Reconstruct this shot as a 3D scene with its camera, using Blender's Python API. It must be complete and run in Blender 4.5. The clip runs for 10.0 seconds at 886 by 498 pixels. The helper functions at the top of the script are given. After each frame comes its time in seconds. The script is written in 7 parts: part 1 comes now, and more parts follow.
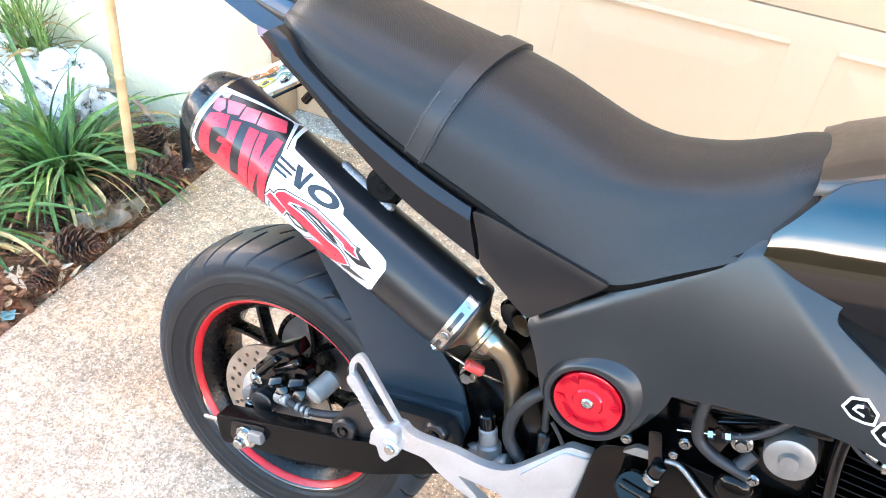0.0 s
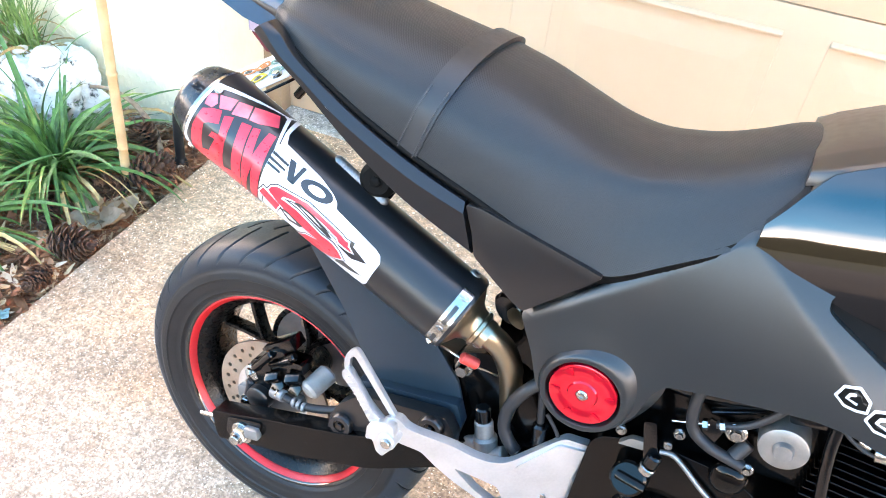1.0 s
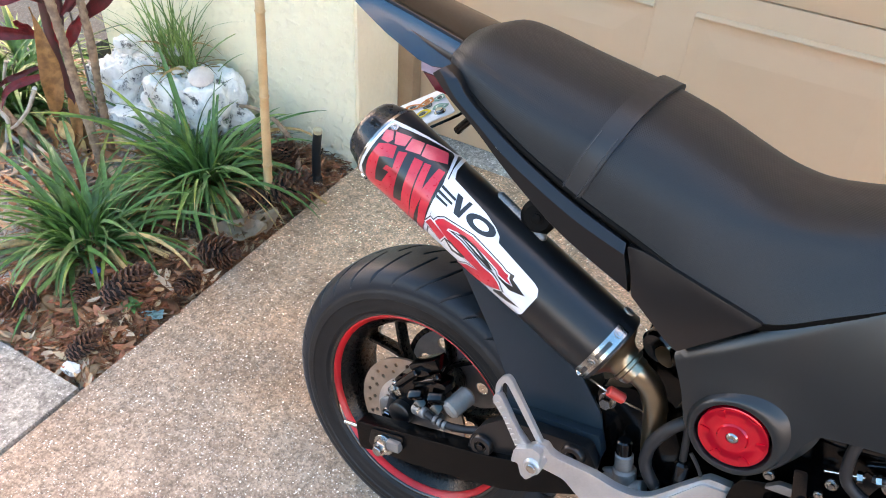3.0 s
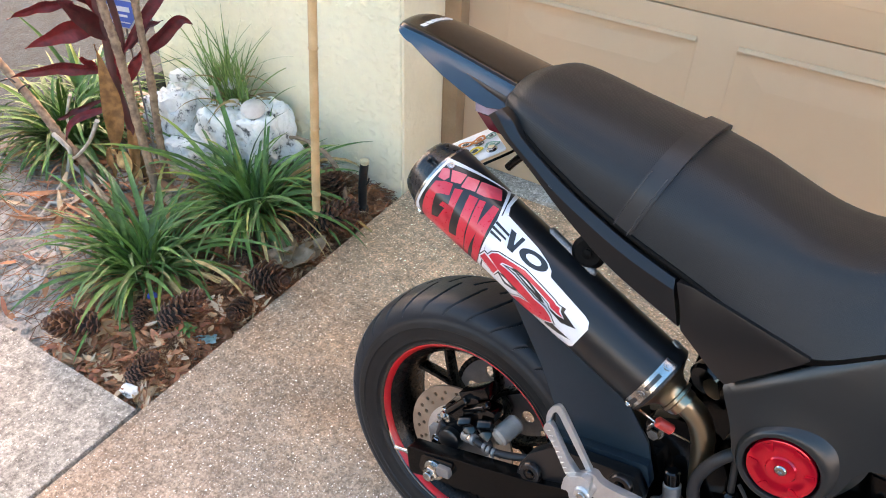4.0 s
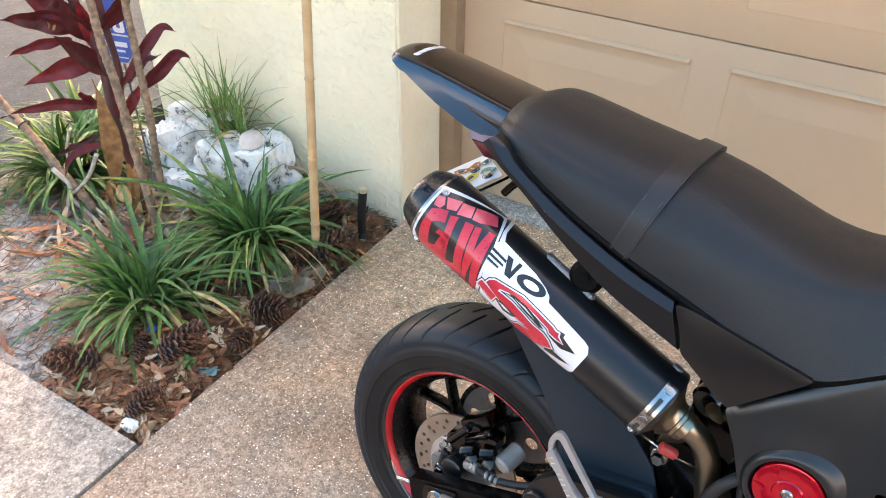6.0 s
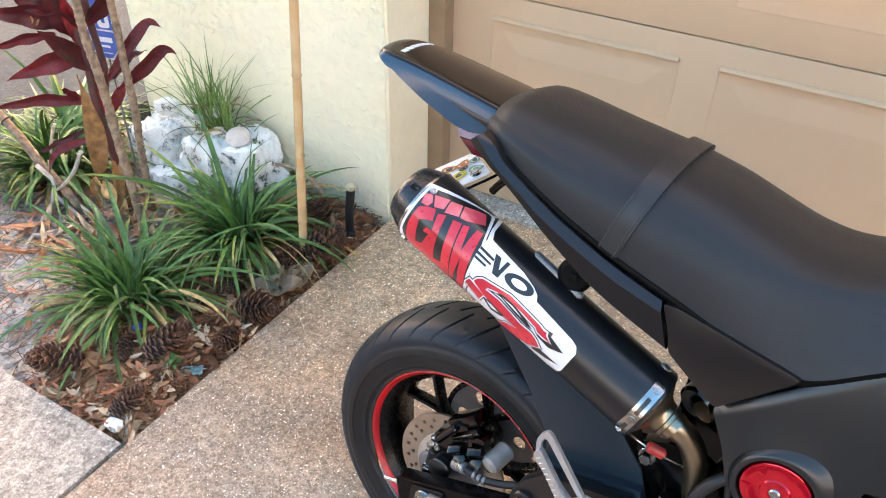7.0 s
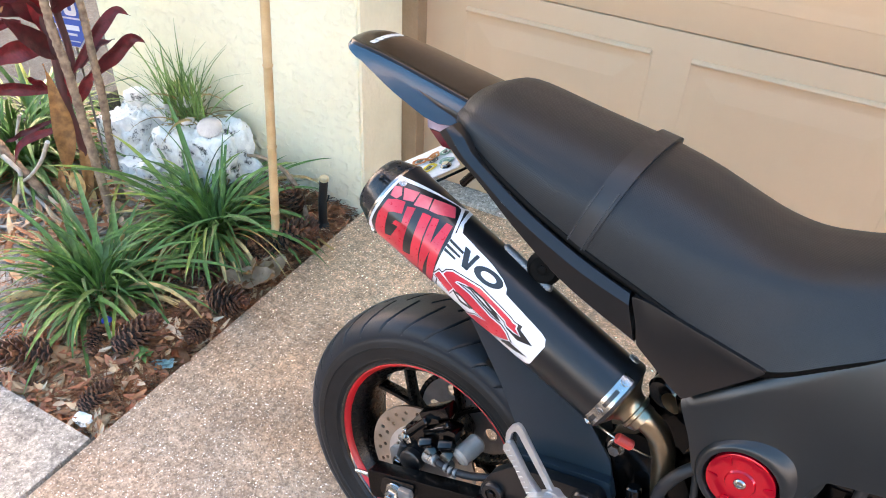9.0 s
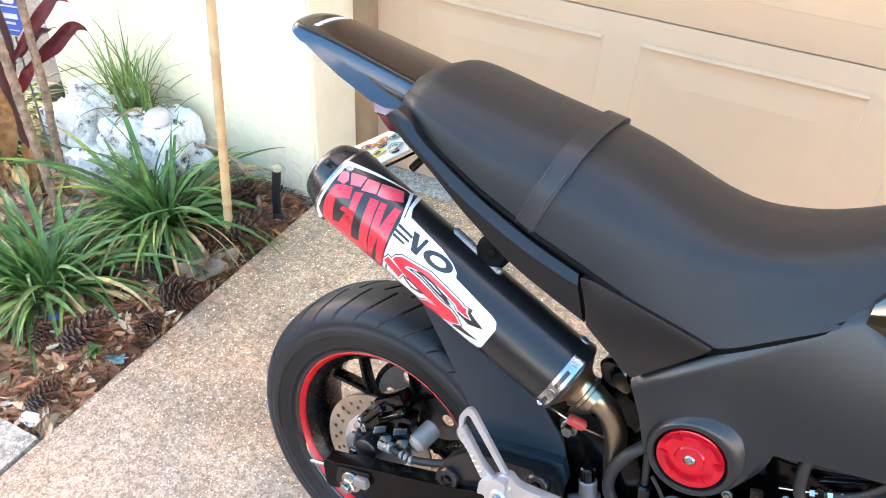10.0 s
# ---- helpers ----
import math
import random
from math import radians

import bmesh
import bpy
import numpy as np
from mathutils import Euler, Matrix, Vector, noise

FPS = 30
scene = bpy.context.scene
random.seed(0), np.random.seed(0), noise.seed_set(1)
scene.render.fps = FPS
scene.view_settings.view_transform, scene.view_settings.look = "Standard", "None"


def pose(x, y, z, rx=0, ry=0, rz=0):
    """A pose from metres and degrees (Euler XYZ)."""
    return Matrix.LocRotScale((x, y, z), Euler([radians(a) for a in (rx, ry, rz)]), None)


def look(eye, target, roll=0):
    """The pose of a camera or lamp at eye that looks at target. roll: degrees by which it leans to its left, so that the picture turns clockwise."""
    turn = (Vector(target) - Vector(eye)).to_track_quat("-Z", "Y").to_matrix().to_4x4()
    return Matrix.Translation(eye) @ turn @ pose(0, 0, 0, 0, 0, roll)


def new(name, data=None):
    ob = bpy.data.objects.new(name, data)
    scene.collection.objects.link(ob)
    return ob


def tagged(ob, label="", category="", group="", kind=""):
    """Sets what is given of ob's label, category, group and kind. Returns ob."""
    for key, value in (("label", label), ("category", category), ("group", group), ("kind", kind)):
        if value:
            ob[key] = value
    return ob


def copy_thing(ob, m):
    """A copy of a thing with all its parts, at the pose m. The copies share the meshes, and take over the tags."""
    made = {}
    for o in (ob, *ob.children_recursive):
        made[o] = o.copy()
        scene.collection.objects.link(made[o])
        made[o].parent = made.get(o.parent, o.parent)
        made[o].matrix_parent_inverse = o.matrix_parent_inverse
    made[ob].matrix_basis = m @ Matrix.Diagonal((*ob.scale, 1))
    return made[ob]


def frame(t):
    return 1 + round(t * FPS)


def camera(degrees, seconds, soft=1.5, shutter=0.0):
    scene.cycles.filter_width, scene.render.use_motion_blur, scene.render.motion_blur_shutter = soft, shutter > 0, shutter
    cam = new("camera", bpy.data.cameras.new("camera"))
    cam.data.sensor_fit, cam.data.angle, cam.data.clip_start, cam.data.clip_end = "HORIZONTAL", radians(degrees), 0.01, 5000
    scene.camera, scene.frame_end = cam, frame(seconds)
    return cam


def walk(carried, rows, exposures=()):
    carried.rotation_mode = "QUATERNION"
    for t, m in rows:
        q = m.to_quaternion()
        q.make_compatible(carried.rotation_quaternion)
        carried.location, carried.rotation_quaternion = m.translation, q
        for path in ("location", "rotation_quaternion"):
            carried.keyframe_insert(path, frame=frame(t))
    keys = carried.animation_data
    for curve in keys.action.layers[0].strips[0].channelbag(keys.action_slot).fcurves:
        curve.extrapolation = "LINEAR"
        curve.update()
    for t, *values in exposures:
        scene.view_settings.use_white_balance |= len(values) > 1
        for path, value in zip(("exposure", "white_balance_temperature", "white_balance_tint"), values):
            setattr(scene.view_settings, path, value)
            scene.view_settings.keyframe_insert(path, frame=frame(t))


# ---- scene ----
cam = camera(60.0, 10.0, soft=1.0)
PATH = [
    (0, (0.422, -0.621, 1.167), (-0.067, 0.826, -0.124), 7),
    (0.5, (0.42, -0.623, 1.166), (-0.062, 0.824, -0.127), 7.2),
    (1, (0.424, -0.622, 1.166), (-0.05, 0.823, -0.133), 6.8),
    (1.5, (0.424, -0.622, 1.167), (-0.049, 0.825, -0.13), 6.9),
    (2, (0.424, -0.628, 1.172), (-0.065, 0.819, -0.119), 7.1),
    (2.5, (0.412, -0.637, 1.18), (-0.118, 0.804, -0.101), 7.2),
    (2.7, (0.3937, -0.6518, 1.1898), (-0.2038, 0.758, -0.0928), 5.91),
    (3, (0.365, -0.675, 1.205), (-0.338, 0.686, -0.08), 3.9),
    (3.2, (0.352, -0.693, 1.216), (-0.38, 0.655, -0.069), 3.9),
    (4.5, (0.356, -0.71, 1.24), (-0.478, 0.643, 0.025), 1.3),
    (5, (0.357, -0.707, 1.24), (-0.48, 0.651, 0.034), 0.8),
    (6.5, (0.358, -0.699, 1.237), (-0.461, 0.689, 0.051), 1.1),
    (7, (0.356, -0.695, 1.235), (-0.445, 0.697, 0.041), 1.5),
    (7.5, (0.355, -0.692, 1.233), (-0.425, 0.709, 0.037), 2.1),
    (8, (0.356, -0.69, 1.235), (-0.418, 0.708, 0.032), 2.2),
    (8.5, (0.36, -0.685, 1.235), (-0.391, 0.72, 0.026), 2.5),
    (9, (0.362, -0.686, 1.235), (-0.38, 0.722, 0.024), 2.7),
    (9.5, (0.364, -0.683, 1.233), (-0.351, 0.737, 0.018), 3.2),
    (10, (0.375, -0.676, 1.225), (-0.273, 0.765, -0.002), 3.7),
]
# ---- light ----
EXPOSURES = [(0.0, 4.05, 10477, 35), (2.3, 4.11, 10477, 35), (3.0, 2.98, 11183, 39), (3.6, 2.84, 11772, 40), (4.5, 2.77, 11890, 40), (6.5, 2.9, 11890, 40), (8.5, 3.04, 11359, 40), (9.4, 3.13, 11359, 40), (9.7, 3.25, 11537, 39), (10.0, 3.52, 10948, 38)]
walk(cam, [(t, look(eye, target, roll)) for t, eye, target, roll in PATH], EXPOSURES)

world = bpy.data.worlds.new("sky")
scene.world = world
world.use_nodes = True
wn, wl = world.node_tree.nodes, world.node_tree.links
wn.clear()
sky = wn.new("ShaderNodeTexSky")
sky.sky_type, sky.sun_disc = "NISHITA", False
sky.ozone_density, sky.air_density, sky.dust_density = 1.0, 1.0, 0.3
sky.sun_elevation, sky.sun_rotation = radians(37), radians(55)
coords = wn.new("ShaderNodeTexCoord")
cloud = wn.new("ShaderNodeTexNoise")
cloud.inputs["Scale"].default_value, cloud.inputs["Detail"].default_value = 2.2, 7
ramp = wn.new("ShaderNodeValToRGB")
ramp.color_ramp.elements[0].position, ramp.color_ramp.elements[1].position = 0.38, 0.58
mixc = wn.new("ShaderNodeMix")
mixc.data_type = "RGBA"
mixc.inputs["B"].default_value = (21.0, 20.4, 19.0, 1)
back = wn.new("ShaderNodeBackground")
back.inputs["Strength"].default_value = 0.15
out = wn.new("ShaderNodeOutputWorld")
wl.new(coords.outputs["Generated"], cloud.inputs["Vector"])
wl.new(cloud.outputs["Fac"], ramp.inputs["Fac"])
# clouds lie low over the horizon
height = wn.new("ShaderNodeSeparateXYZ")
low = wn.new("ShaderNodeMapRange")
low.inputs["From Min"].default_value, low.inputs["From Max"].default_value = 0.05, 0.26
low.inputs["To Min"].default_value, low.inputs["To Max"].default_value = 1, 0.02
share = wn.new("ShaderNodeMath")
share.operation = "MULTIPLY"
wl.new(coords.outputs["Generated"], height.inputs["Vector"])
wl.new(height.outputs["Z"], low.inputs["Value"])
# and build up unseen behind the house, added to whiten the ambient light
behind = wn.new("ShaderNodeMapRange")
behind.inputs["From Min"].default_value, behind.inputs["From Max"].default_value = -0.05, 0.55
behind.inputs["To Min"].default_value, behind.inputs["To Max"].default_value = 0, 0.8
most = wn.new("ShaderNodeMath")
most.operation = "MAXIMUM"
wl.new(height.outputs["Y"], behind.inputs["Value"])
wl.new(behind.outputs["Result"], most.inputs[0])
wl.new(low.outputs["Result"], most.inputs[1])
wl.new(most.outputs["Value"], share.inputs[0])
wl.new(ramp.outputs["Color"], share.inputs[1])
wl.new(share.outputs["Value"], mixc.inputs["Factor"])
deep = wn.new("ShaderNodeHueSaturation")
deep.inputs["Hue"].default_value, deep.inputs["Saturation"].default_value, deep.inputs["Value"].default_value = 0.490, 1.55, 1.0
wl.new(sky.outputs["Color"], deep.inputs["Color"])
wl.new(deep.outputs["Color"], mixc.inputs["A"])
wl.new(mixc.outputs["Result"], back.inputs["Color"])
wl.new(back.outputs["Background"], out.inputs["Surface"])

sun = new("sun", bpy.data.lights.new("sun", "SUN"))
sun.data.energy, sun.data.angle, sun.data.color = 3.0, radians(0.6), (1.0, 0.95, 0.87)
sun.matrix_world = look((5.0, 3.5, 4.6), (0, 0, 0))  # behind the house: its front lies in open shade


# ---- materials ----
def mat(name, col, rough=0.5, metal=0.0, col2=None, scale=12.0, spread=(0.35, 0.65), bump=0.0, bscale=250.0,
        coat=0.0, spec=0.5, fine=0.12, rvar=0.08, detail=6, bdist=0.001):
    """A surface with a colour that drifts at two scales, uneven gloss and a fine relief."""
    m = bpy.data.materials.new(name)
    m.use_nodes = True
    n, l = m.node_tree.nodes, m.node_tree.links
    p = n["Principled BSDF"]
    tc = n.new("ShaderNodeTexCoord")
    big = n.new("ShaderNodeTexNoise")
    big.inputs["Scale"].default_value, big.inputs["Detail"].default_value = scale, detail
    r = n.new("ShaderNodeMapRange")
    r.inputs["From Min"].default_value, r.inputs["From Max"].default_value = spread
    small = n.new("ShaderNodeTexNoise")
    small.inputs["Scale"].default_value, small.inputs["Detail"].default_value = scale * 14, 3
    mx = n.new("ShaderNodeMix")
    mx.data_type = "RGBA"
    mx.inputs["A"].default_value = (*col, 1)
    mx.inputs["B"].default_value = (*(col2 or [c * 0.78 for c in col]), 1)
    hsv = n.new("ShaderNodeHueSaturation")
    vr = n.new("ShaderNodeMapRange")
    vr.inputs["To Min"].default_value, vr.inputs["To Max"].default_value = 1 - fine, 1 + fine
    rr = n.new("ShaderNodeMapRange")
    rr.inputs["To Min"].default_value, rr.inputs["To Max"].default_value = max(0.02, rough - rvar), min(1, rough + rvar)
    for node in (big, small):
        l.new(tc.outputs["Object"], node.inputs["Vector"])
    l.new(big.outputs["Fac"], r.inputs["Value"])
    l.new(r.outputs["Result"], mx.inputs["Factor"])
    l.new(small.outputs["Fac"], vr.inputs["Value"])
    l.new(mx.outputs["Result"], hsv.inputs["Color"])
    l.new(vr.outputs["Result"], hsv.inputs["Value"])
    l.new(hsv.outputs["Color"], p.inputs["Base Color"])
    l.new(small.outputs["Fac"], rr.inputs["Value"])
    l.new(rr.outputs["Result"], p.inputs["Roughness"])
    p.inputs["Metallic"].default_value = metal
    p.inputs["Specular IOR Level"].default_value = spec
    p.inputs["Coat Weight"].default_value = coat
    p.inputs["Coat Roughness"].default_value = 0.05
    if bump:
        fineb = n.new("ShaderNodeTexNoise")
        fineb.inputs["Scale"].default_value, fineb.inputs["Detail"].default_value = bscale, 4
        b = n.new("ShaderNodeBump")
        b.inputs["Strength"].default_value, b.inputs["Distance"].default_value = bump, bdist
        l.new(tc.outputs["Object"], fineb.inputs["Vector"])
        l.new(fineb.outputs["Fac"], b.inputs["Height"])
        l.new(b.outputs["Normal"], p.inputs["Normal"])
    return m


def aggregate(name, col, dark, pale, grit):
    """Exposed aggregate: a mottled paste, with grit and pale and dark stones of several sizes."""
    m = mat(name, col, 0.86, col2=dark, scale=2.6, spread=(0.3, 0.72), fine=0.16)
    n, l = m.node_tree.nodes, m.node_tree.links
    p = n["Principled BSDF"]
    tc = next(x for x in n if x.type == "TEX_COORD")
    last = p.inputs["Base Color"].links[0].from_socket
    # blotches, then grain
    for scale, lo, hi, a, b in ((5, 0.36, 0.66, 1.08, 0.86), (14, 0.36, 0.66, 1.14, 0.76), (60, 0.38, 0.64, 1.22, 0.70), (170, 0.38, 0.64, 1.30, 0.60)):
        t = n.new("ShaderNodeTexNoise")
        t.inputs["Scale"].default_value, t.inputs["Detail"].default_value, t.inputs["Roughness"].default_value = scale, 5, 0.6
        r = n.new("ShaderNodeMapRange")
        for key, v in (("From Min", lo), ("From Max", hi), ("To Min", a), ("To Max", b)):
            r.inputs[key].default_value = v
        h = n.new("ShaderNodeHueSaturation")
        l.new(tc.outputs["Object"], t.inputs["Vector"])
        l.new(t.outputs["Fac"], r.inputs["Value"])
        l.new(r.outputs["Result"], h.inputs["Value"])
        l.new(last, h.inputs["Color"])
        last = h.outputs["Color"]
    grain = t
    # stones: cells pulled out of round by noise, picked by their own chance
    warp = n.new("ShaderNodeVectorMath")
    warp.operation = "MULTIPLY_ADD"
    warp.inputs[1].default_value = (0.006, 0.006, 0.006)
    l.new(grain.outputs["Color"], warp.inputs[0])
    l.new(tc.outputs["Object"], warp.inputs[2])
    for cells, size, chance, colour in ((62, 0.13, 0.20, [min(0.95, c * 1.2) for c in pale]), (95, 0.22, 0.30, [min(0.95, c * 1.15) for c in pale]), (180, 0.27, 0.42, [min(0.95, c * 1.12) for c in pale]), (300, 0.34, 0.50, [min(0.95, c * 1.18) for c in pale]), (140, 0.24, 0.22, grit), (300, 0.34, 0.34, grit)):
        v = n.new("ShaderNodeTexVoronoi")
        v.inputs["Scale"].default_value = cells
        near, pick, mul, sep, mx = n.new("ShaderNodeMapRange"), n.new("ShaderNodeMapRange"), n.new("ShaderNodeMath"), n.new("ShaderNodeSeparateColor"), n.new("ShaderNodeMix")
        for key, x in (("From Min", size * 0.8), ("From Max", size), ("To Min", 1), ("To Max", 0)):
            near.inputs[key].default_value = x
        for key, x in (("From Min", 1 - chance), ("From Max", 1 - chance * 0.3)):
            pick.inputs[key].default_value = x
        mul.operation = "MULTIPLY"
        mx.data_type = "RGBA"
        mx.inputs["B"].default_value = (*colour, 1)
        l.new(warp.outputs["Vector"], v.inputs["Vector"])
        l.new(v.outputs["Distance"], near.inputs["Value"])
        l.new(v.outputs["Color"], sep.inputs["Color"])
        l.new(sep.outputs["Green"], pick.inputs["Value"])
        l.new(near.outputs["Result"], mul.inputs[0])
        l.new(pick.outputs["Result"], mul.inputs[1])
        l.new(mul.outputs["Value"], mx.inputs["Factor"])
        l.new(last, mx.inputs["A"])
        last = mx.outputs["Result"]
    l.new(last, p.inputs["Base Color"])
    bump = n.new("ShaderNodeBump")
    bump.inputs["Strength"].default_value, bump.inputs["Distance"].default_value = 0.9, 0.0035
    l.new(grain.outputs["Fac"], bump.inputs["Height"])
    l.new(bump.outputs["Normal"], p.inputs["Normal"])
    return m


CONCRETE = aggregate("aggregate concrete", (0.412, 0.291, 0.215), (0.294, 0.204, 0.148), (0.82, 0.76, 0.67), (0.13, 0.095, 0.075))


def rusty(m, colour, scale, lo, hi, share):
    """Rust-brown water stains with soft edges of their own."""
    n, l = m.node_tree.nodes, m.node_tree.links
    p = n["Principled BSDF"]
    before = p.inputs["Base Color"].links[0].from_socket
    tc = next(x for x in n if x.type == "TEX_COORD")
    t, r, mx = n.new("ShaderNodeTexNoise"), n.new("ShaderNodeMapRange"), n.new("ShaderNodeMix")
    t.inputs["Scale"].default_value, t.inputs["Detail"].default_value, t.inputs["Roughness"].default_value = scale, 9, 0.68
    for key, v in (("From Min", lo), ("From Max", hi), ("To Min", 0), ("To Max", share)):
        r.inputs[key].default_value = v
    mx.data_type, mx.blend_type = "RGBA", "MULTIPLY"
    mx.inputs["B"].default_value = (*colour, 1)
    l.new(tc.outputs["Object"], t.inputs["Vector"])
    l.new(t.outputs["Fac"], r.inputs["Value"])
    l.new(r.outputs["Result"], mx.inputs["Factor"])
    l.new(before, mx.inputs["A"])
    l.new(mx.outputs["Result"], p.inputs["Base Color"])


rusty(CONCRETE, (0.97, 0.76, 0.60), 3.1, 0.47, 0.70, 0.5)
rusty(CONCRETE, (0.66, 0.66, 0.68), 6.5, 0.54, 0.70, 0.35)


def doorway_stain_and_light(m):
    """Pale orange stain along the garage door, with light painted in, fading raggedly towards the drive."""
    n, l = m.node_tree.nodes, m.node_tree.links
    p = n["Principled BSDF"]
    before = p.inputs["Base Color"].links[0].from_socket
    tc = next(x for x in n if x.type == "TEX_COORD")
    t, sep, add, r, mx = n.new("ShaderNodeTexNoise"), n.new("ShaderNodeSeparateXYZ"), n.new("ShaderNodeMath"), n.new("ShaderNodeMapRange"), n.new("ShaderNodeMix")
    t.inputs["Scale"].default_value, t.inputs["Detail"].default_value, t.inputs["Roughness"].default_value = 7, 8, 0.65
    add.operation = "ADD"
    for key, v in (("From Min", 0.35), ("From Max", 1.00), ("To Min", 0), ("To Max", 0.9)):
        r.inputs[key].default_value = v
    mx.data_type, mx.blend_type = "RGBA", "MULTIPLY"
    # Values above one paint in the light that the slab lacks by the wall.
    mx.inputs["B"].default_value = (2.0, 1.59, 1.31, 1)
    l.new(tc.outputs["Object"], t.inputs["Vector"])
    l.new(tc.outputs["Object"], sep.inputs["Vector"])
    l.new(sep.outputs["Y"], add.inputs[0])
    l.new(t.outputs["Fac"], add.inputs[1])
    l.new(add.outputs["Value"], r.inputs["Value"])
    l.new(r.outputs["Result"], mx.inputs["Factor"])
    l.new(before, mx.inputs["A"])
    l.new(mx.outputs["Result"], p.inputs["Base Color"])


doorway_stain_and_light(CONCRETE)
WALKWAY = aggregate("pale concrete", (0.43, 0.390, 0.335), (0.355, 0.315, 0.265), (0.70, 0.65, 0.58), (0.27, 0.22, 0.18))
ASPHALT = aggregate("dark grey path", (0.020, 0.045, 0.057), (0.013, 0.030, 0.038), (0.10, 0.13, 0.135), (0.016, 0.016, 0.016))
# For the added ground out front, kept very dark to hold down reflections.
DARKGROUND = mat("made-up dark ground", (0.020, 0.020, 0.021), 0.9, col2=(0.028, 0.028, 0.028), scale=3, bump=0.5, bscale=200, fine=0.25)
SOIL = mat("sandy soil", (0.44, 0.415, 0.38), 0.95, col2=(0.25, 0.185, 0.14), scale=13, bump=1.0, bscale=110, fine=0.45, bdist=0.009)
LAWN = mat("far ground", (0.016, 0.024, 0.009), 0.95, col2=(0.020, 0.023, 0.011), scale=0.4)
STUCCO = mat("cream stucco", (0.88, 0.785, 0.565), 0.9, col2=(0.82, 0.725, 0.51), scale=2.0, fine=0.04)
RETURN = mat("lumpy cream render", (0.86, 0.745, 0.54), 0.85, col2=(0.78, 0.66, 0.46), scale=5.0, fine=0.05, bump=0.8, bscale=40, bdist=0.006)
DOOR = mat("tan door paint", (0.575, 0.362, 0.232), 0.5, col2=(0.545, 0.339, 0.214), scale=1.5, fine=0.03, bump=0.12, bscale=160)
JAMB = mat("brown timber trim", (0.33, 0.20, 0.12), 0.7, col2=(0.27, 0.16, 0.092), scale=14, fine=0.15, bump=0.3, bscale=110)
# Seat, strap and panel bases lean blue to stand in for sky sheen.
SEATMAT = mat("black seat vinyl", (0.0052, 0.0102, 0.0128), 0.48, col2=(0.0044, 0.0088, 0.0112), spec=0.36, scale=6, fine=0.10, rvar=0.05)
THREAD = mat("grey-black thread", (0.045, 0.046, 0.050), 0.6, scale=40)
STRAPMAT = mat("black strap vinyl", (0.0055, 0.0095, 0.0118), 0.50, scale=8, fine=0.1, bump=0.15, bscale=700)
PANEL = mat("matte charcoal plastic", (0.0052, 0.0098, 0.0118), 0.32, col2=(0.0044, 0.0086, 0.0104), spec=0.50, scale=5, fine=0.06, bump=0.06, bscale=1400, rvar=0.05)
RAIL = mat("matte black plastic", (0.0040, 0.0050, 0.0062), 0.29, col2=(0.0034, 0.0042, 0.0052), spec=0.46, rvar=0.02, scale=7, fine=0.08, bump=0.10, bscale=1100)
GLOSS = mat("gloss black paint", (0.0012, 0.0012, 0.0014), 0.04, coat=0.8, spec=0.5, scale=5, fine=0.05, rvar=0.02)
# Sky blue mirrored by the black tail sides is painted into this base.
TAILSKY = mat("gloss black plastic, sky reflection in colour", (0.005, 0.056, 0.096), 0.20, col2=(0.005, 0.050, 0.086), coat=0.0, spec=0.22, scale=6, fine=0.05)
TAILTOP = mat("gloss black tail plastic", (0.006, 0.005, 0.005), 0.20, coat=0.0, spec=0.35, scale=6, fine=0.08, rvar=0.05)
# Blue sky sheen on the black mudguard, put into the base colour.
HUGGER = mat("satin black plastic with sky sheen", (0.005, 0.019, 0.028), 0.34, col2=(0.004, 0.016, 0.024), spec=0.32, scale=8, fine=0.1, bump=0.1, bscale=900)
# Darker than the tread: the grooves' shade is put into the colour.
GROOVE = mat("groove rubber, shade in its colour", (0.006, 0.006, 0.007), 0.8, spec=0.15, scale=30)
PAN = mat("dull black moulding", (0.0025, 0.0025, 0.0025), 0.6, spec=0.08, scale=20)
TANKTOP = mat("satin black cover plastic", (0.014, 0.012, 0.011), 0.34, col2=(0.011, 0.010, 0.009), scale=7, fine=0.06, spec=0.6)
# Tread leans blue: sky sheen painted into the base colour.
TYRE = mat("tyre rubber", (0.0050, 0.0115, 0.0165), 0.40, col2=(0.008, 0.0145, 0.020), spec=0.24, scale=18, fine=0.18, bump=0.25, bscale=500)
TYRESIDE = mat("worn tyre wall", (0.0085, 0.0100, 0.0110), 0.46, col2=(0.0050, 0.0058, 0.0065), spec=0.26, scale=25, fine=0.15, bump=0.2, bscale=600)
WHEEL = mat("satin black rim paint", (0.002, 0.002, 0.002), 0.28, spec=0.22, scale=15, fine=0.15, bump=0.08, bscale=600)
RED = mat("red rim tape", (0.66, 0.014, 0.018), 0.36, col2=(0.58, 0.012, 0.015), scale=12, fine=0.06)
CAPMETAL = mat("brushed grey alloy", (0.24, 0.232, 0.222), 0.42, 0.7, col2=(0.185, 0.18, 0.175), scale=50, fine=0.12)
STEEL = mat("zinc steel", (0.42, 0.42, 0.405), 0.24, 1.0, col2=(0.28, 0.28, 0.27), scale=60, fine=0.12)
DISC = mat("worn disc steel", (0.42, 0.37, 0.33), 0.38, 1.0, col2=(0.34, 0.29, 0.25), scale=30, fine=0.2)
CARRIER = mat("bright disc centre", (0.66, 0.66, 0.66), 0.35, 0.9, scale=40)
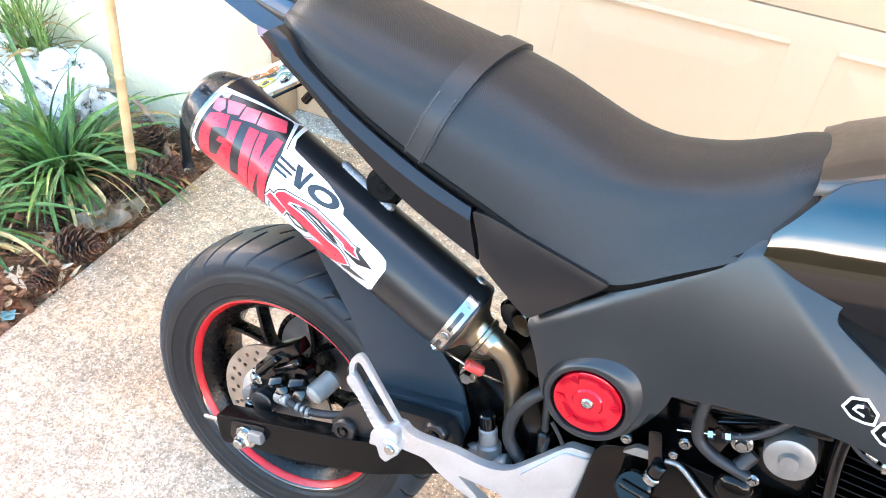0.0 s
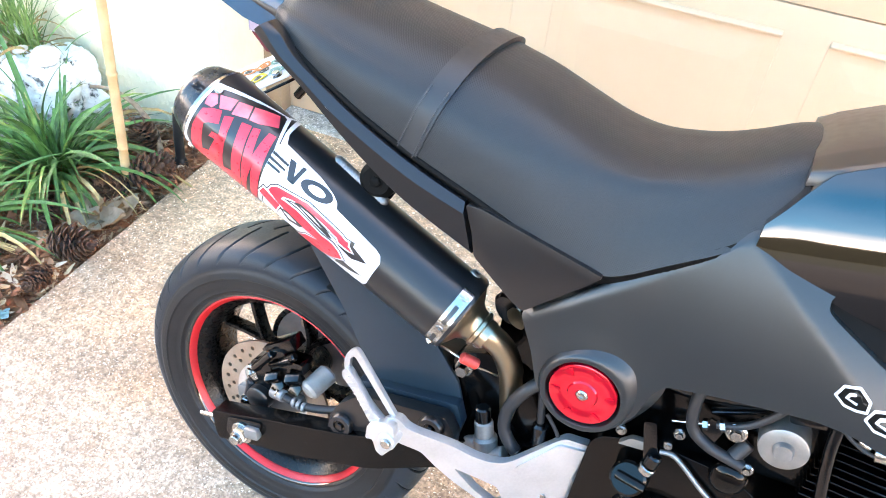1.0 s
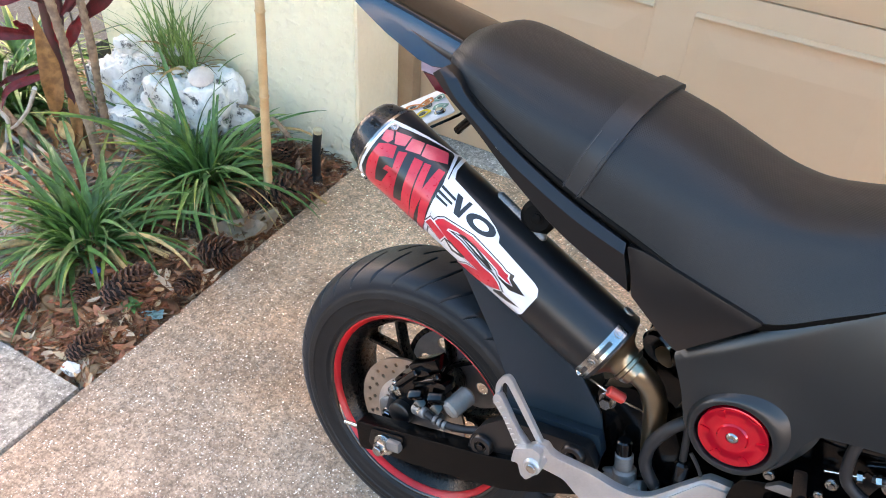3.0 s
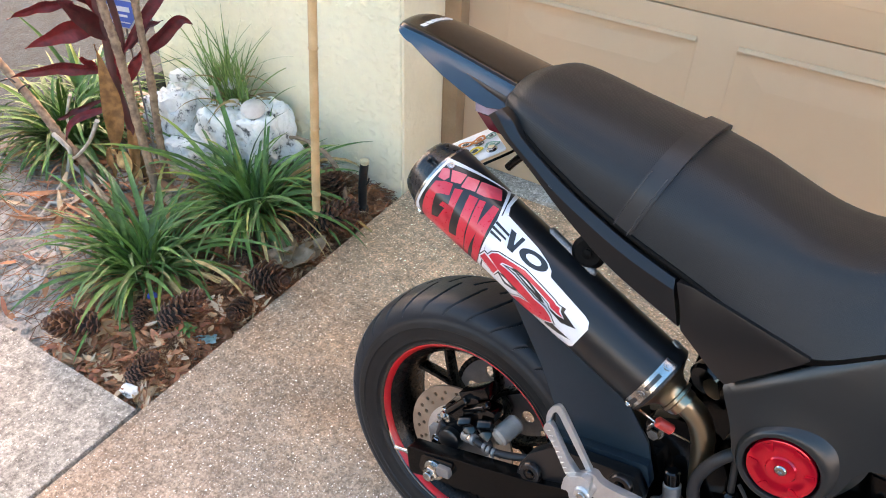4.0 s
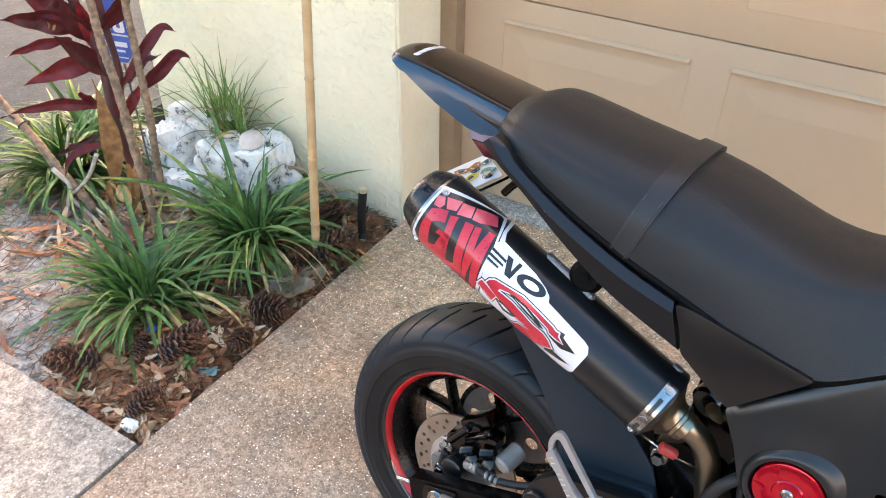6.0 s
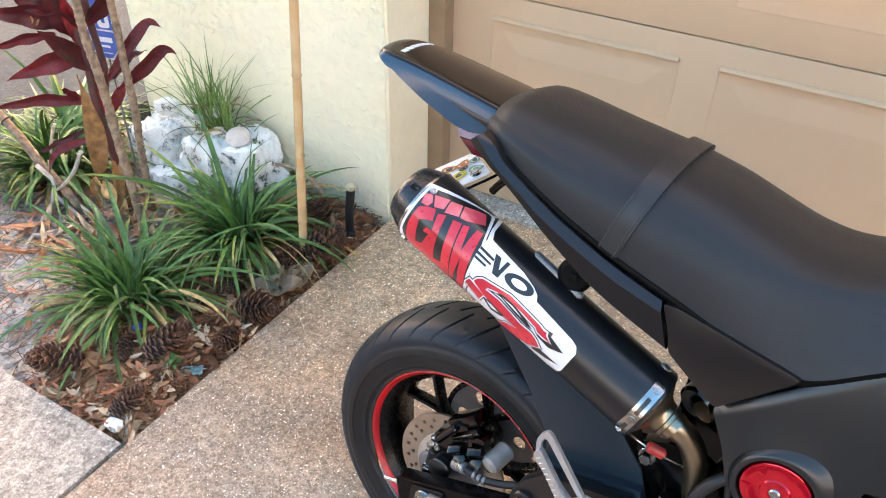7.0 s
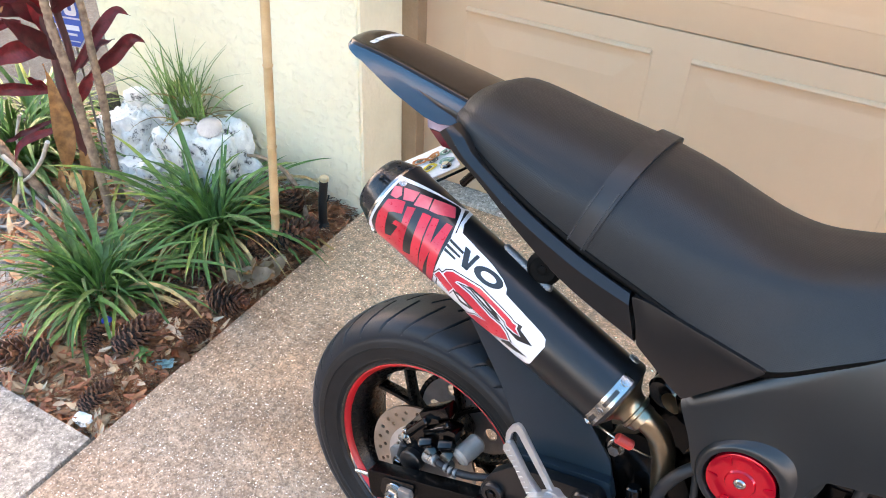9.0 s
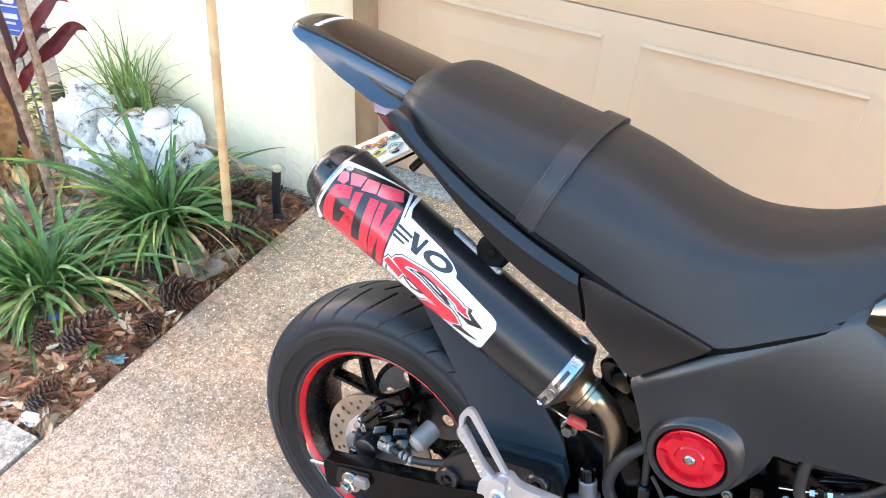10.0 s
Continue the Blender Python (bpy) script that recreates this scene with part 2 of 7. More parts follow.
BUSH = mat("dusty cast bush", (0.30, 0.27, 0.245), 0.55, 0.2, col2=(0.22, 0.19, 0.17), scale=40, fine=0.1)
CAST = mat("cast aluminium", (0.50, 0.503, 0.505), 0.33, 0.75, col2=(0.43, 0.433, 0.435), scale=20, fine=0.10, bump=0.2, bscale=700)
GREYCAST = mat("grey cast metal", (0.215, 0.21, 0.205), 0.42, 0.5, col2=(0.155, 0.15, 0.145), scale=30, fine=0.15)
BLACKMETAL = mat("black painted metal", (0.0014, 0.0014, 0.0016), 0.12, spec=0.36, scale=20, fine=0.15, bump=0.1, bscale=500)
# Base set near zero: shade inside the engine bay is put into the colour.
ENGINE = mat("black engine casting", (0.0012, 0.0012, 0.0013), 0.12, col2=(0.0008, 0.0008, 0.0008), spec=0.18, scale=25, fine=0.25, bump=0.10, bscale=350)
SWINGPAINT = mat("satin black swingarm paint", (0.0016, 0.0016, 0.0017), 0.24, spec=0.13, scale=20, fine=0.15, bump=0.08, bscale=500)
HOSE = mat("black rubber hose", (0.012, 0.0125, 0.014), 0.48, spec=0.35, scale=40, fine=0.12)
# Sleeve and cap lean blue: sky reflection put into their bases.
MUFFLER = mat("black muffler sleeve", (0.0050, 0.0064, 0.0078), 0.32, col2=(0.0066, 0.0080, 0.0090), spec=0.42, scale=9, fine=0.10, rvar=0.04)
ENDCAP = mat("satin black end cap", (0.0045, 0.0085, 0.0120), 0.28, spec=0.4, scale=12, fine=0.1)
PIPE = mat("bronzed steel pipe", (0.34, 0.275, 0.20), 0.32, 1.0, col2=(0.22, 0.16, 0.105), scale=7, fine=0.03, rvar=0.03)
DECALRED = mat("red decal", (0.60, 0.010, 0.025), 0.30, col2=(0.66, 0.03, 0.045), scale=20, fine=0.05, coat=0.3)
DECALPINK = mat("pale red decal", (0.76, 0.16, 0.17), 0.35, col2=(0.66, 0.05, 0.07), scale=30, fine=0.08, coat=0.3)
DECALWHITE = mat("white decal", (0.66, 0.67, 0.68), 0.30, col2=(0.60, 0.61, 0.62), scale=20, fine=0.03, coat=0.3)
DECALBLACK = mat("black decal ink", (0.010, 0.010, 0.011), 0.32, scale=20, coat=0.3)
CAPRED = mat("red anodised cap", (0.66, 0.004, 0.018), 0.10, 0.55, col2=(0.58, 0.004, 0.015), scale=20, fine=0.08, coat=0.35)
REDRUBBER = mat("red rubber sleeve", (0.55, 0.03, 0.02), 0.5, scale=40)
LENS = mat("clear tail lens", (0.34, 0.26, 0.33), 0.08, coat=1.0, scale=60)
LENSRED = mat("red tail lens", (0.13, 0.012, 0.018), 0.08, coat=1.0, scale=60)
SPRINGMAT = mat("dull weld metal", (0.20, 0.20, 0.20), 0.36, 0.6, scale=60)


def woven(m, pitch=0.0018, strength=0.24):
    """A fine diagonal weave pressed into a material."""
    n, l = m.node_tree.nodes, m.node_tree.links
    p = n["Principled BSDF"]
    tc = next(x for x in n if x.type == "TEX_COORD")
    mul = n.new("ShaderNodeMath")
    mul.operation = "MULTIPLY"
    for k, way in enumerate(((1, 0.2, 1), (1, -0.2, -1))):
        v, w = n.new("ShaderNodeVectorMath"), n.new("ShaderNodeTexWave")
        v.operation = "MULTIPLY"
        v.inputs[1].default_value = way
        w.bands_direction = "DIAGONAL"
        w.inputs["Scale"].default_value = 2 * math.pi / (10 * pitch * 1.41)
        l.new(tc.outputs["Object"], v.inputs[0])
        l.new(v.outputs["Vector"], w.inputs["Vector"])
        l.new(w.outputs["Fac"], mul.inputs[k])
    b = n.new("ShaderNodeBump")
    b.inputs["Strength"].default_value, b.inputs["Distance"].default_value = strength, 0.0008
    l.new(mul.outputs["Value"], b.inputs["Height"])
    l.new(b.outputs["Normal"], p.inputs["Normal"])


woven(SEATMAT)


# ---- mesh helpers ----
def part(name, bm, material, parent=None, label="", smooth=40):
    """Links a bmesh as one mesh object, under a thing or a part where one is given."""
    me = bpy.data.meshes.new(name)
    bmesh.ops.recalc_face_normals(bm, faces=bm.faces)
    if smooth:
        for f in bm.faces:
            f.smooth = True
        for e in bm.edges:
            if len(e.link_faces) == 2 and e.calc_face_angle(0) > radians(smooth):
                e.smooth = False
    bm.to_mesh(me)
    bm.free()
    for m in material if isinstance(material, (list, tuple)) else [material]:
        me.materials.append(m)
    ob = new(name, me)
    if parent is not None:
        ob.parent = parent
    if label:
        tagged(ob, label)
    return ob


def rounded(bm, w, seg=2, angle=30):
    edges = [e for e in bm.edges if len(e.link_faces) == 2 and e.calc_face_angle(0) > radians(angle)]
    bmesh.ops.bevel(bm, geom=edges, offset=w, segments=seg, profile=0.6, affect="EDGES", clamp_overlap=True)
    return bm


def box(size, at=(0, 0, 0), rot=(0, 0, 0), bevel=0.0, bm=None, seg=2):
    piece = bmesh.new()
    bmesh.ops.create_cube(piece, size=1, matrix=Matrix.Diagonal((*size, 1)))
    if bevel:
        rounded(piece, bevel, seg)
    piece.transform(pose(*at, *rot))
    return joined(bm, piece)


def joined(bm, piece):
    if bm is None:
        return piece
    me = bpy.data.meshes.new("tmp")
    piece.to_mesh(me)
    bm.from_mesh(me)
    bpy.data.meshes.remove(me)
    piece.free()
    return bm


def along(a, b):
    """Turns z into the way from a to b, with its origin at a."""
    a, b = Vector(a), Vector(b)
    return Matrix.Translation(a) @ (b - a).to_track_quat("Z", "Y").to_matrix().to_4x4()


def lathe(profile, m=Matrix(), seg=48, bm=None, close=False):
    """Turns (radius, height) round the z axis of m."""
    bm = bm or bmesh.new()
    rings = []
    for r, h in profile:
        if r < 1e-6:
            rings.append([bm.verts.new(m @ Vector((0, 0, h)))])
        else:
            rings.append([bm.verts.new(m @ Vector((r * math.cos(2 * math.pi * i / seg), r * math.sin(2 * math.pi * i / seg), h))) for i in range(seg)])
    pairs = list(zip(rings, rings[1:])) + ([(rings[-1], rings[0])] if close else [])
    for a, b in pairs:
        for i in range(seg):
            j = (i + 1) % seg
            q = [a[i % len(a)], a[j % len(a)], b[j % len(b)], b[i % len(b)]]
            q = list(dict.fromkeys(q))
            if len(q) > 2:
                bm.faces.new(q)
    return bm


def rod(a, b, r, seg=16, bevel=0.0, bm=None, r2=None):
    length = (Vector(b) - Vector(a)).length
    r2 = r if r2 is None else r2
    c = min(bevel or 0.0008, length / 3, r / 2)
    prof = [(0, 0), (r - c, 0), (r, c), (r2, length - c), (r2 - c, length), (0, length)]
    return lathe(prof, along(a, b), seg, bm)


def bolt(a, way, r, h, bm=None):
    """A hex head with a washer, standing at a along way."""
    a, way = Vector(a), Vector(way).normalized()
    bm = rod(a, a + way * h * 0.25, r * 1.35, 20, bm=bm)
    return lathe([(0, 0), (r, 0), (r, h * 0.85), (r * 0.86, h), (0, h)], along(a, a + way), 6, bm)


def smooth_path(pts, per=8):
    pts = [Vector(p) for p in pts]
    out = []
    for i in range(len(pts) - 1):
        p0, p1, p2, p3 = pts[max(i - 1, 0)], pts[i], pts[i + 1], pts[min(i + 2, len(pts) - 1)]
        for k in range(per):
            t = k / per
            out.append(0.5 * (2 * p1 + (p2 - p0) * t + (2 * p0 - 5 * p1 + 4 * p2 - p3) * t * t + (3 * p1 - p0 - 3 * p2 + p3) * t ** 3))
    out.append(pts[-1])
    return out


def tube(pts, r, seg=12, per=8, bm=None, taper=None):
    """A tube along a smooth curve; taper: radius factor by share of its length."""
    path = smooth_path(pts, per) if per > 1 else [Vector(p) for p in pts]
    bm = bm or bmesh.new()
    side = (path[1] - path[0]).orthogonal().normalized()
    rings = []
    for i, p in enumerate(path):
        way = (path[min(i + 1, len(path) - 1)] - path[max(i - 1, 0)]).normalized()
        side = (side - way * side.dot(way)).normalized()
        other = way.cross(side)
        rad = r * (taper(i / (len(path) - 1)) if taper else 1)
        rings.append([bm.verts.new(p + rad * (math.cos(2 * math.pi * k / seg) * side + math.sin(2 * math.pi * k / seg) * other)) for k in range(seg)])
    for a, b in zip(rings, rings[1:]):
        for k in range(seg):
            bm.faces.new((a[k], a[(k + 1) % seg], b[(k + 1) % seg], b[k]))
    bm.faces.new(rings[0][::-1])
    bm.faces.new(rings[-1])
    return bm


def flat(outline, holes=()):
    """A face in the xz plane from an outline of (x, z), with holes."""
    bm = bmesh.new()
    edges = []
    for loop in (outline, *holes):
        vs = [bm.verts.new((x, 0, z)) for x, z in loop]
        edges += [bm.edges.new((a, b)) for a, b in zip(vs, vs[1:] + vs[:1])]
    bmesh.ops.triangle_fill(bm, use_beauty=True, use_dissolve=False, edges=edges, normal=(0, -1, 0))
    return bm


def plate(outline, y0, y1, holes=(), bevel=0.0, lay=None, seg=2, net=0.0):
    """An outline of (x, z) given thickness from y0 to y1; lay(x, z) adds to y."""
    bm = flat(outline, holes)
    got = bmesh.ops.extrude_face_region(bm, geom=bm.faces[:])
    moved = [v for v in got["geom"] if isinstance(v, bmesh.types.BMVert)]
    keep = set(moved)
    for v in bm.verts:
        v.co.y = y1 if v in keep else y0
    bmesh.ops.recalc_face_normals(bm, faces=bm.faces)
    if bevel:
        edges = [e for e in bm.edges if len(e.link_faces) == 2 and e.calc_face_angle(0) > radians(50)
                 and abs(e.verts[0].co.y - e.verts[1].co.y) < 1e-6]
        bmesh.ops.bevel(bm, geom=edges, offset=bevel, segments=seg, profile=0.6, affect="EDGES", clamp_overlap=True)
    if net:
        for axis, way in ((0, (1, 0, 0)), (2, (0, 0, 1))):
            lo, hi = min(v.co[axis] for v in bm.verts), max(v.co[axis] for v in bm.verts)
            for k in range(1, int((hi - lo) / net) + 1):
                bmesh.ops.bisect_plane(bm, geom=bm.verts[:] + bm.edges[:] + bm.faces[:], plane_co=Vector(way) * (lo + k * net), plane_no=way)
    if lay:
        for v in bm.verts:
            v.co.y += lay(v.co.x, v.co.z)
    return bm


def rim_of(outline, r=0.01, seg=4):
    """The outline with its corners rounded."""
    out = []
    n = len(outline)
    for i in range(n):
        p, a, b = Vector(outline[i]), Vector(outline[i - 1]), Vector(outline[(i + 1) % n])
        rr = min(r, (a - p).length * 0.45, (b - p).length * 0.45)
        s, e = p + (a - p).normalized() * rr, p + (b - p).normalized() * rr
        for k in range(seg + 1):
            t = k / seg
            out.append(tuple((1 - t) ** 2 * s + 2 * t * (1 - t) * p + t * t * e))
    return out


def circle(x, z, r, n=20):
    return [(x + r * math.cos(2 * math.pi * i / n), z + r * math.sin(2 * math.pi * i / n)) for i in range(n)]


def loft(sections, caps=True):
    """Skins equal-length rows of points."""
    bm = bmesh.new()
    rows = [[bm.verts.new(p) for p in s] for s in sections]
    for a, b in zip(rows, rows[1:]):
        for k in range(len(a) - 1):
            bm.faces.new((a[k], a[k + 1], b[k + 1], b[k]))
    if caps:
        for row in (rows[0], rows[-1]):
            bm.faces.new(row)
        for a, b in zip(rows, rows[1:]):
            bm.faces.new((a[0], b[0], b[-1], a[-1]))
    return bm


def interp(x, table):
    """Smooth value at x of a table of (x, value)."""
    if x <= table[0][0]:
        return table[0][1]
    for (a, va), (b, vb) in zip(table, table[1:]):
        if x <= b:
            return va + (vb - va) * (x - a) / (b - a)
    return table[-1][1]


def eased(x, table):
    """interp() softened over a short stretch."""
    return sum(interp(x + d, table) for d in (-0.016, -0.008, 0, 0.008, 0.016)) / 5


def empty(name, m, label, category, group=""):
    ob = new(name)
    ob.empty_display_size = 0.05
    ob.matrix_world = m
    return tagged(ob, label, category, group)


# ---- the ground and the house ----
def slab(name, x0, x1, y0, y1, top, thick, material, label):
    ob = part(name, box((x1 - x0, y1 - y0, thick), ((x0 + x1) / 2, (y0 + y1) / 2, top - thick / 2), bevel=0.004), material)
    return tagged(ob, label, "paving", kind="structure")


ground_bm = bmesh.new()
bmesh.ops.create_grid(ground_bm, x_segments=8, y_segments=8, size=400)
ground = tagged(part("ground", ground_bm, LAWN), "mixed green and sandy ground out to the horizon", "ground", kind="structure")
ground.location.z = -0.13
slab("driveway", -0.672, 6.0, -1.15, 1.20, 0.0, 0.12, CONCRETE, "beige exposed aggregate concrete driveway slab with brown stains")
slab("walkway", -1.85, -0.684, -1.15, -0.153, -0.003, 0.12, WALKWAY, "pale worn concrete walkway slab beside the planting bed")
# Unseen dark slab, added so the bike mirrors dark ground below the horizon.
slab("road", -14.0, 14.0, -7.0, -1.16, -0.02, 0.10, DARKGROUND, "unseen dark ground slab added to darken reflections from the front")
slab("side_path", -9.0, -1.86, -1.15, 7.0, -0.02, 0.10, ASPHALT, "dark grey damp concrete path beyond the planting bed")

# planting bed: sandy soil, a little mounded towards the wall
bed = bmesh.new()
NX, NY = 120, 94
grid = []
for i in range(NX + 1):
    x = -1.86 + (1.86 - 0.668) * i / NX
    row = []
    for j in range(NY + 1):
        y = -0.149 + (0.80 + 0.149) * j / NY
        edge = min(1, (-0.668 - x) / 0.10, (y + 0.149) / 0.12)
        z = -0.035 + 0.03 * max(0, edge) + 0.018 * noise.noise((x * 7, y * 7, 0)) + 0.008 * noise.noise((x * 28, y * 28, 3))
        row.append(bed.verts.new((x, y, z)))
    grid.append(row)
for i in range(NX):
    for j in range(NY):
        bed.faces.new((grid[i][j], grid[i + 1][j], grid[i + 1][j + 1], grid[i][j + 1]))
tagged(part("soil", bed, SOIL, smooth=180), "sandy grey planting bed soil under dry leaf litter", "soil", kind="structure")


def stuccoed():
    """Adds the knocked-down relief of the house wall to its paint."""
    n, l = STUCCO.node_tree.nodes, STUCCO.node_tree.links
    p = n["Principled BSDF"]
    tc = next(x for x in n if x.type == "TEX_COORD")
    a = n.new("ShaderNodeTexNoise")
    a.inputs["Scale"].default_value, a.inputs["Detail"].default_value, a.inputs["Roughness"].default_value = 68, 2, 0.45
    ra = n.new("ShaderNodeValToRGB")
    ra.color_ramp.elements[0].position, ra.color_ramp.elements[1].position = 0.47, 0.72
    ra.color_ramp.interpolation = "EASE"
    b = n.new("ShaderNodeBump")
    b.inputs["Strength"].default_value, b.inputs["Distance"].default_value = 0.62, 0.0060
    l.new(tc.outputs["Object"], a.inputs["Vector"])
    l.new(a.outputs["Fac"], ra.inputs["Fac"])
    l.new(ra.outputs["Color"], b.inputs["Height"])
    l.new(b.outputs["Normal"], p.inputs["Normal"])


stuccoed()
WALL_Y, DOOR_Y, CORNER_X = 0.79, 1.03, -0.675
wall = part("wall_front", box((1.62 - 0.681, 0.60, 3.0), (-(1.62 + 0.681) / 2, WALL_Y + 0.30, 1.40), bevel=0.006), STUCCO)
tagged(wall, "cream painted rough stucco house wall", "wall", kind="structure")
ret = part("wall_return", box((0.014, 0.60, 3.0), (CORNER_X - 0.005, WALL_Y + 0.306, 1.40), bevel=0.004), RETURN)
tagged(ret, "smooth cream rendered return of the garage opening", "wall", kind="structure")
jamb = part("door_jamb", box((0.050, 0.12, 2.4), (CORNER_X + 0.0275, 1.045, 1.2), bevel=0.003), JAMB)
tagged(jamb, "brown painted timber garage door jamb", "trim", kind="structure")
copy_thing(jamb, pose(4.29, 0, 0))
tagged(part("wall_side", box((3.0, 0.60, 3.0), (5.19, WALL_Y + 0.30, 1.40), bevel=0.006), STUCCO), "cream painted rough stucco house wall beside the garage", "wall", kind="structure")
tagged(part("wall_over_door", box((4.35, 0.60, 0.5), (1.515, WALL_Y + 0.30, 2.65), bevel=0.006), STUCCO), "cream stucco wall over the garage door", "wall", kind="structure")
# Unseen block; its height is set to keep the sun off the front.
inner = tagged(part("house_body", box((8.2, 7.0, 5.2), (2.50, 4.95, 2.50)), RETURN), "plain unseen body of the house, sized to shade its front", "wall", kind="structure")
slab("threshold", -0.667, 3.6, 0.965, 1.11, 0.014, 0.05, WALKWAY, "pale concrete sill under the garage door")


def garage_door():
    door = empty("door_1", pose(0, DOOR_Y, 0), "closed tan sectional garage door with raised panels", "garage door")
    door["kind"] = "structure"
    left, right, pitch, width = -0.632, 3.62, 0.5755, 0.489
    heights = [0.016, 0.606, 1.193, 1.785, 2.40]
    for z0, z1 in zip(heights, heights[1:]):
        z1 -= 0.0028
        bm = box((right - left, 0.035, z1 - z0), ((left + right) / 2, 0.0175, (z0 + z1) / 2), bevel=0.003)
        sec = part("door_section", bm, DOOR, door)
        for k in range(8):
            x0 = left + 0.124 + k * pitch
            top = z1 - 0.057
            low = z0 + 0.075
            # pressed frame and raised field of one panel
            piece = bmesh.new()
            steps = [(0.0, 0.0005), (0.004, -0.0012), (0.030, -0.0012), (0.082, -0.0065), (0.086, -0.0065)]
            loops = []
            for d, y in steps:
                loops.append([piece.verts.new(p) for p in ((x0 + d, y, low + d), (x0 + width - d, y, low + d), (x0 + width - d, y, top - d), (x0 + d, y, top - d))])
            for a, b in zip(loops, loops[1:]):
                for q in range(4):
                    piece.faces.new((a[q], a[(q + 1) % 4], b[(q + 1) % 4], b[q]))
            piece.faces.new(loops[-1])
            part("raised_panel", piece, DOOR, sec, smooth=0)
            # moulded ledge over the panel
            ledge = [(-0.001, top + 0.004), (-0.009, top + 0.002), (-0.012, top - 0.003), (-0.010, top - 0.008), (-0.001, top - 0.010)]
            rows = [[Vector((x, y, z)) for y, z in ledge] for x in (x0 + 0.004, x0 + width - 0.004)]
            part("panel_ledge", loft(rows), DOOR, sec, smooth=50)
    return door


garage_door()
# Unseen overhang, added to hold back some sky above the door.
tagged(part("eave", box((9.0, 0.24, 0.14), (1.2, 0.69, 2.66), bevel=0.01), RETURN), "unseen cream overhang added to trim skylight over the garage", "eave", kind="structure")

# unseen far trees all round, in front of the house; shade is in their colour
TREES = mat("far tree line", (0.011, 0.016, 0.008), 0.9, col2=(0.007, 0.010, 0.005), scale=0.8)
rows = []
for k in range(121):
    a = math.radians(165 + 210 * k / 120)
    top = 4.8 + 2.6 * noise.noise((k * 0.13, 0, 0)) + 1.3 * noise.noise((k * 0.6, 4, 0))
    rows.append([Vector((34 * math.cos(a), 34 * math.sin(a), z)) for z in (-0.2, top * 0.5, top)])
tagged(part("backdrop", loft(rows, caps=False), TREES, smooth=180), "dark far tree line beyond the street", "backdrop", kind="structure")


# ---- the motorcycle: x ahead, y to its left, z up, from the middle of the rear wheel ----
LEAN_ANGLE, YAW = 9.98, -4.11
bike = empty("motorcycle", pose(0.0022, 0.0308, 0.2403, 0, 0, YAW) @ pose(0, 0, 0, -LEAN_ANGLE, 0, 0),
             "small black street motorcycle with red rim tape, leaning on its stand", "motorcycle")
AXLE = pose(0, 0, 0, 90, 0, 0)  # turns z into -y: out towards the right side


def tyre():
    """A round street tyre with curved tread grooves cut into it."""
    seg, rows = 1700, []
    wall_side = [(0.046, 0.154), (0.052, 0.161), (0.0548, 0.1648), (0.0568, 0.1658), (0.0572, 0.1672), (0.0570, 0.1682), (0.0590, 0.1712), (0.0606, 0.1720), (0.0612, 0.1732), (0.0610, 0.1742), (0.0634, 0.1808),
                 (0.0644, 0.184), (0.0658, 0.1930), (0.0670, 0.1940), (0.0674, 0.1952), (0.0670, 0.1964), (0.0675, 0.2025), (0.0655, 0.2060)]
    prof, s0 = list(wall_side), len(wall_side)
    n = 76
    for k in range(n + 1):
        a = -1 + 2 * k / n
        y = 0.0640 * math.sin(a * math.pi / 2 * 0.98)
        prof.append((-y, 0.2435 - 0.0345 * abs(a) ** 2.3))
    prof += [(-y, r) for y, r in wall_side[::-1]]
    bm = bmesh.new()
    pitch = 2 * math.pi / 33

    def cut(th, y):
        u = abs(y) / 0.0645
        if u > 0.985:
            return 0.0
        shift = 0 if y < 0 else pitch / 2
        sweep = 0.075 * u + 0.115 * u ** 4 if y < 0 else -0.16 * u
        best = 0.0
        for start, stop, off in ((-0.1, 0.98, 0.0),):
            if start < u < stop:
                d = (th + shift - sweep + off * pitch + pitch / 2) % pitch - pitch / 2
                w = 0.0098 * min(1, (stop - u) / 0.10 + 0.35)
                best = max(best, min(1.0, max(0.0, (w - abs(d)) / 0.0065)))
        return 0.0055 * best
    for i in range(seg):
        th = 2 * math.pi * i / seg
        ring = []
        for k, (y, r) in enumerate(prof):
            rr = r - (cut(th, y) if s0 <= k < len(prof) - s0 else 0)
            ring.append(bm.verts.new((rr * math.cos(th), y, rr * math.sin(th))))
        rows.append(ring)
    for i in range(seg):
        a, b = rows[i], rows[(i + 1) % seg]
        for k in range(len(prof) - 1):
            f = bm.faces.new((a[k], a[k + 1], b[k + 1], b[k]))
            deep = s0 <= k < len(prof) - s0 - 1 and min(cut(2 * math.pi * (i + 0.5) / seg, prof[k][0]), cut(2 * math.pi * (i + 0.5) / seg, prof[k + 1][0])) > 0.002
            f.material_index = 2 if deep else 0 if s0 <= k < len(prof) - s0 - 1 else 1
    return bm


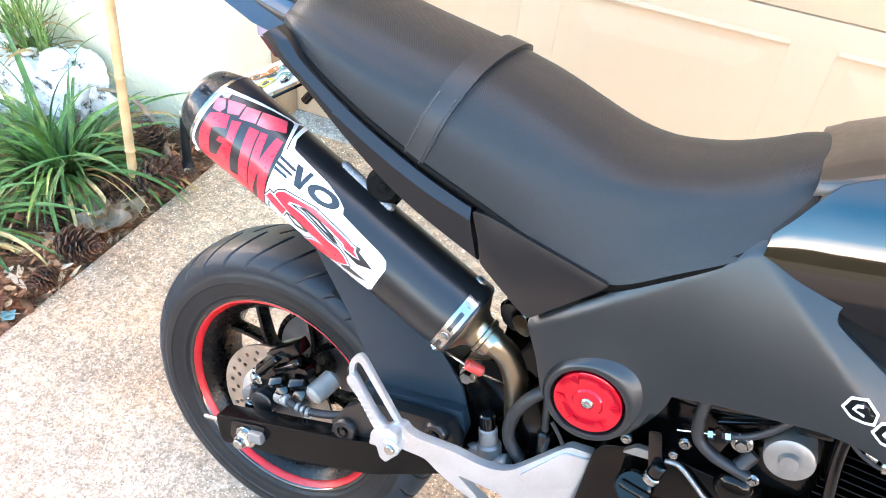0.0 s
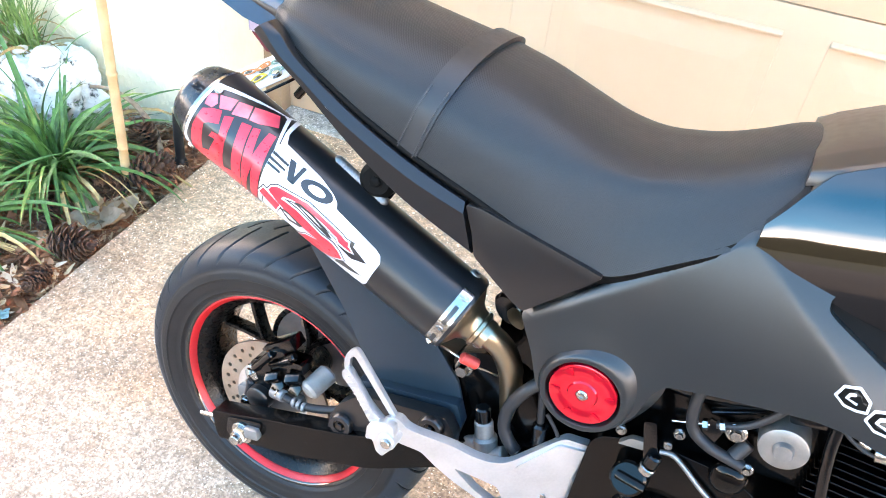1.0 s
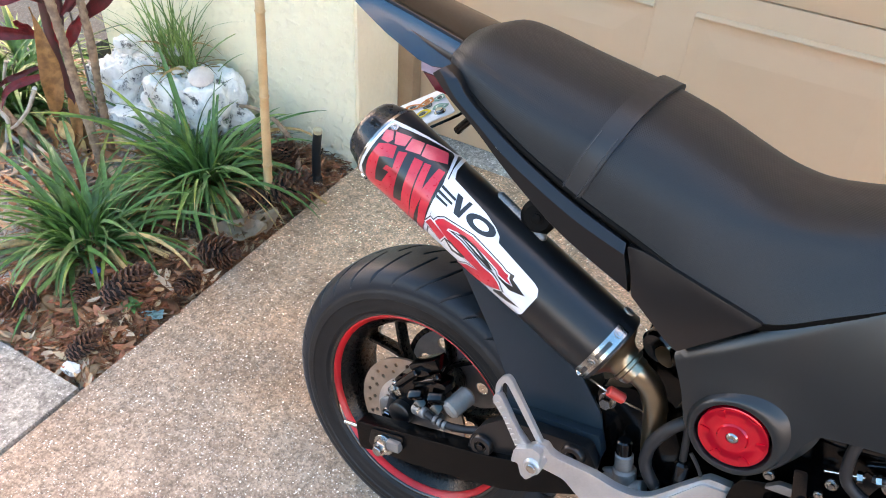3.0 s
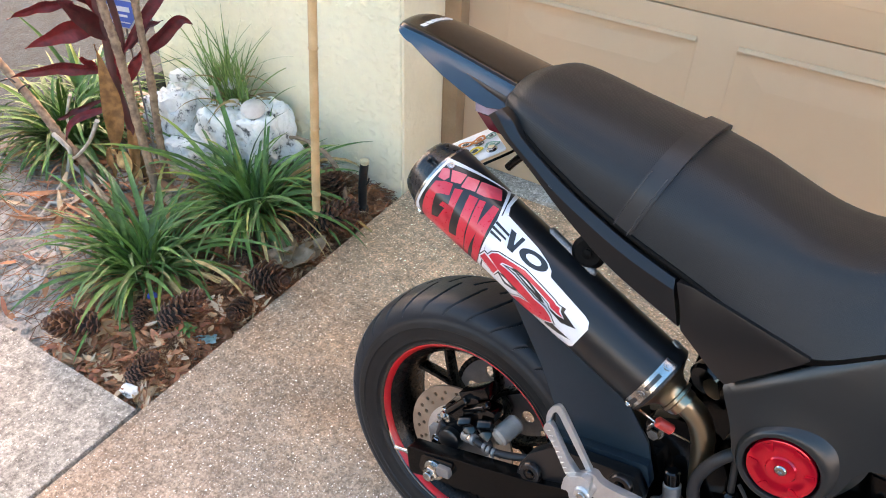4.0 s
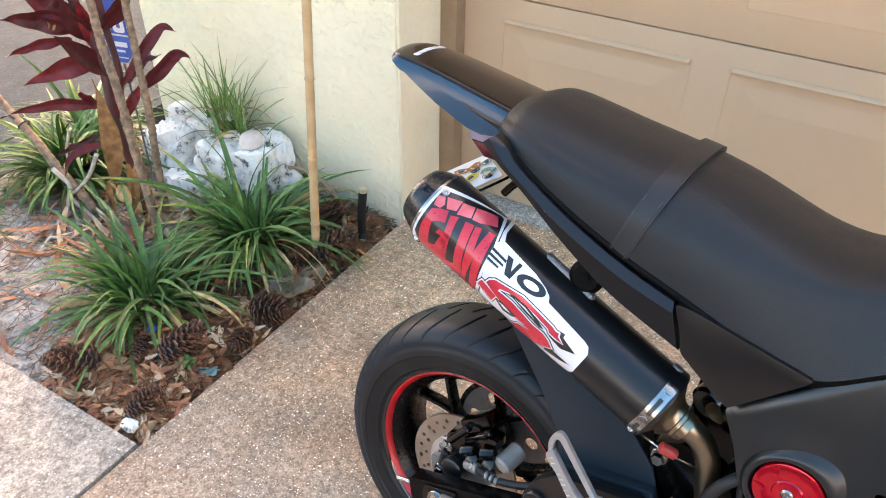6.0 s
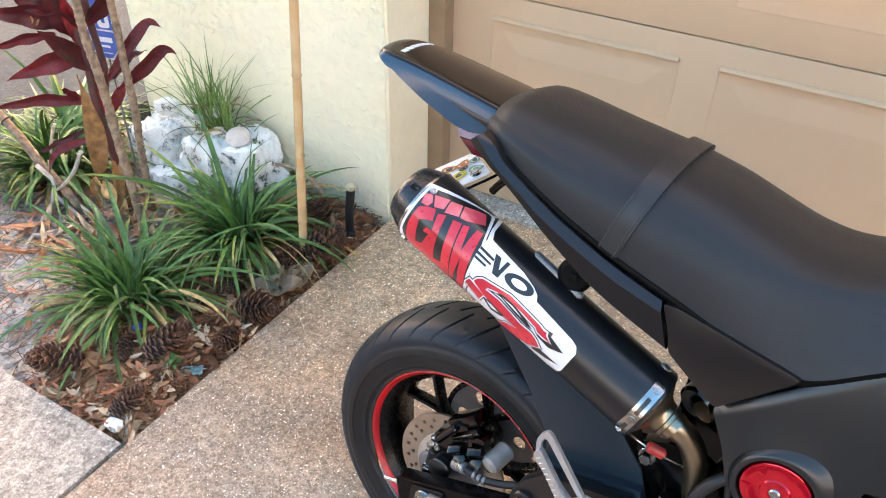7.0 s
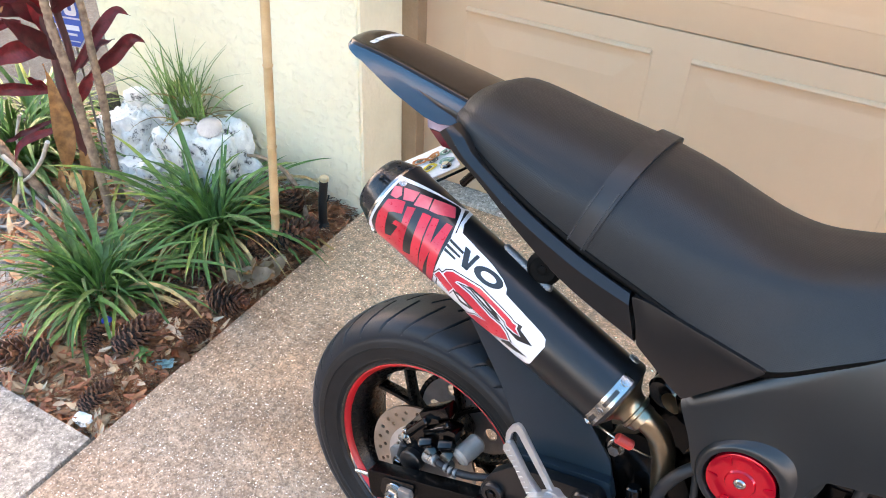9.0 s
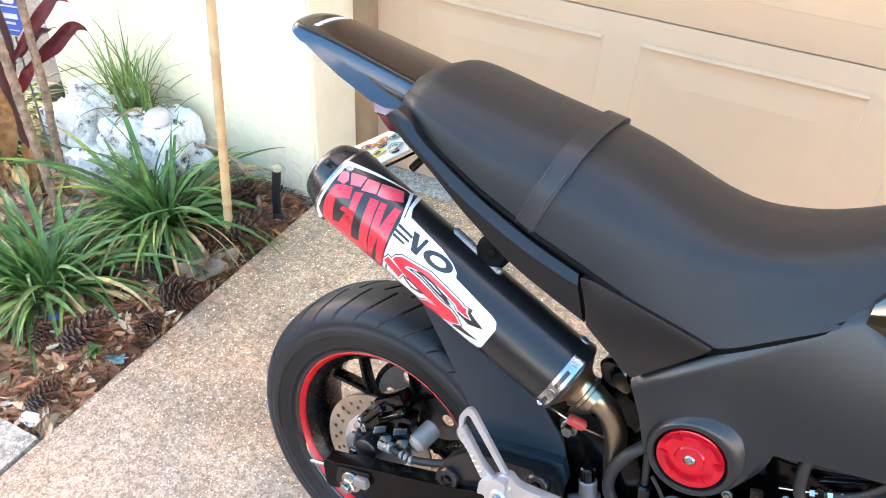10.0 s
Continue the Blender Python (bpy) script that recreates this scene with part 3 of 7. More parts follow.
def rear_wheel():
    rim = [(0.1545, -0.047), (0.160, -0.053), (0.1635, -0.0535), (0.1635, -0.049), (0.157, -0.044), (0.155, 0.044), (0.1635, 0.049), (0.1635, 0.0535),
           (0.160, 0.053), (0.150, 0.042), (0.1385, 0.030), (0.1335, 0.0), (0.1385, -0.030), (0.148, -0.041)]
    bm = lathe([(r, -h) for r, h in rim], AXLE, 120, close=True)
    wheel = part("rear_wheel", bm, WHEEL, bike, "satin black cast rear wheel", smooth=35)
    part("tyre", tyre(), [TYRE, TYRESIDE, GROOVE], wheel, "black road tyre with curved tread grooves", smooth=35)
    part("rim_stripe", lathe([(0.1622, 0.0544), (0.1600, 0.0552), (0.1538, 0.0482), (0.1536, 0.0462), (0.1600, 0.0530)], AXLE, 120, close=True), RED, wheel, "bright red tape on the rim edge")
    part("rim_lip", lathe([(0.1612, 0.0530), (0.1624, 0.0556), (0.1640, 0.0572), (0.1658, 0.0574), (0.1668, 0.0560), (0.1664, 0.0520)], AXLE, 120, close=True), GLOSS, wheel)
    part("hub", lathe([(0.0, -0.05), (0.030, -0.05), (0.036, -0.03), (0.040, -0.012), (0.043, 0.0), (0.040, 0.012), (0.036, 0.03), (0.030, 0.052), (0.0, 0.052)], AXLE, 40), WHEEL, wheel)
    # five spokes, each forked towards the rim
    for k in range(5):
        a = math.radians(145 + 72 * k)
        bm = bmesh.new()
        for side in (-1, 1):
            b = a + side * math.radians(17)
            start = Vector((math.cos(a + side * 0.09), 0, math.sin(a + side * 0.09))) * 0.038
            stop = Vector((math.cos(b), 0, math.sin(b))) * 0.139
            mid = Vector((math.cos(a + side * 0.045), 0, math.sin(a + side * 0.045))) * 0.078
            pts = smooth_path([start, mid, stop], 6)
            rows = []
            for q, p in enumerate(pts):
                way = (pts[min(q + 1, len(pts) - 1)] - pts[max(q - 1, 0)]).normalized()
                s = Vector((-way.z, 0, way.x))
                w, d = 0.0046, 0.011
                rows.append([p + s * w * cx + Vector((0, 1, 0)) * d * cy for cx, cy in ((-1, -0.5), (-0.6, -1), (0.6, -1), (1, -0.5), (1, 0.5), (0.6, 1), (-0.6, 1), (-1, 0.5), (-1, -0.5))])
            joined(bm, loft(rows, caps=False))
        part("spoke", bm, WHEEL, wheel)
    # brake disc with its drillings, and its carrier
    holes = [circle(0.082 * math.cos(t), 0.082 * math.sin(t), 0.0034, 8) for t in [2 * math.pi * q / 24 for q in range(24)]]
    holes += [circle(0.0715 * math.cos(t), 0.0715 * math.sin(t), 0.0034, 8) for t in [2 * math.pi * (q + 0.4) / 18 for q in range(18)]]
    part("brake_disc", plate(circle(0, 0, 0.094, 72), -0.062, -0.058, [circle(0, 0, 0.060, 48)] + holes), DISC, wheel, "drilled brown-grey steel brake disc", smooth=30)
    slots = []
    for q in range(6):
        t = math.radians(60 * q)
        slots.append(rim_of([(0.034 * math.cos(t + s * d) + 0, 0.034 * math.sin(t + s * d)) for s, d in ((-1, 0.22),)] +
                            [(0.050 * math.cos(t - 0.26), 0.050 * math.sin(t - 0.26)), (0.050 * math.cos(t + 0.26), 0.050 * math.sin(t + 0.26)), (0.034 * math.cos(t + 0.22), 0.034 * math.sin(t + 0.22))], 0.004, 3))
    part("disc_carrier", plate(circle(0, 0, 0.0605, 60), -0.0655, -0.0615, slots), CARRIER, wheel, "bright slotted disc centre", smooth=30)
    for q in range(6):
        t = math.radians(60 * q + 30)
        part("disc_bolt", bolt((0.047 * math.cos(t), -0.0655, 0.047 * math.sin(t)), (0, -1, 0), 0.0045, 0.004), STEEL, wheel)
    # far side: drive sprocket
    teeth = [((0.082 + 0.006 * (q % 2)) * math.cos(math.pi * q / 34), (0.082 + 0.006 * (q % 2)) * math.sin(math.pi * q / 34)) for q in range(68)]
    part("sprocket", plate(teeth, 0.058, 0.063, [circle(0.055 * math.cos(t), 0.055 * math.sin(t), 0.012, 10) for t in [math.radians(60 * q) for q in range(6)]]), GREYCAST, wheel)
    return wheel


rear_wheel()


def swingarm():
    outline = [(-0.050, 0.006), (-0.021, 0.0155), (0.034, 0.0365), (0.087, 0.055), (0.154, 0.079), (0.200, 0.100), (0.330, 0.138), (0.400, 0.150), (0.400, 0.105), (0.300, 0.084), (0.250, 0.064), (0.161, 0.029), (0.093, 0.002), (0.038, -0.0155), (0.000, -0.025), (-0.035, -0.040), (-0.041, -0.030)]
    arm = part("swingarm", plate(rim_of(outline, 0.006), -0.138, -0.112, bevel=0.0022, seg=3, net=0.02, lay=lambda x, z: 0.30 * max(0, x - 0.20)), SWINGPAINT, bike, "black box-section swingarm")
    part("swingarm_far_side", plate(rim_of(outline, 0.012), 0.090, 0.118, bevel=0.004, seg=3), BLACKMETAL, bike)
    # plate of the chain adjuster, axle nut, washer and adjusting screw
    part("adjuster_plate", plate(rim_of([(-0.020, 0.012), (0.034, 0.030), (0.034, 0.006), (0.016, -0.016), (-0.012, -0.024), (-0.022, -0.014)], 0.004), -0.1405, -0.137, bevel=0.001), BLACKMETAL, arm)
    part("axle_nut", bolt((0.006, -0.1405, -0.002), (0, -1, 0), 0.0125, 0.014), STEEL, arm, "bright zinc axle nut")
    part("axle_end", rod((0.006, -0.152, -0.002), (0.006, -0.161, -0.002), 0.0075, 20), STEEL, arm)
    part("adjuster_block", box((0.022, 0.012, 0.016), (0.024, -0.1435, 0.010), (0, -14, 0), 0.003), GREYCAST, arm)
    part("adjuster_screw", rod((-0.080, -0.124, -0.026), (-0.040, -0.124, -0.014), 0.0035, 12), STEEL, arm, "bright adjusting screw")
    part("adjuster_locknut", bolt((-0.049, -0.124, -0.017), (-1, 0, -0.26), 0.0058, 0.006), STEEL, arm)
    part("wheel_spindle", rod((0.006, -0.12, -0.002), (0.006, 0.118, -0.002), 0.0085, 20), STEEL, arm)
    # lug with its rubber-headed bolt
    lug = part("guard_bracket", plate(rim_of([(0.128, 0.054), (0.129, 0.089), (0.139, 0.114), (0.168, 0.146), (0.240, 0.163), (0.280, 0.172), (0.298, 0.150), (0.298, 0.125), (0.215, 0.098)], 0.006), -0.128, -0.110, bevel=0.003), RAIL, bike, "matte black plastic bracket on the swingarm")
    for x, z in ((0.149, 0.088), (0.267, 0.151)):
        part("bracket_boss", lathe([(0, 0), (0.0165, 0), (0.0165, 0.006), (0.0145, 0.009), (0.009, 0.009), (0.008, 0.006), (0, 0.006)], pose(x, -0.127, z, 90), 28), RAIL, lug)
        part("bracket_screw", bolt((x, -0.1325, z), (0, -1, 0), 0.0055, 0.005), BLACKMETAL, lug)
    return arm


swingarm()


def hugger():
    """Inner mudguard: a side sheet over the tyre, folded along its lower edge."""
    bm = plate([(0.040, 0.316), (0.065, 0.285), (0.112, 0.226), (0.145, 0.176), (0.158, 0.128), (0.285, 0.172), (0.275, 0.196), (0.238, 0.236), (0.150, 0.292), (0.075, 0.345)], -0.088, -0.083, bevel=0.0015,
               lay=lambda x, z: -0.06 * max(0, 0.20 - z))
    guard = part("inner_mudguard", bm, HUGGER, bike, "satin black plastic inner mudguard, sky sheen in its colour")
    part("guard_step", plate(rim_of([(0.150, 0.145), (0.285, 0.176), (0.296, 0.150), (0.292, 0.118), (0.160, 0.098)], 0.004), -0.104, -0.088, bevel=0.003), HUGGER, guard)
    # curved blade over the tyre
    rows = []
    for k in range(15):
        t = math.radians(14 + 58 * k / 14)
        r = 0.258
        c = Vector((math.cos(t), 0, math.sin(t)))
        rows.append([c * (r + 0.003 * math.cos(y / 0.086 * 1.5)) + Vector((0, y, 0)) for y in [-0.084 + 0.012 * q for q in range(15)]])
    bm = loft(rows, caps=False)
    bmesh.ops.solidify(bm, geom=bm.faces[:], thickness=0.003)
    part("guard_blade", bm, HUGGER, guard)
    return guard


hugger()


# ---- seat, tail and side panels ----
def across(x, w, zb, zs, zt, c):
    """Seat section: flat side, a soft crease at c of the half width, and a gently crowned top."""
    d, h = zs - zb, zt - zs
    ctrl = [(-w, zb), (-w * (0.62 + 0.38 * c / 0.86), zb + 0.32 * d), (-w * (0.18 + 0.82 * c / 0.86) * 0.982, zb + 0.64 * d), (-w * (c + 0.066), zb + 0.865 * d), (-w * c, zs),
            (-w * c * 0.89, zs + 0.34 * h), (-w * c * 0.71, zs + 0.68 * h), (-w * c * 0.38, zs + 0.94 * h), (0, zt)]
    ctrl += [(-y, z) for y, z in ctrl[-2::-1]]
    return smooth_path([Vector((x, y, z)) for y, z in ctrl], 4)


SEAT_W = [(-0.018, 0.072), (-0.012, 0.092), (-0.004, 0.100), (0.010, 0.104), (0.03, 0.107), (0.05, 0.111), (0.12, 0.114), (0.25, 0.116), (0.34, 0.118), (0.41, 0.118), (0.47, 0.115), (0.50, 0.111), (0.525, 0.102), (0.535, 0.092), (0.540, 0.080)]
SEAT_LOW = [(-0.018, 0.556), (-0.008, 0.553), (0.005, 0.549), (0.020, 0.543), (0.053, 0.526), (0.112, 0.499), (0.186, 0.472), (0.257, 0.453), (0.324, 0.433), (0.392, 0.419), (0.415, 0.427), (0.456, 0.459), (0.496, 0.486), (0.517, 0.503), (0.532, 0.530), (0.540, 0.554)]
SEAT_SHOULDER = [(-0.018, 0.568), (-0.008, 0.573), (0.010, 0.574), (0.03, 0.571), (0.10, 0.556), (0.20, 0.542), (0.25, 0.531), (0.30, 0.521), (0.35, 0.513), (0.40, 0.513), (0.455, 0.528), (0.50, 0.549), (0.525, 0.567), (0.540, 0.578)]
SEAT_CREASE = [(0.20, 0.86), (0.28, 0.84), (0.34, 0.78), (0.40, 0.72), (0.455, 0.66), (0.50, 0.64), (0.540, 0.66)]
SEAT_TOP = [(-0.018, 0.580), (-0.012, 0.590), (-0.004, 0.596), (0.015, 0.598), (0.05, 0.594), (0.12, 0.585), (0.20, 0.576), (0.26, 0.565), (0.314, 0.547), (0.36, 0.532), (0.40, 0.529), (0.455, 0.544), (0.50, 0.567), (0.527, 0.585), (0.540, 0.584)]


def seat_row(x, grow=0.0):
    w, zb, zs, zt = eased(x, SEAT_W) + grow, eased(x, SEAT_LOW) - grow, eased(x, SEAT_SHOULDER) + grow * 0.5, eased(x, SEAT_TOP) + grow
    return across(x, w, zb, zs, zt, eased(x, SEAT_CREASE))


def seat():
    xs = [-0.018 + 0.558 * k / 116 for k in range(117)]
    ob = part("seat", loft([seat_row(x) for x in xs]), SEATMAT, bike, "black textured vinyl dual seat", smooth=60)
    xs = [0.158 + 0.026 * k / 8 for k in range(9)]
    rows = [[p + Vector((0.30 * max(0, p.z - 0.47), 0, 0)) for p in seat_row(x, 0.0018)] for x in xs]
    part("grab_strap", loft(rows), STRAPMAT, ob, "black stitched passenger grab strap", smooth=60)
    # stitches along both edges of the strap
    for x in (0.1605, 0.1800):
        bm = bmesh.new()
        row = [p + Vector((0.30 * max(0, p.z - 0.47), 0, 0)) for p in seat_row(x, 0.0024)]
        pts = [row[q] + (row[q + 1] - row[q]) * s for q in range(16) for s in (0, 0.34, 0.67)]
        for a, b in zip(pts[::1], pts[1::1]):
            tube([a + (b - a) * 0.15, a + (b - a) * 0.7], 0.0008, 5, 1, bm)
        part("stitching", bm, THREAD, ob)
    # black tube along the lower edge, standing in for the dark gap there
    for s in (-1, 1):
        pts = [(x, s * (eased(x, SEAT_W) - 0.0015), eased(x, SEAT_LOW) - 0.0015) for x in [0.0 + 0.395 * k / 32 for k in range(33)]]
        part("edge_gap_line", tube(pts, 0.0042, 8, 1), PAN, ob)
        # black strip that closes the gap towards the side covers, in place of its shade
        rows = []
        for k in range(41):
            x = 0.20 + 0.338 * k / 40
            w, z, o = eased(x, SEAT_W), eased(x, SEAT_LOW), 0.006 * max(0, min(1, (x - 0.50) / 0.02))
            rows.append([Vector((x, s * y, h)) for y, h in ((w - 0.020, z + 0.010), (w - 0.003, z + 0.006), (w - 0.001 + 0.5 * o, z + 0.001), (w - 0.001 + o, z - 0.004), (w - 0.006 + o, z - 0.013), (w - 0.026, z - 0.016))])
        part("seat_gap_strip", loft(rows), PAN, ob)
    # dark base pan under the padding, black to fill the dark gap
    rows = []
    for k in range(30):
        x = 0.03 + 0.47 * k / 29
        w, z = eased(x, SEAT_W) - 0.012, eased(x, SEAT_LOW)
        rows.append([Vector((x, y, h)) for y, h in ((-w, z + 0.02), (-w, z - 0.035), (w, z - 0.035), (w, z + 0.02))])
    part("seat_base", loft(rows), PAN, ob, "dull black seat base")
    return ob


seat()


def panels():
    # long tail rail under the seat
    rail = [(-0.002, 0.560), (0.016, 0.551), (0.030, 0.536), (0.058, 0.520), (0.113, 0.492), (0.184, 0.464), (0.246, 0.447), (0.262, 0.418), (0.268, 0.394), (0.222, 0.407), (0.171, 0.430), (0.118, 0.460), (0.062, 0.500), (0.012, 0.531), (-0.016, 0.550)]
    over = smooth_path([Vector(p) for p in ((-0.004, 0.562, 0), (0.014, 0.553, 0), (0.030, 0.538, 0), (0.058, 0.521, 0), (0.113, 0.493, 0), (0.184, 0.465, 0), (0.247, 0.447, 0))], 6)
    under = smooth_path([Vector(p) for p in ((-0.016, 0.551, 0), (-0.004, 0.542, 0), (0.014, 0.530, 0), (0.050, 0.508, 0), (0.108, 0.467, 0), (0.178, 0.427, 0), (0.267, 0.395, 0))], 6)
    rows = []
    for k, (a, b) in enumerate(zip(over, under)):
        y, g = -0.127 + 0.10 * max(0, 0.03 - a.x), min(1, 0.45 + k / 12)
        row = []
        for d, e in ((0.023, 0.0), (0.0092, 0.0), (0.0082, 0.0004), (0.0007, 0.0092 * g), (0.0, 0.0104 * g), (0.0, 0.5), (0.0006, 0.93), (0.004, 1.0), (0.023, 1.0)):
            f = e if e > 0.4 or e == 0 else e / (a - b).length
            p = a + (b - a) * f
            row.append(Vector((p.x, y + d, p.y)))
        rows.append(row)
    part("tail_rail", loft(rows), RAIL, bike, "matte black plastic tail side rail", smooth=24)
    part("tail_rail", plate(rim_of(rail, 0.004, 3), 0.104, 0.127, bevel=0.004), RAIL, bike)
    # three-cornered cover between rail and frame cover
    tri = [(0.2500, 0.447), (0.268, 0.448), (0.402, 0.424), (0.392, 0.412), (0.334, 0.352), (0.318, 0.360), (0.2700, 0.393), (0.2628, 0.418)]
    part("rear_side_cover", plate(rim_of(tri, 0.004, 3), -0.124, -0.100, bevel=0.006, seg=2), RAIL, bike, "matte black three-cornered side cover")
    part("rear_side_cover", plate(rim_of(tri, 0.004, 3), 0.100, 0.124, bevel=0.004), RAIL, bike)
    # big frame cover
    shroud = [(0.331, 0.344), (0.519, 0.519), (0.558, 0.503), (0.612, 0.488), (0.597, 0.490), (0.590, 0.483), (0.592, 0.472), (0.605, 0.465), (0.645, 0.446), (0.70, 0.420), (0.80, 0.395), (0.80, 0.340), (0.720, 0.372),
              (0.684, 0.373), (0.648, 0.377), (0.620, 0.374), (0.542, 0.351), (0.492, 0.334), (0.483, 0.318), (0.476, 0.285), (0.450, 0.246), (0.420, 0.236), (0.390, 0.246), (0.368, 0.275), (0.354, 0.307)]
    bow = lambda x, z: (0.7 * max(0, (z - 0.344 - 0.93 * (x - 0.331)) * 0.73 + 0.007) if x < 0.522 else 0) + 1.0 * max(0, z - 0.37) ** 2 - 0.030 * max(0, min(1, (x - 0.46) / 0.22)) + 0.24 * max(0, z - 0.498 + 0.716 * (x - 0.528)) * max(0, min(1, (x - 0.40) / 0.12)) + 0.12 * max(0, 0.37 - x) - 0.011 * math.exp(-((x - 0.420) ** 2 + (z - 0.288) ** 2) / 0.0042)
    side = part("frame_cover", plate(rim_of(shroud, 0.005, 3), -0.119, -0.092, [circle(0.420, 0.288, 0.050, 40)], bevel=0.005, seg=3, lay=bow, net=0.005), PANEL, bike, "matte charcoal plastic frame side cover")
    part("frame_cover", plate(rim_of(shroud, 0.005, 3), 0.092, 0.119, bevel=0.005, lay=lambda x, z: -bow(x, z)), PANEL, bike)
    # round boss with its red plug
    m = pose(0.420, 0, 0.288, 90)
    bm = lathe([(0.092, 0.108), (0.082, 0.1128), (0.074, 0.1165), (0.067, 0.1203), (0.0605, 0.1245), (0.0550, 0.1282), (0.0500, 0.1312), (0.0462, 0.1322), (0.0428, 0.1326), (0.0404, 0.1320), (0.0391, 0.1295), (0.0388, 0.126), (0.0385, 0.112), (0.0, 0.112)], m, 96)
    for v in bm.verts:
        d = Vector((v.co.x - 0.420, v.co.z - 0.288))
        if d.length > 0.045:
            k = 0.30 + 0.70 * max(0, d.normalized().dot(Vector((0.60, 0.80)))) ** 3
            d *= (0.045 + (d.length - 0.045) * k) / d.length
            v.co.x, v.co.z = 0.420 + d.x, 0.288 + d.y
    part("cover_boss", bm, PANEL, side)
    cap = part("frame_plug", lathe([(0.0372, 0.112), (0.0372, 0.123), (0.0362, 0.1262), (0.033, 0.1275), (0.026, 0.1262), (0.0165, 0.1262), (0.015, 0.1282), (0.0068, 0.1282), (0.006, 0.1262), (0.0, 0.1262)], m, 64), CAPRED, bike, "red anodised frame plug")
    cap.location.y = -0.0042
    for k in range(6):
        t = math.radians(60 * k + 12)
        pts = [(r * math.cos(t + d), r * math.sin(t + d)) for r, d in ((0.0345, -0.17), (0.0345, 0.17), (0.0235, 0.12), (0.0235, -0.12))]
        part("plug_facet", plate(rim_of([(0.420 + a, 0.288 + b) for a, b in pts], 0.002, 2), -0.1288, -0.1262, bevel=0.0007), CAPRED, cap)
    part("plug_screw", lathe([(0, 0), (0.0062, 0), (0.0062, 0.002), (0.0045, 0.0035), (0.0026, 0.0035), (0.0024, 0.002), (0, 0.002)], pose(0.420, -0.1262, 0.288, 90), 24), STEEL, cap)
    # recess of the intake beside the tank
    part("side_intake", plate(rim_of([(0.585, 0.473), (0.585, 0.490), (0.597, 0.498), (0.62, 0.506), (0.80, 0.54), (0.80, 0.400), (0.64, 0.435), (0.600, 0.460)], 0.006), -0.109, -0.101, bevel=0.002, lay=bow), PAN, bike)
    # gloss side of the tank cover: a bowed sheet
    rows = []
    for i in range(25):
        x = 0.517 + 0.283 * i / 24
        top = eased(x, [(0.517, 0.512), (0.529, 0.534), (0.535, 0.562), (0.543, 0.575), (0.578, 0.594), (0.80, 0.712)])
        low = eased(x, [(0.517, 0.505), (0.583, 0.480), (0.632, 0.470), (0.80, 0.47)])
        row = []
        for k in range(19):
            s = k / 18
            z = low + (max(top, low + 0.004) - low) * s
            row.append(Vector((x, -0.1125 - 0.06 * max(0, x - 0.53) + 2.6 * max(0, z - 0.30 * (x - 0.55) - 0.488) ** 2 + 1.2 * max(0, 0.488 + 0.30 * (x - 0.55) - z) ** 2, z)))
        row += [Vector((p.x, -p.y, p.z)) for p in row[::-1]]
        rows.append(row)
    part("tank_side", loft(rows), GLOSS, bike, "gloss black tank side panel", smooth=50)
    rows = []
    for i in range(20):
        x = 0.535 + 0.265 * i / 19
        e = min(1, (x - 0.533) / 0.010)
        lo = 0.573 + 0.53 * (x - 0.534)
        h = 0.006 + 0.006 * e
        w = 0.082 + 0.006 * e
        half = [(w + 0.002, lo - 0.014), (w + 0.002, lo - 0.003), (w - 0.001, lo - 0.0005), (w - 0.003, lo + 0.001), (w - 0.021, lo + 0.65 * h), (w - 0.024, lo + 0.72 * h), (0.035, lo + 0.93 * h), (0.015, lo + 0.99 * h)]
        rows.append([Vector((x, y, z)) for y, z in [(-a, b) for a, b in half] + [(0, lo + h)] + half[::-1]])
    part("tank_top", loft(rows), TANKTOP, bike, "satin black tank top cover", smooth=50)
    # white outlined word on the cover, as plain bars
    bm = bmesh.new()
    for k in range(4):
        x, z = 0.623 + 0.029 * k, 0.4085 - 0.0105 * k
        joined(bm, plate([(x, z), (x + 0.00336, z + 0.01176), (x + 0.01596, z + 0.01596), (x + 0.02856, z + 0.00672), (x + 0.02940, z - 0.00420), (x + 0.02100, z - 0.00672), (x + 0.01008, z - 0.00672)], -0.1205, -0.1190, [[(x + 0.00218, z + 0.00050), (x + 0.00487, z + 0.01025), (x + 0.01562, z + 0.01378), (x + 0.02671, z + 0.00563), (x + 0.02722, z - 0.00286), (x + 0.02066, z - 0.00487), (x + 0.01058, z - 0.00487)]], lay=bow))
        joined(bm, plate([(x + 0.00840, z + 0.00168), (x + 0.01008, z + 0.00714), (x + 0.01512, z + 0.00882), (x + 0.01554, z + 0.00672), (x + 0.01176, z + 0.00521), (x + 0.01092, z + 0.00168), (x + 0.01890, z + 0.00084), (x + 0.01890, z - 0.00101)], -0.1205, -0.1190, lay=bow))
    fill = bmesh.new()
    for k in range(4):
        x, z = 0.623 + 0.029 * k, 0.4085 - 0.0105 * k
        joined(fill, plate([(x + 0.00084, z + 0.00042), (x + 0.00378, z + 0.01134), (x + 0.01596, z + 0.01554), (x + 0.02814, z + 0.00630), (x + 0.02898, z - 0.00378), (x + 0.02100, z - 0.00630), (x + 0.01008, z - 0.00630)], -0.1198, -0.1185, lay=bow))
    part("cover_mark_ground", fill, PAN, side)
    part("cover_mark", bm, DECALWHITE, side, "white outlined bars on the frame cover")


panels()


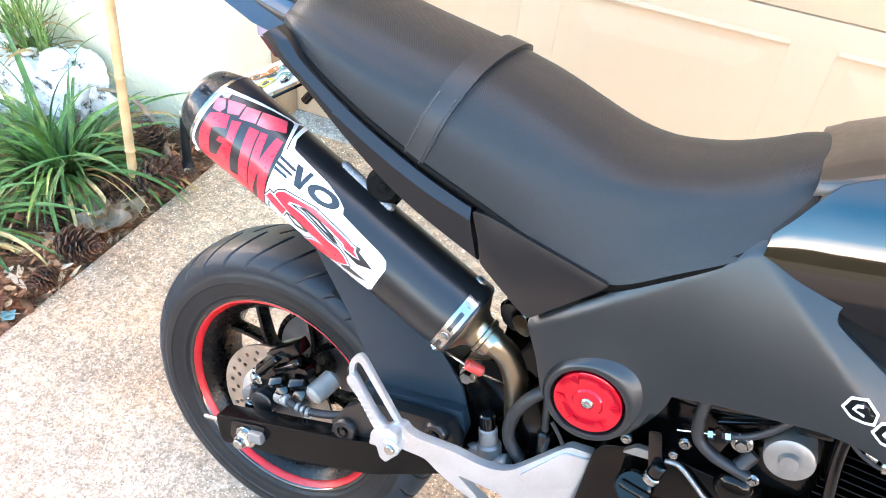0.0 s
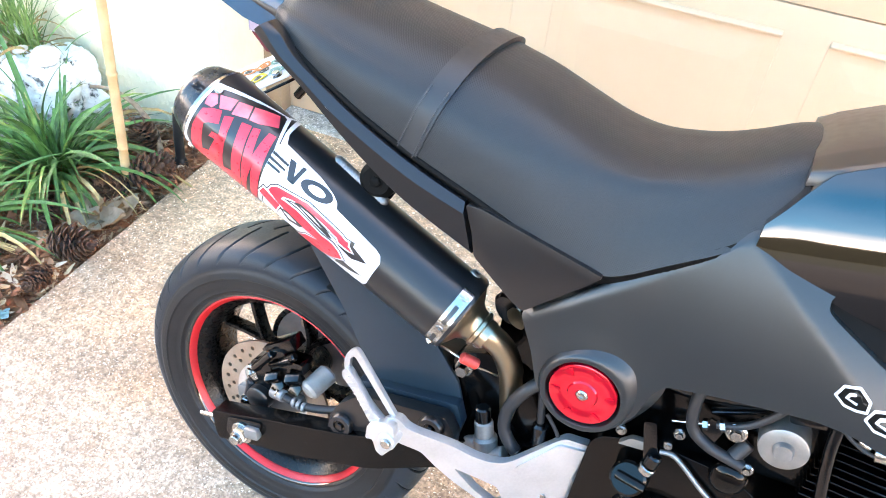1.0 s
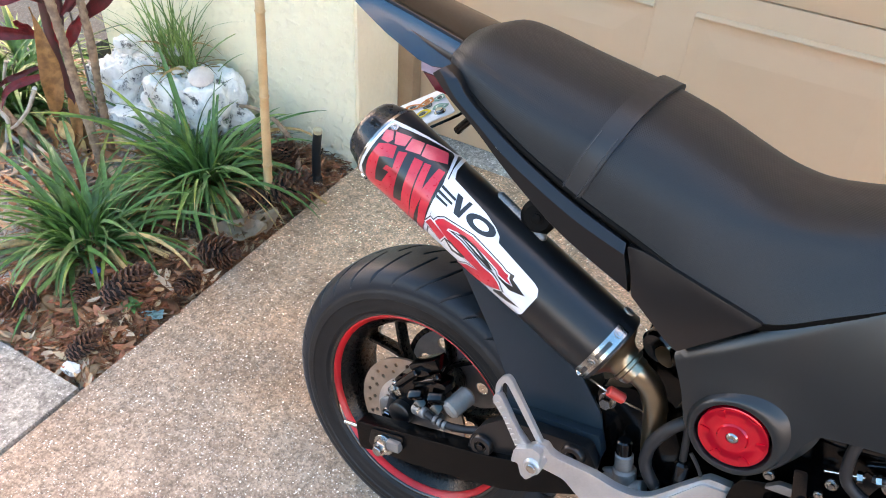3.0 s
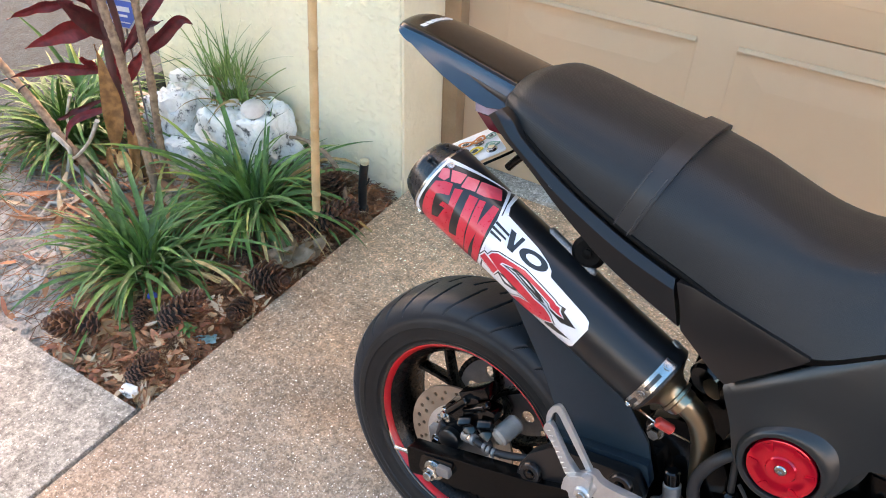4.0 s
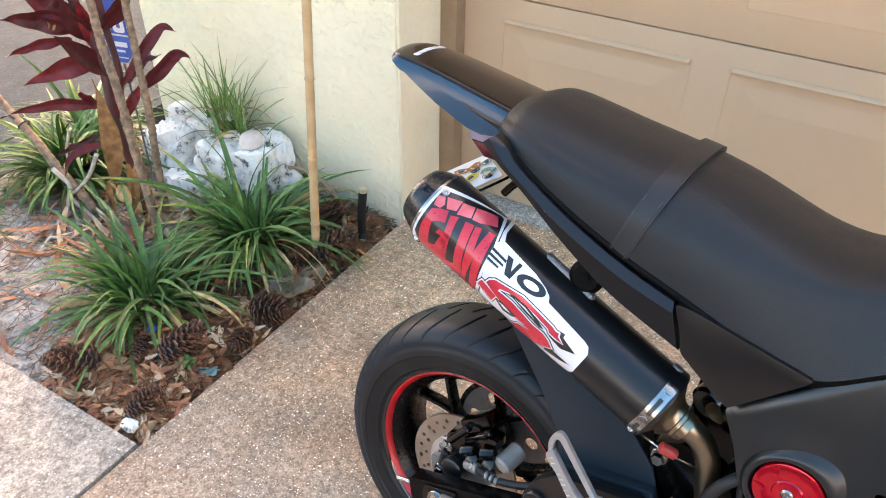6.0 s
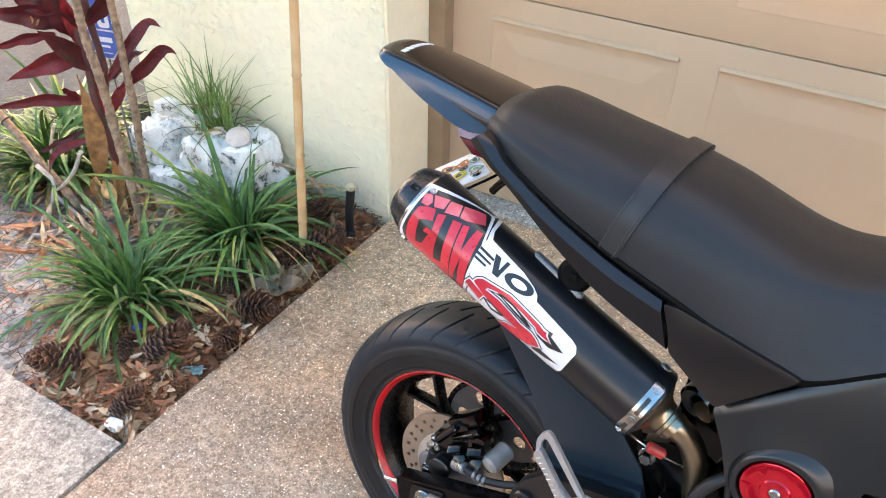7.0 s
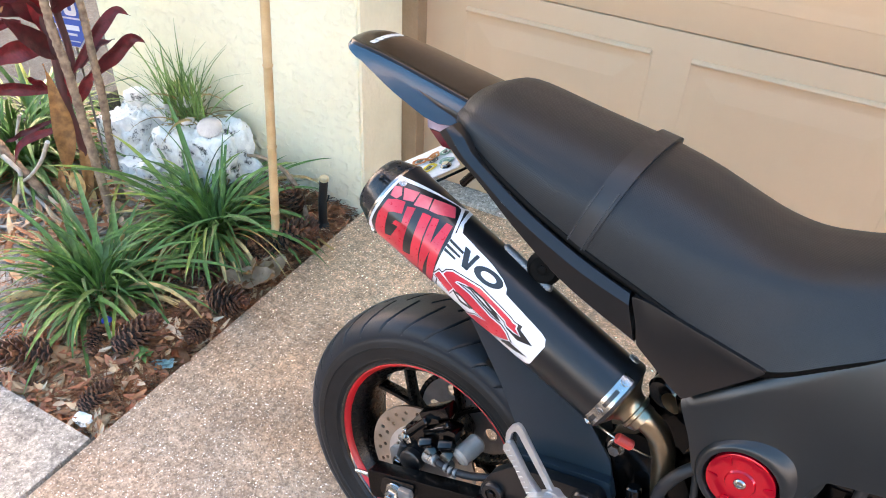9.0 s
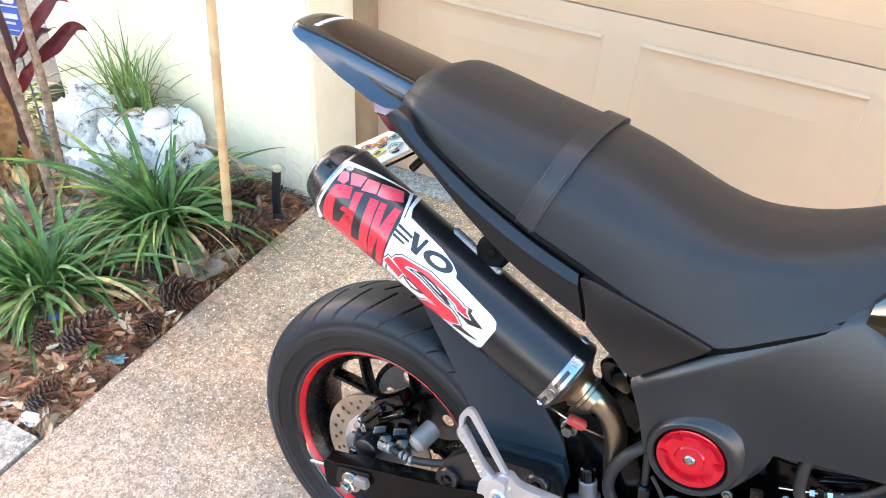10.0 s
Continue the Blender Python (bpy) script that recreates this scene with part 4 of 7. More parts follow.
def tail():
    stations = [(-0.2220, 0.024, 0.5990, 0.596), (-0.2212, 0.031, 0.5995, 0.594), (-0.2180, 0.0385, 0.600, 0.591), (-0.2120, 0.0445, 0.600, 0.588), (-0.2040, 0.0475, 0.5995, 0.5845), (-0.196, 0.0487, 0.599, 0.581), (-0.188, 0.0495, 0.5985, 0.580), (-0.163, 0.051, 0.5965, 0.568), (-0.129, 0.0525, 0.592, 0.553), (-0.077, 0.055, 0.584, 0.536), (-0.056, 0.0565, 0.581, 0.534), (-0.018, 0.0585, 0.575, 0.541), (0.020, 0.060, 0.566, 0.545)]
    rows = []
    for x, w, zt, zb in stations:
        rows.append([Vector((x, q * w, zt - 0.0005 + 0.006 * min(1, w / 0.044) * (1 - q * q) - 0.0035 * max(0, (abs(q) - 0.93) / 0.07))) for q in (-1, -0.965, -0.93, -0.8, -0.6, -0.4, -0.2, 0, 0.2, 0.4, 0.6, 0.8, 0.93, 0.965, 1)])
    top = part("tail_cowl", loft(rows), TAILTOP, bike, "gloss black tail cowl", smooth=50)
    for s in (-1, 1):
        rows = []
        for x, w, zt, zb in stations:
            rows.append([Vector((x, s * y, z)) for y, z in ((w - 0.010, zt - 0.003), (w + 0.0005, zt - 0.0035), (w + 0.0012, zt - 0.005), (w + 0.0034, zb + 0.5 * (zt - zb)), (w + 0.0055, zb + 0.0015), (w + 0.003, zb), (w - 0.010, zb + 0.002))])
        part("tail_side", loft(rows), TAILSKY, top, "gloss black tail side, sky reflection in its colour", smooth=50)
    # dark dart laid on the side; its black stands for the shaded recess
    part("dart_shade", plate([(-0.094, 0.568), (-0.062, 0.5625), (-0.020, 0.556), (-0.024, 0.548), (-0.044, 0.553), (-0.064, 0.558)], -0.0602, -0.055, bevel=0.0005, lay=lambda x, z: 0.12 * (z - 0.56) - 0.05 * (x + 0.06)), RAIL, top)
    # word on the tail as plain bars
    bm = bmesh.new()
    for k in range(6):
        y = -0.030 + 0.0125 * k
        box((0.0075, 0.0098, 0.0010), (-0.186 - 0.004 * (k / 5), y, 0.5981 + 0.006 * (1 - (y / 0.0495) ** 2) + 0.0004), (-280 * y, 0, -4), 0.0003, bm)
    part("tail_mark", bm, DECALWHITE, top, "white bars on the tail cowl")
    # tail lamp and the plate on its stay
    lamp = part("tail_lamp", plate([(-0.078, 0.5185), (-0.055, 0.500), (-0.020, 0.500), (-0.020, 0.5185)], -0.045, 0.045, bevel=0.003), LENSRED, bike, "red tail lamp with a clear upper band")
    part("lamp_band", plate([(-0.083, 0.540), (-0.079, 0.519), (-0.02, 0.519), (-0.02, 0.540)], -0.0465, 0.0465, bevel=0.003), LENS, lamp)
    part("plate_stay", tube([(0.02, 0.02, 0.50), (-0.03, 0.02, 0.455), (-0.05, 0.02, 0.430)], 0.006, 10), BLACKMETAL, bike)
    return top


tail()


# ---- exhaust ----
MUF_O, MUF_U = Vector((0.1, -0.1055, 0.371)), Vector((1, 0.014, -0.406)).normalized()
MUF_A = Vector((0.23157, -0.80750, 0.54252))   # outwards, where the decal faces
MUF_B = -MUF_U.cross(MUF_A)                    # upwards round the sleeve
MUF_M = Matrix.Translation(MUF_O) @ Matrix((MUF_A, MUF_B, MUF_U)).transposed().to_4x4()


def sleeve_r(s):
    return interp(s, [(-0.19, 0.0490), (-0.08, 0.0472), (0.18, 0.0460)])


def decal(pieces, lift):
    """Polygons of (length along the sleeve, degrees round it), laid on the sleeve."""
    bm = bmesh.new()
    k = 0.0475 * math.pi / 180
    for pts in pieces:
        piece = flat([(s, a * k) for s, a in pts])
        lo, hi = min(a for s, a in pts), max(a for s, a in pts)
        for a in range(math.ceil(lo / 4), math.floor(hi / 4) + 1):
            bmesh.ops.bisect_plane(piece, geom=piece.verts[:] + piece.edges[:] + piece.faces[:], plane_co=(0, 0, a * 4 * k), plane_no=(0, 0, 1))
        joined(bm, piece)
    for v in bm.verts:
        s, a = v.co.x, v.co.z / k * math.pi / 180
        r = sleeve_r(s) + lift
        v.co = MUF_M @ Vector((r * math.cos(a), r * math.sin(a), s))
    return bm


def oval(s, a, rs, ra, n=24, lean=0.0):
    return [(s + rs * math.cos(2 * math.pi * i / n) + lean * math.sin(2 * math.pi * i / n), a + ra * math.sin(2 * math.pi * i / n)) for i in range(n)]


def grown(pts, d):
    """An outline of (length, degrees) pushed outwards by d metres."""
    k = 0.0475 * math.pi / 180
    flat_pts = [Vector((s, a * k)) for s, a in pts]
    n = len(flat_pts)
    turn = 1 if sum(flat_pts[i - 1].x * flat_pts[i].y - flat_pts[i].x * flat_pts[i - 1].y for i in range(n)) > 0 else -1
    out = []
    for i in range(n):
        p, q, r = flat_pts[i - 1], flat_pts[i], flat_pts[(i + 1) % n]
        e, f = (q - p).normalized(), (r - q).normalized()
        m = Vector((e.y, -e.x)) + Vector((f.y, -f.x))
        m = m / max(0.5, m.length_squared / 2) if m.length > 0.05 else e
        v = q + m * turn * d
        out.append((v.x, v.y / k))
    return out


def bar(s0, a0, s1, a1, w):
    """A slanted stroke from one end to the other, w wide along the sleeve."""
    return [(s0 - w / 2, a0), (s0 + w / 2, a0), (s1 + w / 2, a1), (s1 - w / 2, a1)]


def muffler():
    prof = [(0.0, -0.186)] + [(sleeve_r(s), s) for s in [-0.188 + 0.366 * k / 16 for k in range(17)]] + [(0.044, 0.181), (0.0, 0.181)]
    can = part("muffler", lathe(prof, MUF_M, 96), MUFFLER, bike, "black round muffler with red and white decals")
    # tapered end cap with a sunk outlet
    curve = [(-0.2160, 0.0370), (-0.2125, 0.0396), (-0.205, 0.0426), (-0.199, 0.0450), (-0.193, 0.0472), (-0.187, 0.0486)]
    cap = lathe([(interp(s, curve), s) for s in [-0.187 - 0.00094 * k for k in range(31)]] + [(0.0355, -0.2178), (0.0325, -0.2194), (0.0285, -0.2200), (0.0240, -0.2185), (0.0225, -0.215), (0.0225, -0.200), (0.0, -0.200)], MUF_M, 192)
    # scoops pressed into it, blunt behind and running out towards the band
    back_m = MUF_M.inverted()
    for v in cap.verts:
        p = back_m @ v.co
        r, a = math.hypot(p.x, p.y), math.degrees(math.atan2(p.y, p.x))
        if r > 0.035:
            off = (a - 10 + 45) % 90 - 45
            along_s = (-0.187 - p.z) / 0.0215
            half = 1.5 + 5.0 * math.sqrt(max(0, min(1, along_s)))
            f = max(0, 1 - (off / half) ** 2) * min(1, max(0, (1 - along_s) * 6)) * min(1, max(0, along_s * 3))
            if f > 0:
                v.co = MUF_M @ Vector((p.x * (1 - 0.0055 * f / r), p.y * (1 - 0.0055 * f / r), p.z))
    part("end_cap", cap, ENDCAP, can, "satin black tapered end cap with pressed scoops")
    for s, r in ((-0.1885, 0.0494), (0.1775, 0.0466)):
        part("sleeve_band", lathe([(r - 0.002, s - 0.0016), (r, s - 0.0016), (r + 0.0004, s), (r, s + 0.0016), (r - 0.002, s + 0.0016)], MUF_M, 96, close=True), STEEL if s < 0 else MUFFLER, can, "thin bright steel band" if s < 0 else "")
    # front clamp: a slotted steel strip, with rivets
    strip = []
    for a0, a1 in ((-64, -46), (-24, 6), (-104, -84)):
        strip.append([(0.1670, a0), (0.1722, a0), (0.1722, a1), (0.1670, a1)])
    part("front_clamp", lathe([(0.0462, 0.1625), (0.0474, 0.1625), (0.0474, 0.1765), (0.0462, 0.1765)], MUF_M, 96, close=True), STEEL, can, "slotted steel front clamp")
    lid = decal([[(0.1575, 33), (0.1575, 180), (0.1772, 180), (0.1772, 33)]], 0.0022)
    part("sleeve_edge", lid, MUFFLER, can)
    for piece in strip:
        part("clamp_slot", decal([piece], 0.0016), DECALBLACK, can)
    for s, a in ((0.1695, 22), (0.1700, -35), (0.1695, -76)):
        p = MUF_M @ Vector((0.047 * math.cos(radians(a)), 0.047 * math.sin(radians(a)), s))
        part("rivet", lathe([(0, 0.003), (0.0022, 0.003), (0.0024, 0.0018), (0.0048, 0.0016), (0.0054, 0)], along(p, p + (p - (MUF_M @ Vector((0, 0, s))))), 20), STEEL, can)
    for s, a in ((-0.1785, 22), (-0.1795, -84), (-0.180, 112)):
        p = MUF_M @ Vector(((sleeve_r(s) + 0.0005) * math.cos(radians(a)), (sleeve_r(s) + 0.0005) * math.sin(radians(a)), s))
        m = along(p, p + (p - (MUF_M @ Vector((0, 0, s)))))
        part("rivet", lathe([(0, 0.0012), (0.0022, 0.0012), (0.0026, 0.0030), (0.0046, 0.0028), (0.0056, 0)], m, 20), STEEL, can)
    p = MUF_M @ Vector((0.0480 * math.cos(radians(66)), 0.0480 * math.sin(radians(66)), 0.162))
    m = along(p, p + (p - (MUF_M @ Vector((0, 0, 0.160)))))
    screw = part("sleeve_screw", lathe([(0, 0.0012), (0.0030, 0.0012), (0.0033, 0.0030), (0.0052, 0.0028), (0.0064, 0.0016), (0.0066, -0.001)], m, 24), GREYCAST, can, "worn socket-head screw")
    part("screw_socket", lathe([(0, 0.0016), (0.0030, 0.0016), (0.0030, 0.001), (0, 0.001)], m, 6), DECALBLACK, screw)
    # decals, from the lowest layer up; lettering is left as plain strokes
    part("decal", decal([[(-0.187, 30), (-0.187, -118), (-0.074, -104), (-0.0745, -60), (-0.0870, 10), (-0.1060, 70), (-0.1130, 66)]], 0.0004), DECALWHITE, can, "white decal border")
    part("decal", decal([[(-0.0905, 18), (-0.0840, 27), (-0.030, 21), (-0.010, 15), (0.000, 9), (0.004, 2), (0.064, -5), (0.072, -8), (0.0770, -17), (0.0765, -60), (0.073, -70), (0.060, -78), (-0.070, -104), (-0.0725, -60), (-0.0885, 6)]], 0.0004), DECALWHITE, can, "white decal panel")
    part("decal", decal([[(-0.1115, 62), (-0.1075, 71), (-0.1010, 96), (-0.0980, 92), (-0.0905, 40), (-0.0840, 27), (-0.0885, 20), (-0.0945, 38), (-0.1020, 80), (-0.1055, 66)]], 0.0006), DECALWHITE, can)
    part("decal", decal([[(-0.187, 88), (-0.187, 94), (-0.112, 106), (-0.112, 98)]], 0.0004), DECALWHITE, can)
    part("decal", decal([[(-0.187, 98), (-0.116, 112), (-0.116, 150), (-0.187, 150)]], 0.0009), DECALRED, can, "red decal field")
    part("decal", decal([[(-0.1835, 24), (-0.1125, 62), (-0.1075, 60), (-0.0895, 10), (-0.0790, -60), (-0.0785, -98), (-0.165, -112), (-0.1835, -56)]], 0.0008), DECALBLACK, can, "black decal ground")
    upper = [[(-0.1835, 12), (-0.1760, 18), (-0.1690, 8), (-0.1710, 0), (-0.1800, -2)], [(-0.1735, 19), (-0.1560, 29), (-0.1530, 12), (-0.1640, 5)], [(-0.1540, 28), (-0.1400, 36), (-0.1335, 18), (-0.1500, 9)], [(-0.1380, 37), (-0.1140, 54), (-0.1030, 36), (-0.1210, 22), (-0.1315, 18)]]
    for piece in upper:
        part("decal_stroke", decal([piece], 0.0013), DECALPINK, can, "pale pinkish-red bar")
    big = [[(-0.1790, -8), (-0.1700, 0), (-0.1600, 5), (-0.1540, -11), (-0.1640, -17), (-0.1690, -22), (-0.1600, -58), (-0.1510, -52), (-0.1490, -30), (-0.1570, -32), (-0.1560, -24), (-0.1400, -20), (-0.1350, -62), (-0.1300, -100), (-0.1620, -106), (-0.1740, -72), (-0.1795, -34)],
           [(-0.1545, 2), (-0.1455, 8), (-0.1290, -62), (-0.1180, -56), (-0.1355, 10), (-0.1245, 14), (-0.1045, -58), (-0.1000, -98), (-0.1270, -100), (-0.1350, -66)],
           [(-0.1225, 14), (-0.1150, 18), (-0.1040, -16), (-0.1060, 22), (-0.0975, 24), (-0.0800, -56), (-0.0795, -96), (-0.0870, -98), (-0.0905, -56), (-0.0990, -24), (-0.0960, -60), (-0.0930, -98), (-0.0985, -98), (-0.1040, -54)]]
    for piece in big:
        part("decal_stroke", decal([piece], 0.0013), DECALRED, can, "red block stroke")
    word = [[(-0.0890, 9), (-0.0660, 7), (-0.0655, 3.5), (-0.0885, 5)], [(-0.0880, 1), (-0.0660, -0.5), (-0.0650, -3.5), (-0.0880, -3)], [(-0.0870, -6), (-0.0690, -7), (-0.0680, -10), (-0.0860, -10)], bar(-0.0655, 15, -0.0535, -10, 0.0085), bar(-0.0515, -10, -0.0505, 17, 0.0050)]
    for piece in word:
        part("decal_stroke", decal([piece], 0.0010), DECALBLACK, can)
    part("decal_ring", decal([oval(-0.0245, 3.5, 0.0195, 11.5, 28, 0.004)], 0.0010), DECALBLACK, can)
    part("decal_ring", decal([oval(-0.0245, 3.5, 0.0105, 5.6, 28, 0.002)], 0.0014), DECALWHITE, can)
    hook = [(-0.0694, -38), (-0.0677, -31), (-0.0618, -25), (-0.049, -22), (-0.0235, -16), (0.0045, -18), (0.0256, -20), (0.0319, -22), (0.0365, -21), (0.0382, -26), (0.0472, -30), (0.0393, -31), (0.0278, -31), (0.0234, -27), (0.0014, -24), (-0.0211, -23), (-0.0398, -26), (-0.0508, -31), (-0.0517, -36)]
    tail_stroke = [(-0.0694, -38), (-0.0517, -36), (-0.0468, -35), (-0.0305, -34), (-0.0103, -37), (0.0064, -40), (0.0223, -39), (0.0323, -43), (0.0403, -50), (0.0289, -62), (0.0128, -74), (-0.0071, -87), (-0.0247, -87), (-0.01, -61), (0.0055, -52), (-0.013, -52), (-0.0343, -50), (-0.0554, -44)]
    lead = [(-0.0785, -51), (-0.0755, -40), (-0.0499, -46), (-0.0526, -61)]
    for piece in ([(0.0289, -19), (0.0427, -16), (0.0433, -22), (0.0662, -29), (0.0482, -39), (0.029, -36)], [(0.0332, -44), (0.0443, -53), (0.0696, -52), (0.0541, -61), (0.0332, -68)]):
        part("decal_stroke", decal([piece], 0.0009), DECALBLACK, can)
    for piece in (hook, tail_stroke, lead):
        part("decal_swoosh", decal([grown(piece, 0.0030)], 0.0010), DECALBLACK, can)
    for piece in (hook, tail_stroke, lead):
        part("decal_swoosh", decal([grown(piece, 0.0017)], 0.0013), DECALWHITE, can)
    for piece in (hook, tail_stroke, lead):
        part("decal_swoosh", decal([piece], 0.0016), DECALRED, can, "red lightning swoosh")
    for outer, inner in (([(-0.0379, -26.5), (-0.0314, -23), (-0.012, -23), (0.0074, -27), (0.0200, -33), (0.0137, -35), (-0.009, -32)], [(-0.0302, -26), (-0.0132, -25.5), (0.0043, -30), (-0.006, -29)]),
                         ([(-0.0493, -50), (-0.0412, -46), (-0.0303, -48), (-0.0149, -50), (-0.0191, -56), (-0.0336, -61)], [(-0.0443, -50), (-0.0355, -49), (-0.0229, -52), (-0.0334, -55)])):
        part("decal_stroke", decal([outer], 0.0018), DECALBLACK, can)
        part("decal_stroke", decal([inner], 0.0021), DECALWHITE, can)
    for k in range(8):
        part("decal_stroke", decal([bar(-0.010 + 0.0095 * k, -79, -0.009 + 0.0095 * k, -86, 0.0066)], 0.0010), DECALBLACK, can)
    # hanger lug with its weld, and rubber mount under the tail rail
    rows = []
    for k in range(18):
        s, a = -0.034 + 0.068 * k / 17, radians(66 - 8 * k / 17)
        p = MUF_M @ Vector(((sleeve_r(s) + 0.0015) * math.cos(a), (sleeve_r(s) + 0.0015) * math.sin(a), s))
        rows.append(p)
    bm = bmesh.new()
    for p in rows:
        q = MUF_M.inverted() @ p
        nrm = (MUF_M.to_3x3() @ Vector((q.x, q.y, 0))).normalized()
        lathe([(0.0, 0.0048), (0.0030, 0.0042), (0.0052, 0.0020), (0.0058, -0.002)], along(p, p + nrm + MUF_U * 0.65), 14, bm)
    part("weld_bead", bm, SPRINGMAT, can, "dull grey weld bead of the hanger")
    at = MUF_M @ pose(0, 0, 0.016, 0, 0, 98)
    bm = box((0.026, 0.006, 0.034), (0.056, 0, 0), bevel=0.002)
    bm.transform(at)
    part("hanger", bm, PAN, can, "black welded hanger plate")
    part("rubber_mount", rod((0.139, -0.106, 0.425), (0.133, -0.058, 0.417), 0.0215, 28, 0.006), PAN, can)
    part("mount_bolt", bolt((0.139, -0.106, 0.425), (0.1, -1, 0.15), 0.006, 0.004), PAN, can)
    # outlet collar, flange and the bronzed pipe down to the engine
    front = MUF_M @ Vector((0, 0, 0.180))
    part("collar", lathe([(0.044, 0.176), (0.0415, 0.181), (0.0340, 0.1855), (0.0255, 0.190), (0.0212, 0.196), (0.0204, 0.201), (0.0222, 0.2022), (0.0222, 0.2062), (0.0190, 0.208), (0.0, 0.208)], MUF_M, 64), PIPE, can, "heat-tinted steel collar")
    tip = MUF_M @ Vector((0, 0, 0.207))
    pts = [tip, tip + MUF_U * 0.012 + Vector((0, 0.004, -0.002)), tip + Vector((0.028, 0.014, -0.026)), tip + Vector((0.042, 0.024, -0.064)), tip + Vector((0.048, 0.032, -0.110)), tip + Vector((0.052, 0.038, -0.17))]
    pipe = part("exhaust_pipe", tube(pts, 0.0150, 32, 10), PIPE, bike, "bronzed steel exhaust pipe")
    part("pipe_joint", tube([pts[0], pts[0] + MUF_U * 0.010], 0.0178, 32, 1), PIPE, pipe)
    wire = [MUF_M @ Vector((0.046 * math.cos(radians(-70)), 0.046 * math.sin(radians(-70)), 0.176)), (0.262, -0.120, 0.262), (0.288, -0.112, 0.250), (0.310, -0.098, 0.238), (0.324, -0.086, 0.228)]
    part("retaining_spring", tube(wire, 0.0014, 8, 6), STEEL, pipe)
    part("spring_sleeve", rod((0.279, -0.1155, 0.257), (0.298, -0.106, 0.248), 0.0068, 20, 0.002), REDRUBBER, pipe, "red rubber sleeve on the spring")
    part("spring_lug", rod((0.284, -0.086, 0.276), (0.292, -0.086, 0.262), 0.011, 20, 0.002), GREYCAST, pipe)
    return can


muffler()


# ---- footrest hanger, folded passenger footrest ----
def hanger():
    slope = lambda x, z: 0.45 * (x - 0.24)
    arm = [(0.232, 0.193), (0.244, 0.193), (0.251, 0.182), (0.262, 0.176), (0.278, 0.171), (0.303, 0.163), (0.328, 0.150), (0.347, 0.145), (0.362, 0.146), (0.372, 0.154), (0.410, 0.193), (0.417, 0.198), (0.450, 0.190), (0.452, 0.184), (0.446, 0.165), (0.441, 0.144), (0.442, 0.105), (0.440, 0.050), (0.425, 0.030),
           (0.400, 0.030), (0.372, 0.058), (0.344, 0.082), (0.312, 0.107), (0.291, 0.127), (0.273, 0.147), (0.257, 0.153), (0.244, 0.158), (0.232, 0.164)]
    hole = [(0.311, 0.128), (0.340, 0.116), (0.362, 0.106), (0.372, 0.086), (0.362, 0.076), (0.352, 0.084), (0.338, 0.096)]
    bm = plate(rim_of(arm, 0.006, 4), -0.183, -0.171, [rim_of(hole, 0.004, 3)], bevel=0.004, lay=slope, seg=3)
    ob = part("footrest_hanger", bm, CAST, bike, "bare cast aluminium footrest hanger")
    pad = plate(rim_of([(0.374, 0.143), (0.413, 0.190), (0.447, 0.184), (0.436, 0.138), (0.390, 0.124)], 0.005, 4), -0.1865, -0.181, bevel=0.003, lay=slope)
    part("heel_plate", pad, CAST, ob)
    part("hanger_pivot", rod((0.240, -0.158, 0.168), (0.240, -0.199, 0.168), 0.011, 24, 0.002), CAST, ob)
    part("pivot_pin", rod((0.241, -0.198, 0.169), (0.241, -0.203, 0.169), 0.006, 16), STEEL, ob)
    for x, z in ((0.411, 0.098), (0.420, 0.045)):
        part("hanger_bolt", bolt((x, -0.176 + slope(x, z), z), (0, -1, 0), 0.008, 0.007), STEEL, ob)
    # folded footrest: a ribbed bar with an open loop
    loop = [(0.168, 0.224), (0.166, 0.241), (0.170, 0.253), (0.178, 0.260), (0.184, 0.257), (0.241, 0.191), (0.248, 0.181), (0.240, 0.170), (0.226, 0.178)]
    window = [(0.1732, 0.231), (0.1732, 0.244), (0.1775, 0.2495), (0.1820, 0.246), (0.2335, 0.189), (0.222, 0.178), (0.202, 0.197)]
    rest = part("passenger_footrest", plate(rim_of(loop, 0.006, 3), -0.1795, -0.1735, [rim_of(window, 0.003, 2)], bevel=0.0018), CAST, bike, "folded cast aluminium passenger footrest")
    part("tread_bar", plate(rim_of([(0.168, 0.225), (0.171, 0.232), (0.177, 0.232), (0.213, 0.189), (0.228, 0.181), (0.232, 0.172), (0.211, 0.172), (0.187, 0.203), (0.169, 0.219)], 0.003, 3), -0.185, -0.176, bevel=0.002), CAST, rest)
    for k in range(9):
        a = (0.1735 + 0.0046 * k, -0.1855, 0.220 - 0.0057 * k)
        part("tread_tooth", rod(a, (a[0] + 0.0045, -0.1855, a[2] + 0.0034), 0.0010, 8), CAST, rest)
    part("footrest_foot", plate(rim_of([(0.213, 0.157), (0.213, 0.177), (0.233, 0.192), (0.245, 0.190), (0.249, 0.162), (0.237, 0.142), (0.229, 0.145), (0.222, 0.160)], 0.003, 3), -0.195, -0.184, bevel=0.003), CAST, rest)


hanger()


